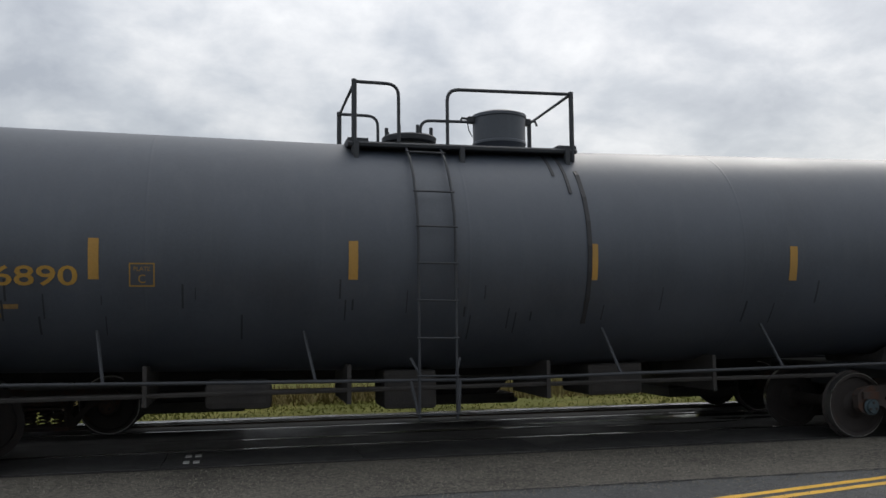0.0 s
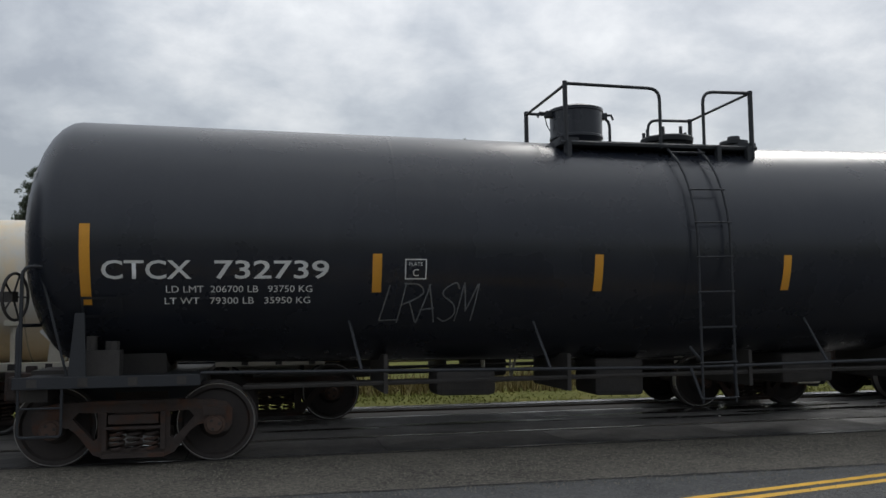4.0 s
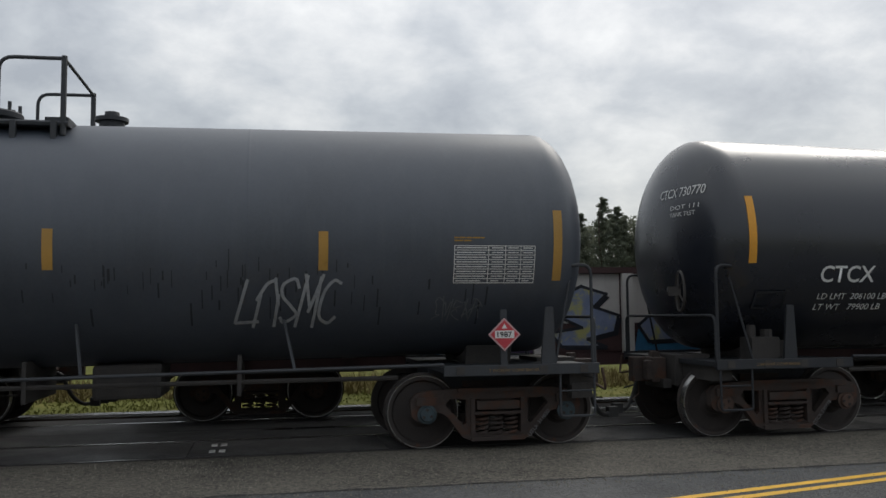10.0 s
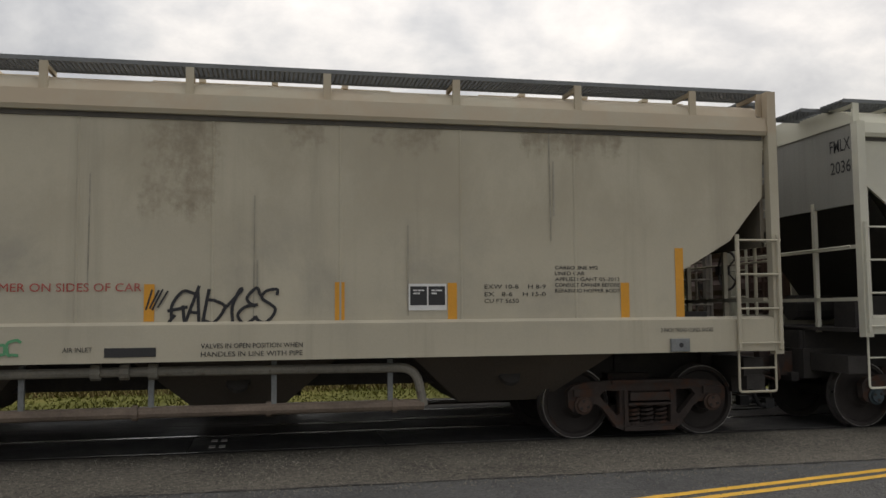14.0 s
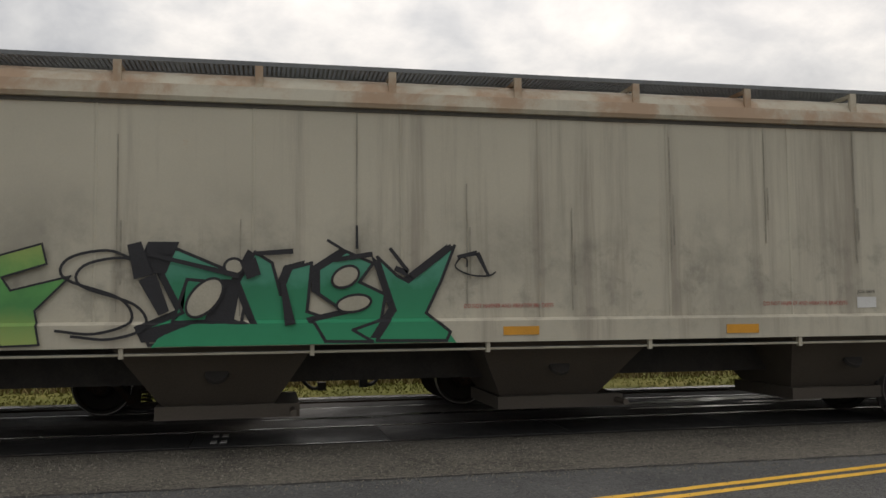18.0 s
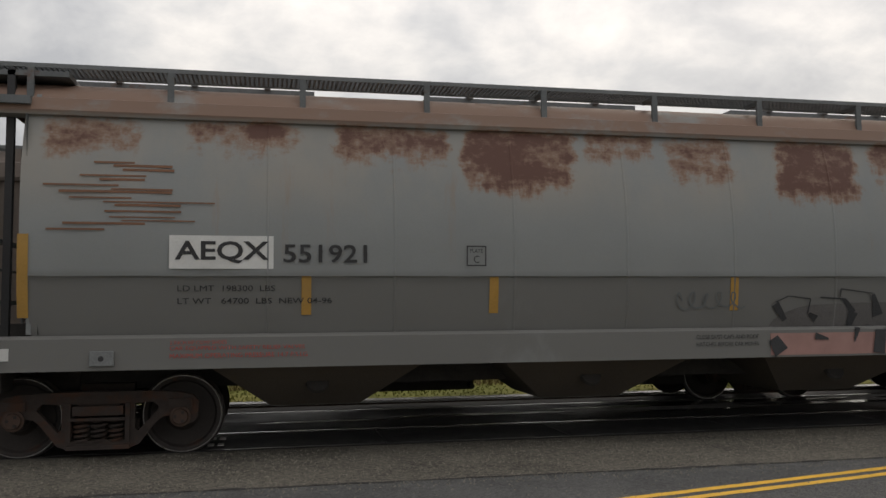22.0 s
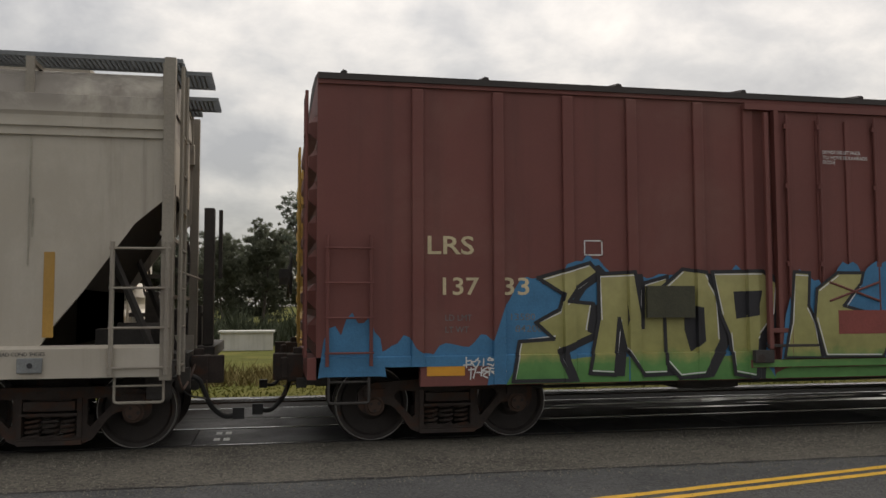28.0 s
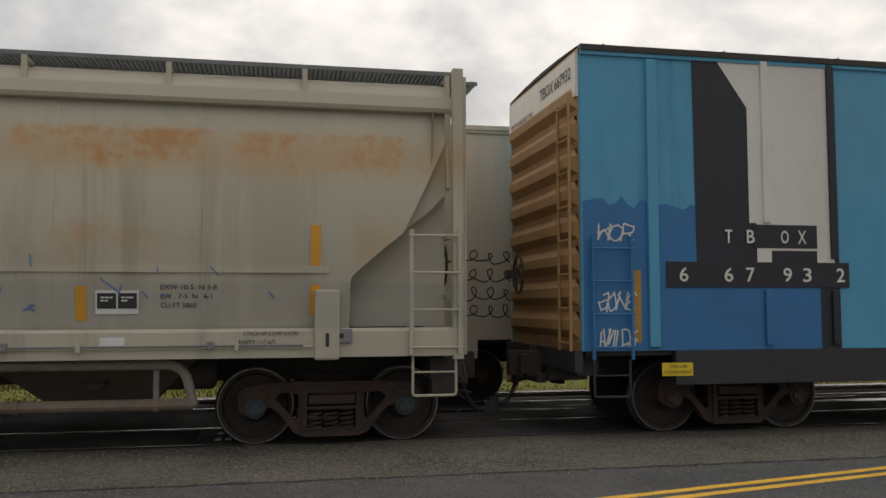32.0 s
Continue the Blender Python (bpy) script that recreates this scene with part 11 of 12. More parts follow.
strokes(K, [(2.59, 1.81, 0.017, 2.63, 1.69, 0.021), (2.48, 1.62, 0.111, 2.35, 1.34, 0.083), (2.51, 1.6, 0.139, 2.74, 1.33, 0.125), (2.74, 1.36, 0.069, 2.6, 1.08, 0.042), (2.78, 1.69, 0.069, 3.04, 1.56, 0.09), (3.28, 1.68, 0.052, 3.52, 1.42, 0.076), (3.52, 1.44, 0.09, 3.37, 1.29, 0.028), (2.93, 1.41, 0.035, 3.15, 1.39, 0.118), (3.52, 1.42, 0.035, 3.59, 1.08, 0.031), (3.11, 1.33, 0.028, 3.28, 1.2, 0.014), (3.64, 1.68, 0.035, 3.83, 1.72, 0.111), (4.04, 1.57, 0.076, 4.29, 1.57, 0.083)], SOOT, sk)
strokes(K, [(4.24, 1.78, 0.021, 4.38, 1.57, 0.111), (4.36, 1.87, 0.014, 4.7, 1.86, 0.017), (4.7, 1.86, 0.017, 4.61, 1.72, 0.017), (3.78, 1.4, 0.035, 3.97, 1.37, 0.021), (3.97, 1.37, 0.021, 3.97, 1.07, 0.017), (4.21, 1.28, 0.028, 4.36, 1.41, 0.09), (4.43, 1.34, 0.042, 4.54, 1.1, 0.146), (4.54, 1.11, 0.125, 4.93, 1.25, 0.028), (4.93, 1.19, 0.052, 5.17, 1.1, 0.017), (2.01, 1.41, 0.153, 1.96, 1.06, 0.173), (0.45, 1.27, 0.139, 0.56, 1.09, 0.208), (1.04, 1.29, 0.09, 1.23, 1.25, 0.028)], SOOT, sk)
scrawl(K, -0.9, 0.2, 1.6, 1.9, mat("faint_grey_scrawl", (0.13, 0.14, 0.14), 0.7), sk, 6, 0.02, 5, zs=(1.41,))
RUST_RUB = mat("rust_rubbed_lines", (0.2, 0.1, 0.06), 0.8, vary=0.3, scale=5)
rub_ = random.Random(66)
for i_ in range(16):
    x_, z_ = rub_.uniform(-8.2, -7.3), 2.55 + 0.05 * i_ + rub_.uniform(-0.015, 0.015)
    patch_on(K, x_, x_ + rub_.uniform(0.4, 1.2), z_, z_ + rub_.uniform(0.012, 0.03), RUST_RUB, bulged, 0.003, "rubbed_rust_line")
# pink piece on the rust-orange hopper
s, c = stepped(1.47), cuts(1.47)
OVERSPRAY = mat("dull_violet_overspray", (0.15, 0.115, 0.16), 0.7, vary=0.3, scale=4)
for i, (x0_, x1_, z0_, z1_) in enumerate(((-4.1, -3.6, 1.3, 1.85), (-3.15, -2.6, 1.8, 2.05), (-2.55, -1.95, 1.75, 2.0), (-0.85, -0.6, 1.75, 2.05), (-0.2, 0.3, 1.5, 1.85))):
    blob(L, x0_, x1_, z0_, z1_, OVERSPRAY, s, 21 + i, c, ragged=0.7, lift=0.003)
    scrawl(L, x0_, x1_, z0_, z1_, OVERSPRAY, s, 25 + i, 0.025, 2, lift=0.004, zs=c)
cutout(L, [("leach_l", -3.75, -2.85, 1.07, 1.86), ("leach_e", -3.26, -2.37, 1.07, 1.79), ("leach_a", -2.64, -1.95, 1.07, 1.87), ("leach_c", -2.14, -1.46, 1.07, 1.87), ("leach_s", -1.48, -0.72, 1.07, 1.93), ("leach_h", -0.86, -0.03, 1.07, 1.95)], PINK_FILL, INK, s, c, edge=0.036,
       glint=RIM, label="pink and green graffiti with black outlines", low=1.06, lift=0.008)
tag(L, "YeW", -5.15, -4.6, 1.62, 1.9, 0.016, INK, s, c, label="thin black tag")
tag(L, "C", -4.95, -4.72, 1.5, 1.62, 0.014, INK, s, c)
tag(L, "R5C", -2.75, -2.42, 1.92, 2.0, 0.016, INK, s, (), seed=4)
tag(L, "H", -0.02, 0.03, 1.3, 1.42, 0.014, INK, s, (), 0, seed=5)
tag(L, "oA", 0.12, 0.32, 1.24, 1.36, 0.014, INK, s, (), seed=6)
tag(L, "o", -4.12, -4.0, 1.14, 1.3, 0.018, INK, s, (), seed=7)
scrawl(L, 1.1, 1.9, 1.12, 1.36, INK, s, 9, 0.018, 5)
scrawl(L, 3.6, 4.6, 1.15, 1.4, mat("faint_brown_scrawl", (0.12, 0.08, 0.05), 0.7), s, 10, 0.02, 5)
# silver pieces on the tan hopper
s, c = stepped(1.24), cuts(1.24)
ICE = mat("ice_blue_rim", (0.24, 0.36, 0.42), 0.6, vary=0.2, scale=5)
cutout(Mc, [("cask_c", -5.77, -4.23, 0.93, 1.97), ("cask_a", -4.3, -2.94, 0.93, 2.01), ("cask_s", -3.0, -1.74, 0.93, 2.03), ("cask_k", -2.01, -0.8, 0.93, 2.05)], SILVER_FILL, PURPLE_INK, s, c, edge=0.045, glint=ICE, label="silver graffiti with dark violet outlines", low=0.91,
       lift=0.009, halo=PALE_GLOW)
cutout(Mc, [("cask_tri", -1.2, -0.71, 1.1, 2.05)], INK, INK, s, c, edge=0.03, label="black sprayed wedge", lift=0.045)
cutout(Mc, [("cask_arrow", -0.79, 0.76, 0.93, 1.71)], SILVER_FILL, PURPLE_INK, s, c, edge=0.06, label="dark outlined graffiti arrow", low=0.91, lift=0.009, halo=PALE_GLOW)
tag(Mc, "o", -2.42, -2.15, 1.98, 2.2, 0.025, RED_SPRAY, FLAT, label="small red circle mark", jitter=0, lift=0.04)
cutout(Mc, [("chk_c", 1.3, 2.7, 0.94, 2.11), ("chk_h", 2.58, 3.31, 0.93, 2.18), ("chk_k", 3.23, 4.24, 0.93, 2.07), ("chk_i", 4.09, 4.45, 0.93, 2.16), ("chk_e", 4.42, 5.47, 0.94, 1.94)], SILVER_FILL, INK, s, c, edge=0.05, shadow=INK, shift=(-0.05, 0.03),
       label="silver-grey graffiti with black outlines", low=0.91, lift=0.009, halo=PALE_GLOW)
for x_ in (1.7, 3.0, 3.75, 4.9):
    scrawl(Mc, x_, x_ + 0.35, 1.15, 1.85, ICE, s, int(x_ * 10), 0.018, 1, lift=0.055, zs=c, name="spray_line")
for k, (x, z) in enumerate(((-5.5, 2.95), (-1.75, 2.8))):
    tag(Mc, "Rolyr", x, x + 1.05, z, z + 0.36, 0.026, RED_SPRAY, FLAT, label="thin crimson tag", shear=-0.15, seed=41 + k, jitter=0.035, overlap=-0.2)
    tag(Mc, "a R", x + 0.5, x + 1.2, z - 0.3, z - 0.06, 0.024, RED_SPRAY, FLAT, seed=45 + k)
    tag(Mc, "V", x + 1.02, x + 1.25, z - 0.62, z - 0.28, 0.02, RED_SPRAY, FLAT, seed=47 + k, lift=0.009)
# yellow and cream pieces on the maroon box car
ribs_n = (-6.78, -5.8, -4.92, -4.09, -3.19, -2.5, 2.6, 3.46, 4.36, 5.33, 6.13, 7.08)
sn = lambda z: -1.585 if z < 1.07 else -1.552
zn = (1.065, 1.075)
blob(N, -5.95, -2.2, 0.73, 2.3, SKY_SPRAY, sn, 51, zn, ribs_n, ragged=0.25, label="blue sprayed cloud behind the graffiti")
blob(N, -7.93, -7.15, 0.85, 1.62, SKY_SPRAY, sn, 52, zn, ribs_n, ragged=0.35)
blob(N, -7.3, -5.6, 0.95, 1.36, SKY_SPRAY, sn, 53, zn, ribs_n, ragged=0.6, lift=0.005)
blob(N, -5.72, -2.2, 0.73, 1.06, YELLOW_FILL, sn, 57, zn, ribs_n, ragged=0.15, lift=0.0055, name="green_band", label="green sprayed band under the letters")
cutout(N, [("enop_e", -5.64, -4.54, 0.76, 2.17), ("enop_n", -4.68, -3.64, 0.8, 2.06), ("enop_o", -3.7, -2.93, 0.76, 2.1), ("enop_p", -3.04, -2.14, 0.74, 2.08)], YELLOW_FILL, INK, sn, zn, ribs_n, edge=0.045, shadow=INK, shift=(0.12, -0.02), glint=RIM,
       label="yellow-green graffiti with black outlines", low=0.725, lift=0.008)
part("card_board", bx(-3.95, -3.32, -1.66, -1.61, 1.5, 1.89), mat("dark_olive_board", (0.05, 0.05, 0.03), 0.7, vary=0.3, scale=5), N, "dark square placard board")
snd = lambda z: -1.665
blob(N, -2.16, -0.06, 0.98, 2.35, SKY_SPRAY, snd, 54, (), (), ragged=0.3, lift=0.003)
cutout(N, [("enop_l", -2.12, -1.59, 0.98, 2.07), ("enop_k", -1.69, -0.55, 0.98, 2.06)], YELLOW_FILL, INK, snd, (), (), edge=0.04, glint=RIM, label="yellow graffiti letters across the door", low=0.98)
patch_on(N, -1.35, -0.45, 1.28, 1.58, mat("dull_red_panel", (0.25, 0.06, 0.05), 0.65, vary=0.2, scale=4), snd, 0.02, "repaint_panel", "dull red repainted patch")
cutout(N, [("side_l", 2.81, 3.5, 1.02, 2.25), ("side_a", 3.54, 4.44, 1.4, 2.22), ("side_k", 4.47, 5.16, 1.6, 2.26), ("side_b", 5.35, 6.19, 1.5, 2.22), ("side_i", 6.73, 7.38, 0.76, 2.27)], CREAM_SPRAY, CREAM_SPRAY, sn, zn, ribs_n, edge=0.03,
       label="broad cream edges of the green graffiti", low=0.725, lift=0.005)
cutout(N, [("lakai_l", 2.54, 3.37, 0.74, 2.19), ("lakai_a", 3.36, 4.67, 0.76, 2.17), ("lakai_k", 4.35, 5.27, 0.76, 2.2), ("lakai_b", 5.2, 6.4, 0.74, 2.18), ("lakai_i", 6.18, 7.09, 0.76, 1.86)], TEAL_FILL, CREAM_SPRAY, sn, zn, ribs_n, edge=0.032,
       label="green graffiti with cream outlines", low=0.725, lift=0.03)
patch_on(N, -2.55, -0.3, 0.875, 0.965, YELLOW_FILL, flat_surface(-1.65), 0.004, "sprayed_track", "spray paint across the door track")
blob(N, -2.25, -0.25, 0.73, 0.87, YELLOW_FILL, sn, 58, zn, ribs_n, ragged=0.1, lift=0.004, name="green_band")
piece(N, [("o", 6.5, 7.02, 1.46, 2.24)], 0.24, TEAL_FILL, CREAM_SPRAY, sn, zn, ribs_n, edge=0.03, low=0.725, lift=0.075, label="round green graffiti head with a cream edge")
# rollers, lower rails and the posts between the doors of the maroon box car
for x_ in (-2.42, -0.45, 0.54, 2.23):
    roller = part("door_roller", soft_box(x_ - 0.13, x_ + 0.13, -1.72, -1.64, 0.93, 1.09, 0.012), UNDER, N, "grimy roller bracket of a sliding door")
    part("roller_wheel", pipe(bmesh.new(), [(x_ - 0.05, -1.725, 0.99), (x_ - 0.05, -1.72, 0.99)], 0.05, 12), BOGIE_IRON, roller)
for x0_, x1_ in ((-2.3, -0.1), (0.2, 2.4)):
    part("lower_rail", soft_box(x0_, x1_, -1.672, -1.63, 1.3, 1.36, 0.01), MAROON, N)
    part("lower_rail", soft_box(x0_ - 0.05, x1_ + 0.05, -1.676, -1.63, 1.12, 1.16, 0.01), DARK_ROOF, N)
    part("door_edge", soft_box(x0_ - 0.03, x0_ + 0.03, -1.69, -1.62, 1.1, 4.1, 0.012), MAROON, N)
for x_, za_, zb_ in ((-0.44, 1.52, 1.78), (0.54, 1.52, 1.9), (2.01, 1.54, 1.97)):
    patch_on(N, x_ - 0.012, x_ + 0.012, za_, zb_, WHITE_P, flat_surface(-1.69), 0.004, "white_tape", "thin strip of white tape")
frame_lines(N, 1.14, 1.5, 1.88, 2.02, 0.03, WHITE_P, flat_surface(-1.68), "card_holder")
tag(N, "TKo", -0.42, 1.2, 1.9, 2.5, 0.045, mat("thin_white_spray", (0.36, 0.34, 0.33), 0.7, vary=0.3, scale=8), lambda z: -1.67, (), 0.1, label="thin white sprayed tag")
tag(N, "boISe", -6.22, -5.78, 0.95, 1.04, 0.016, WHITE_SPRAY, lambda z: -1.59, (), 0.2, label="small white tag")
tag(N, "THeRD", -6.2, -5.76, 0.82, 0.92, 0.016, WHITE_SPRAY, lambda z: -1.59, (), 0.2, seed=3)
for z_ in (0.84, 0.98):
    part("reflector_strip", soft_box(5.58, 6.2, -1.68, -1.63, z_, z_ + 0.12, 0.004), ORANGE, N, "amber reflecting strip")
# tags elsewhere
tag(G, "HENCE", -3.5, -2.3, 1.45, 2.0, 0.06, INK, stepped(1.56), cuts(1.56), label="black hand-sprayed tag", overlap=0.02, jitter=0.03)
scrawl(G, -3.5, -2.4, 1.15, 1.4, INK, stepped(1.56), 61, 0.035, 2)
tag(G, "GAbleS", 0.95, 2.1, 1.56, 1.92, 0.035, INK, FLAT, label="black hand-sprayed tag", shear=0.25, jitter=0.03)
tag(G, "IIII", 0.7, 0.9, 1.72, 1.9, 0.02, INK, FLAT, shear=0.4)
tag(G, "DIZZY", -5.95, -5.0, 1.18, 1.4, 0.03, INK, SILL, label="small black tag on the sill", jitter=0.025)
tag(G, "bC", -0.75, -0.53, 1.22, 1.4, 0.03, mat("green_chalk", (0.1, 0.32, 0.16), 0.7), SILL, shear=0.1, label="small green chalk mark")
tag(E, "SMeAR", 5.9, 6.5, 1.6, 1.85, 0.014, DIM_W, SE, (1.7, 1.8), label="faint grey tag", jitter=0.04)
TAR_RUN = mat("dark_grime_run", (0.028, 0.031, 0.037), 0.6, vary=0.2, scale=6)
rs_ = random.Random(77)
for car_, su_ in ((A, SA), (B, SB), (E, SE)):
    for i_ in range(34):
        x_, z_ = rs_.uniform(-6.8, 7.0), rs_.uniform(1.75, 2.2)
        patch_on(car_, x_, x_ + rs_.uniform(0.01, 0.025), z_ - rs_.uniform(0.1, 0.3), z_, TAR_RUN, su_, 0.004, "tar_run", "")
for i_ in range(120):
    x_, z_ = rs_.uniform(-4.2, 5.2), rs_.gauss(2.16, 0.1)
    patch_on(E, x_, x_ + rs_.uniform(0.008, 0.02), z_ - rs_.uniform(0.05, 0.2), z_, TAR_RUN, SE, 0.004, "tar_run", "")
PALE_RUN = mat("pale_dried_run", (0.1, 0.106, 0.116), 0.55, vary=0.4, scale=5)
for x_, w_, za_, zb_ in ((-1.93, 0.035, 2.35, 3.1), (-1.86, 0.05, 1.9, 3.2), (-1.77, 0.025, 2.25, 3.05), (-1.84, 0.02, 1.5, 1.95), (-1.7, 0.015, 2.5, 2.9)):
    patch_on(E, x_, x_ + w_, za_, zb_, PALE_RUN, SE, 0.005, "pale_dribble", "pale dried run down the tank", 0.03)
for i_ in range(16):
    x_, z_ = rs_.uniform(-1.15, -0.45), rs_.uniform(1.6, 2.0)
    patch_on(E, x_, x_ + rs_.uniform(0.1, 0.45), z_, z_ + rs_.uniform(0.008, 0.018), DIM_P, SE, 0.003, "paint_smear", "", rs_.uniform(-0.02, 0.02))
for car_, words_ in ((E, "UTLX 211820"), (Fc, "CTCX 730770"), (Hc, "FMLX 2036"), (J, "FMLX 2029")):
    bogie_stencil(car_, words_)
for car_, y_ in ((A, -1.45), (B, -1.45), (E, -1.45), (Fc, -1.45)):
    for x_ in (-7.4, 6.55):
        lettering(car_, "2 INCH HF COMP SHOES", x_, 0.975, 0.035, MATS["faded_ochre_stencil"], flat_surface(y_), 0.62)
tag(E, "LnSMC", 3.6, 4.75, 1.58, 2.1, 0.036, mat("grey_white_spray", (0.3, 0.31, 0.32), 0.7, vary=0.3, scale=9), SE, (1.7, 1.8, 1.9), label="grey-white hand-sprayed tag", jitter=0.04)
patch_on(A, 1.52, 1.575, 1.65, 3.9, BLACK_P, SA, 0.02, "oil_drip", "dark oil drip down the tank")
patch_on(A, 1.36, 1.4, 3.3, 3.95, BLACK_P, SA, 0.016, "oil_drip")
patch_on(A, 1.2, 1.24, 3.55, 3.95, BLACK_P, SA, 0.012, "oil_drip")
for z_ in (3.52, 3.62):
    part("belt_rail", bx(-7.85, 7.85, -1.605, -1.583, z_, z_ + 0.035), CRDX_T, Mc)
tag(Cc, "LRASM", -3.9, -2.75, 1.62, 2.05, 0.018, DIM_W, SC, (1.7, 1.8, 1.9), label="faint white outlined tag")
tag(Fc, "AnRSKZ", 0.3, 1.1, 1.66, 1.86, 0.012, DIM_W, SF, (1.7, 1.8), label="faint chalky tag")
tag(Fc, "GYLT", 1.75, 2.3, 1.5, 1.72, 0.012, DIM_W, SF, (1.6,), seed=4)
tag(D, "TLNZ LIVICE", 0.5, 2.9, 0.86, 1.05, 0.022, DIM_W, SD, (), label="faint white tag on the sill")
for k, (words_, z) in enumerate((("WoR", 2.45), ("ZoNe", 1.6), ("AMIDG", 1.15))):
    tag(P, words_, -9.1, -8.62, z, z + 0.2, 0.02, WHITE_SPRAY, flat_surface(-1.558), label="white hand tag", seed=k)
for i in range(26):
    r_ = random.Random(200 + i)
    x, z = r_.uniform(0.8, 7.2), r_.uniform(1.6, 2.25)
    tag(O, "I" if i % 3 else "l", x, x + r_.uniform(0.03, 0.12), z, z + r_.uniform(0.03, 0.16), 0.016, BLUE_SPRAY, lambda q: bulged(q) - 0.008, (), r_.uniform(-1.4, 0.6), seed=300 + i, jitter=0.02, name="paint_splash")
tag(O, "STRoNgSMeR", 0.4, 2.2, 1.54, 1.72, 0.014, mat("faint_red_scrawl", (0.3, 0.15, 0.12), 0.7), lambda q: bulged(q) - 0.008, (1.6,), 0.15, jitter=0.04, label="faint red hand-drawn scrawl")
part("sill_rod", pipe(bmesh.new(), [(-7.3, -1.7, 1.22), (7.3, -1.7, 1.22)], 0.011, 6), GREY_FIT, O, "thin rod along the sill")
for i in range(7):
    x = -6.3 + 2.1 * i
    part("rod_clip", soft_box(x - 0.035, x + 0.035, -1.72, -1.66, 1.18, 1.27, 0.008), GREY_FIT, O)
tag(O, "oo", -5.0, -4.1, 1.5, 1.66, 0.012, mat("dark_blue_scrawl", (0.06, 0.08, 0.13), 0.7), lambda q: bulged(q) - 0.01, (1.6, 1.75), label="thin dark drawn scribble")
# graffiti on the far gondola and the white cars
patch_on(CREAMS[2], -3.6, -2.45, 1.45, 1.72, BLACK_P, SX, 0.012, "sprayed_patch", "black sprayed scribble over the stencils")
scrawl(CREAMS[2], -3.5, -2.5, 1.48, 1.68, CREAM_FIT, SX, 31, 0.02, 5, lift=0.016)
for c in CREAMS[:2]:
    tag(c, "o", 1.5, 1.95, 1.6, 1.98, 0.025, BLACK_P, SX, (1.7, 1.8, 1.9), 0, jitter=0, lift=0.014, label="thin black drawn circle")
gs = lambda z: -1.51
MOTTLED = mat("mottled_blue_ochre_spray", (0.2, 0.24, 0.36), 0.65, vary=0.2, scale=4, patch=(0.42, 0.4, 0.15), patch_from=0.47, patch_scale=3.2)
for i, key in enumerate(("cask_c", "leach_a", "enop_n", "chk_k", "dwsy_s", "leach_e", "gone_n", "chk_e", "cask_a")):
    x = -7.9 + 1.58 * i
    blob(GON, x + 0.12, x + 1.48, 1.03, 1.55 + 0.15 * (i % 3), (VIOLET, GON_RED, SKY_SPRAY)[i % 3], gs, 80 + i, ragged=0.5, lift=0.002)
    cutout(GON, [(key, x + 0.2, x + 1.42, 1.1 + 0.08 * (i % 2), 2.12 + 0.12 * (i % 2))], MOTTLED, NAVY, gs, edge=0.05, shadow=NAVY, shift=(0.06, -0.05), label="mottled blue and ochre graffiti letter", lift=0.006)
tag(GON, "lLnI", 7.15, 7.75, 1.45, 2.1, 0.03, WHITE_SPRAY, lambda z: -1.52, label="white chalked marks on the end panel", jitter=0.02)
for i in range(4):
    scrawl(LAST, 6.3, 7.6, 2.3 - 0.3 * i, 2.6 - 0.3 * i, INK, flat_surface(-1.55), 90 + i, 0.02, 4)
    scrawl(RF, -1.95 + 0.25 * (i % 2), -1.15 + 0.2 * (i % 2), 0.95 + 0.28 * i, 1.25 + 0.3 * i, (INK, RED_SPRAY, mat("green_scrawl", (0.1, 0.25, 0.12), 0.7), INK)[i], flat_surface(-1.552), 195 + i, 0.018, 4)
    scrawl(RF, -9.4, -8.2, 1.3 + 0.3 * i, 1.7 + 0.3 * i, (INK, RED_SPRAY, mat("green_scrawl", (0.1, 0.25, 0.12), 0.7), INK)[i], flat_surface(-1.55), 95 + i, 0.025, 4)

for car_ in (A, B, Cc, E, Fc):
    funnel(car_)

# ---- crossing panels between the near rails ----
deck = slab("crossing_deck", -90, 90, NEAR - GAUGE + 0.1, NEAR + GAUGE - 0.1, -0.136, -0.03, TARRED, "dark crossing panels between the near rails", "pavement")
me_panel = bpy.data.meshes.new("crossing_panel")
bm = soft_box(-1.215, 1.215, -GAUGE + 0.105, GAUGE - 0.105, -0.03, -0.004, 0.008)
bm.to_mesh(me_panel)
bm.free()
for i in range(-10, 13):
    put("crossing_panel", me_panel, PANEL, deck, "", (0.28 + i * 2.44, NEAR, 0))
PLATE_WHITE = mat("scuffed_white_plate", (0.55, 0.55, 0.53), 0.5, vary=0.2, scale=20)
for x in (-0.7, -0.58):
    for y in (-0.28, 0.24):
        part("joint_plate", bx(x, x + 0.075, NEAR + y - 0.09, NEAR + y + 0.09, -0.004, 0.004), PLATE_WHITE, deck)
# the ragged joint between road and shoulder, and a few wet tar lines
ribbon("pavement_joint", [(-24, 8.3), (-6, 8.31), (4, 8.29), (26, 8.32)], 0.05, 0.006, TARRED, "dark ragged joint between road and shoulder", "pavement joint", 0.03)
ribbon("tar_line", [(-22, 10.56), (-4, 10.575), (8, 10.56), (26, 10.57)], 0.09, 0.0065, TARRED, "dark tar line along the near rail", "pavement joint")
ribbon("tar_line", [(-22, 13.1), (-2, 13.15), (8, 13.0), (30, 13.12)], 0.06, 0.004, TARRED, "dark tar line between the tracks", "pavement joint")


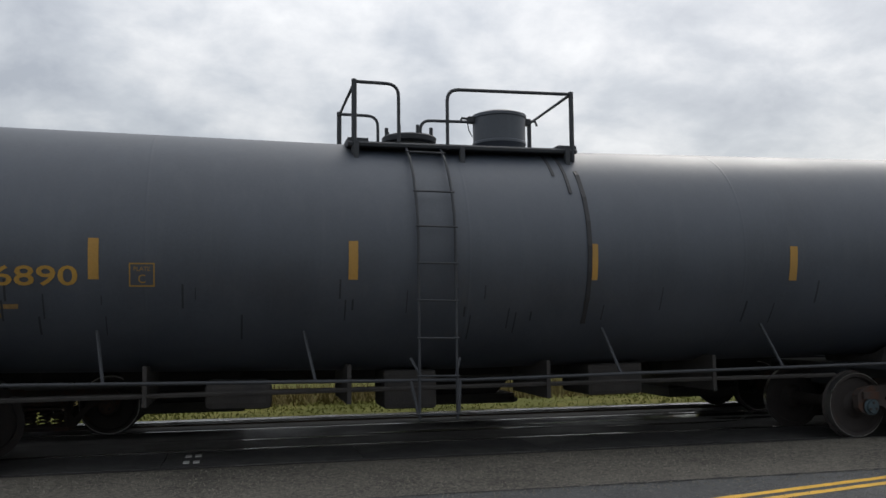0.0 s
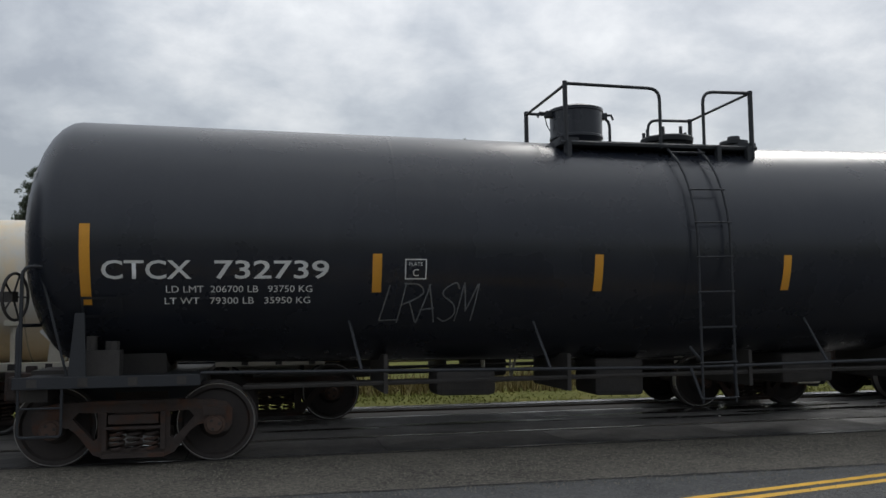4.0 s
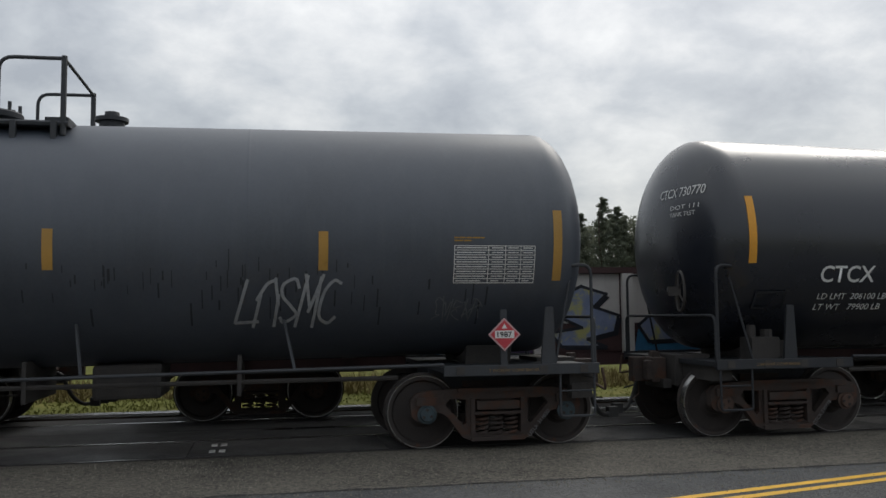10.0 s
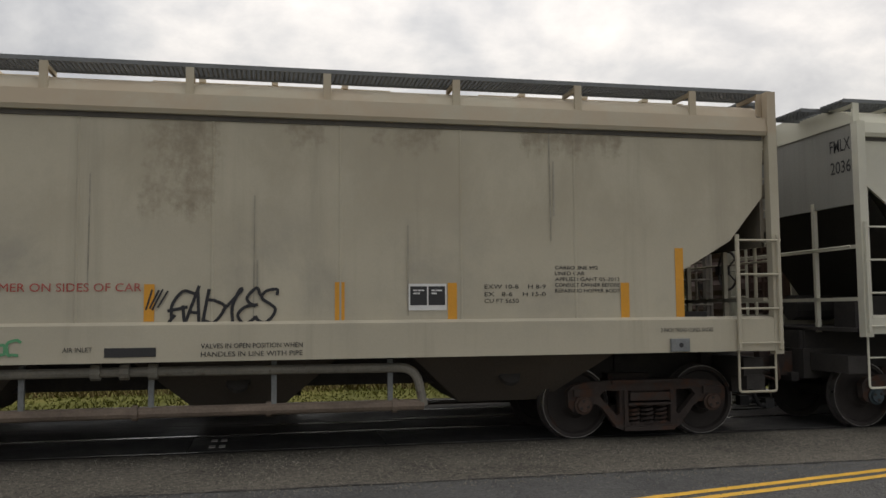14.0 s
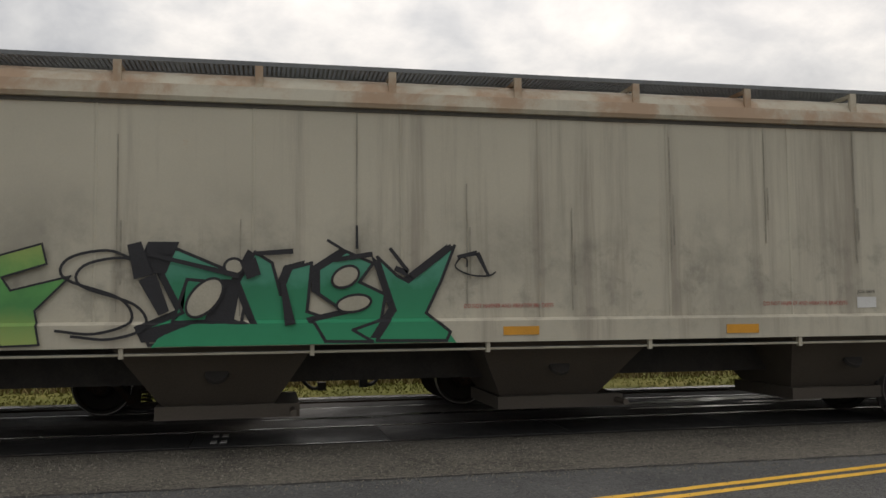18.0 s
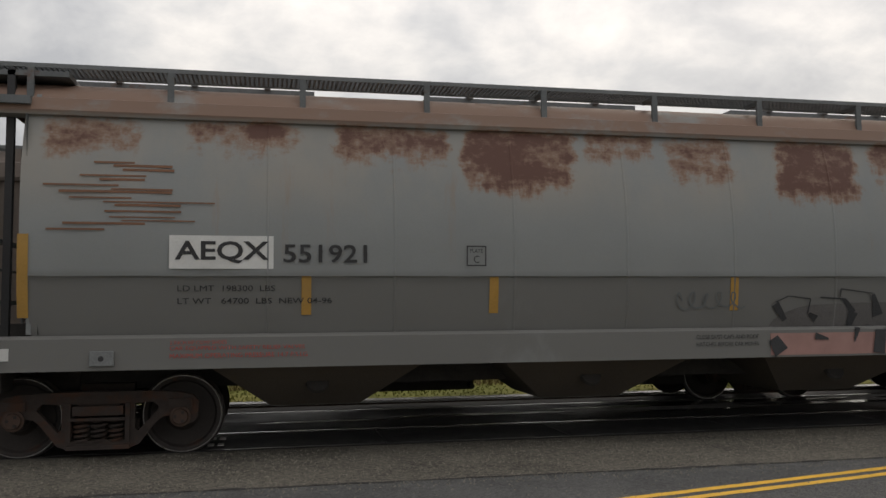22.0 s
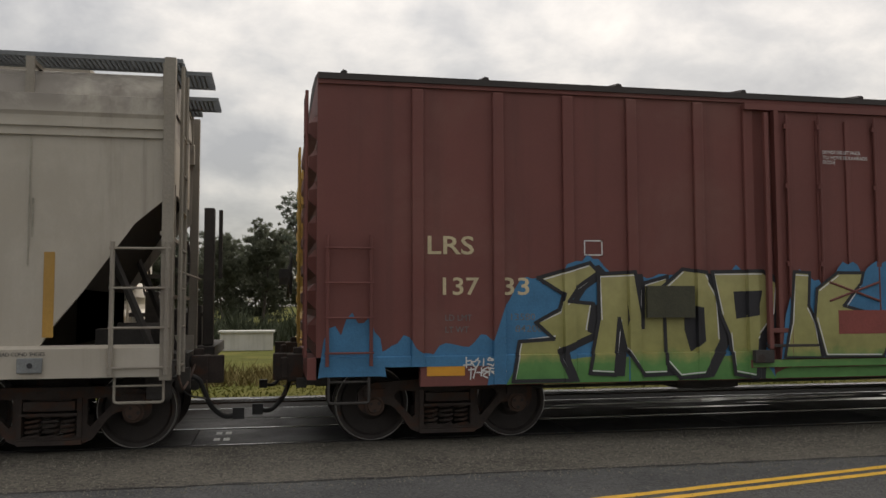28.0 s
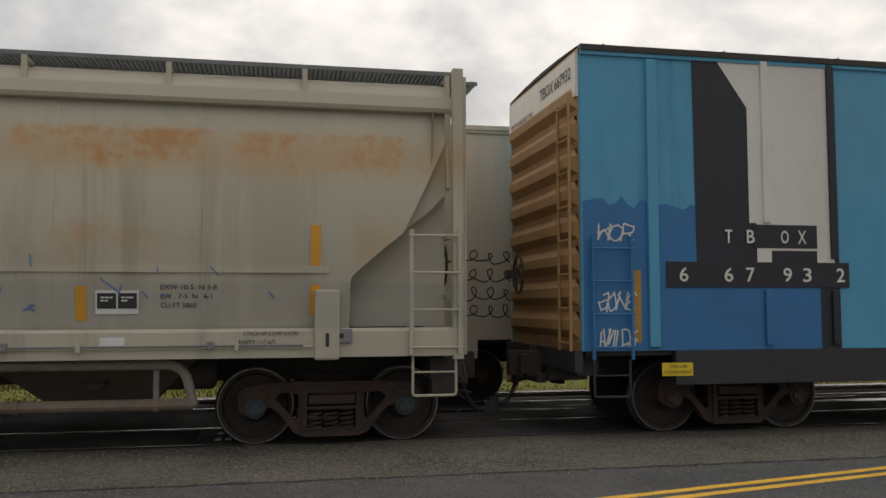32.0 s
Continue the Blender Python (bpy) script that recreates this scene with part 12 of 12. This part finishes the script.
def scatter_grit(name, x0, x1, y0, y1, z, count, seed, material, label):
    """Loose stones on the pavement: tiny three-sided points."""
    rng = np.random.default_rng(seed)
    c = np.stack([rng.uniform(x0, x1, count), y0 + (y1 - y0) * rng.beta(0.8, 0.8, count), np.full(count, z)], 1)
    r = rng.uniform(0.004, 0.013, count)
    a = rng.uniform(0, 2.1, count)
    v = []
    for k in range(3):
        v.append(c + np.stack([np.cos(a + 2.094 * k) * r, np.sin(a + 2.094 * k) * r, np.zeros(count)], 1))
    v.append(c + np.stack([np.zeros(count), np.zeros(count), r * 1.1], 1))
    v = np.stack(v, 1).reshape(-1, 3)
    i = np.arange(count)[:, None] * 4
    f = np.concatenate([i + np.array([[0, 1, 3]]), i + np.array([[1, 2, 3]]), i + np.array([[2, 0, 3]])])
    me = bpy.data.meshes.new(name)
    me.from_pydata(v.tolist(), [], f.tolist())
    return tagged(put(name, me, material), label, "grit", kind="stuff")


GRIT = mat("pale_grit", (0.2, 0.185, 0.15), 0.9, vary=0.5, scale=30, fine=90, bump=0.0)
scatter_grit("loose_grit", -9, 16, 8.0, 10.4, 0.003, 9000, 5, GRIT, "loose pale grit on the shoulder")
scatter_grit("road_grit", -6, 12, 5.6, 8.3, 0.001, 2500, 6, GRIT, "scattered grit on the asphalt")


# ---- all that moves ----
def motions():
    """Both trains roll, the near one to the left and the far one to the right, and their wheels turn while they pass."""
    ticks = [i * 1.0 for i in range(33)]
    for car, u in NEAR_CARS:
        walk(car, [(t, pose(u - travelled(t), NEAR, 0)) for t in ticks])
        roll_wheels(car, lambda t: u - travelled(t), lambda t: -travelled(t))
    for car, w in FAR_CARS:
        walk(car, [(t, pose(w + FAR_SPEED * t, FAR, 0)) for t in (0.0, 8.0, 16.0, 24.0, 32.0)])
        roll_wheels(car, lambda t: w + FAR_SPEED * t, lambda t: FAR_SPEED * t)


def roll_wheels(car, place, way):
    """Turn a car's wheels by the distance gone, for as long as it is near the road."""
    times = [i / 15 for i in range(int(CLIP * 15) + 1) if -22 < place(i / 15) < 30]
    if not times:
        times = [0.0]
    start = way(times[0])
    rows = [(t, degrees_turned(way(t) - start)) for t in times]
    if rows[0][0] > 0.01:
        rows.insert(0, (0.0, 0.0))
    if rows[-1][0] < CLIP - 0.01:
        rows.append((CLIP, rows[-1][1]))
    for wheel, x in SPINNERS[car.name]:
        walk(wheel, [(t, pose(x, 0, WHEEL_R, 0, a, 0)) for t, a in rows])


def degrees_turned(distance):
    return math.degrees(distance / WHEEL_R)


motions()
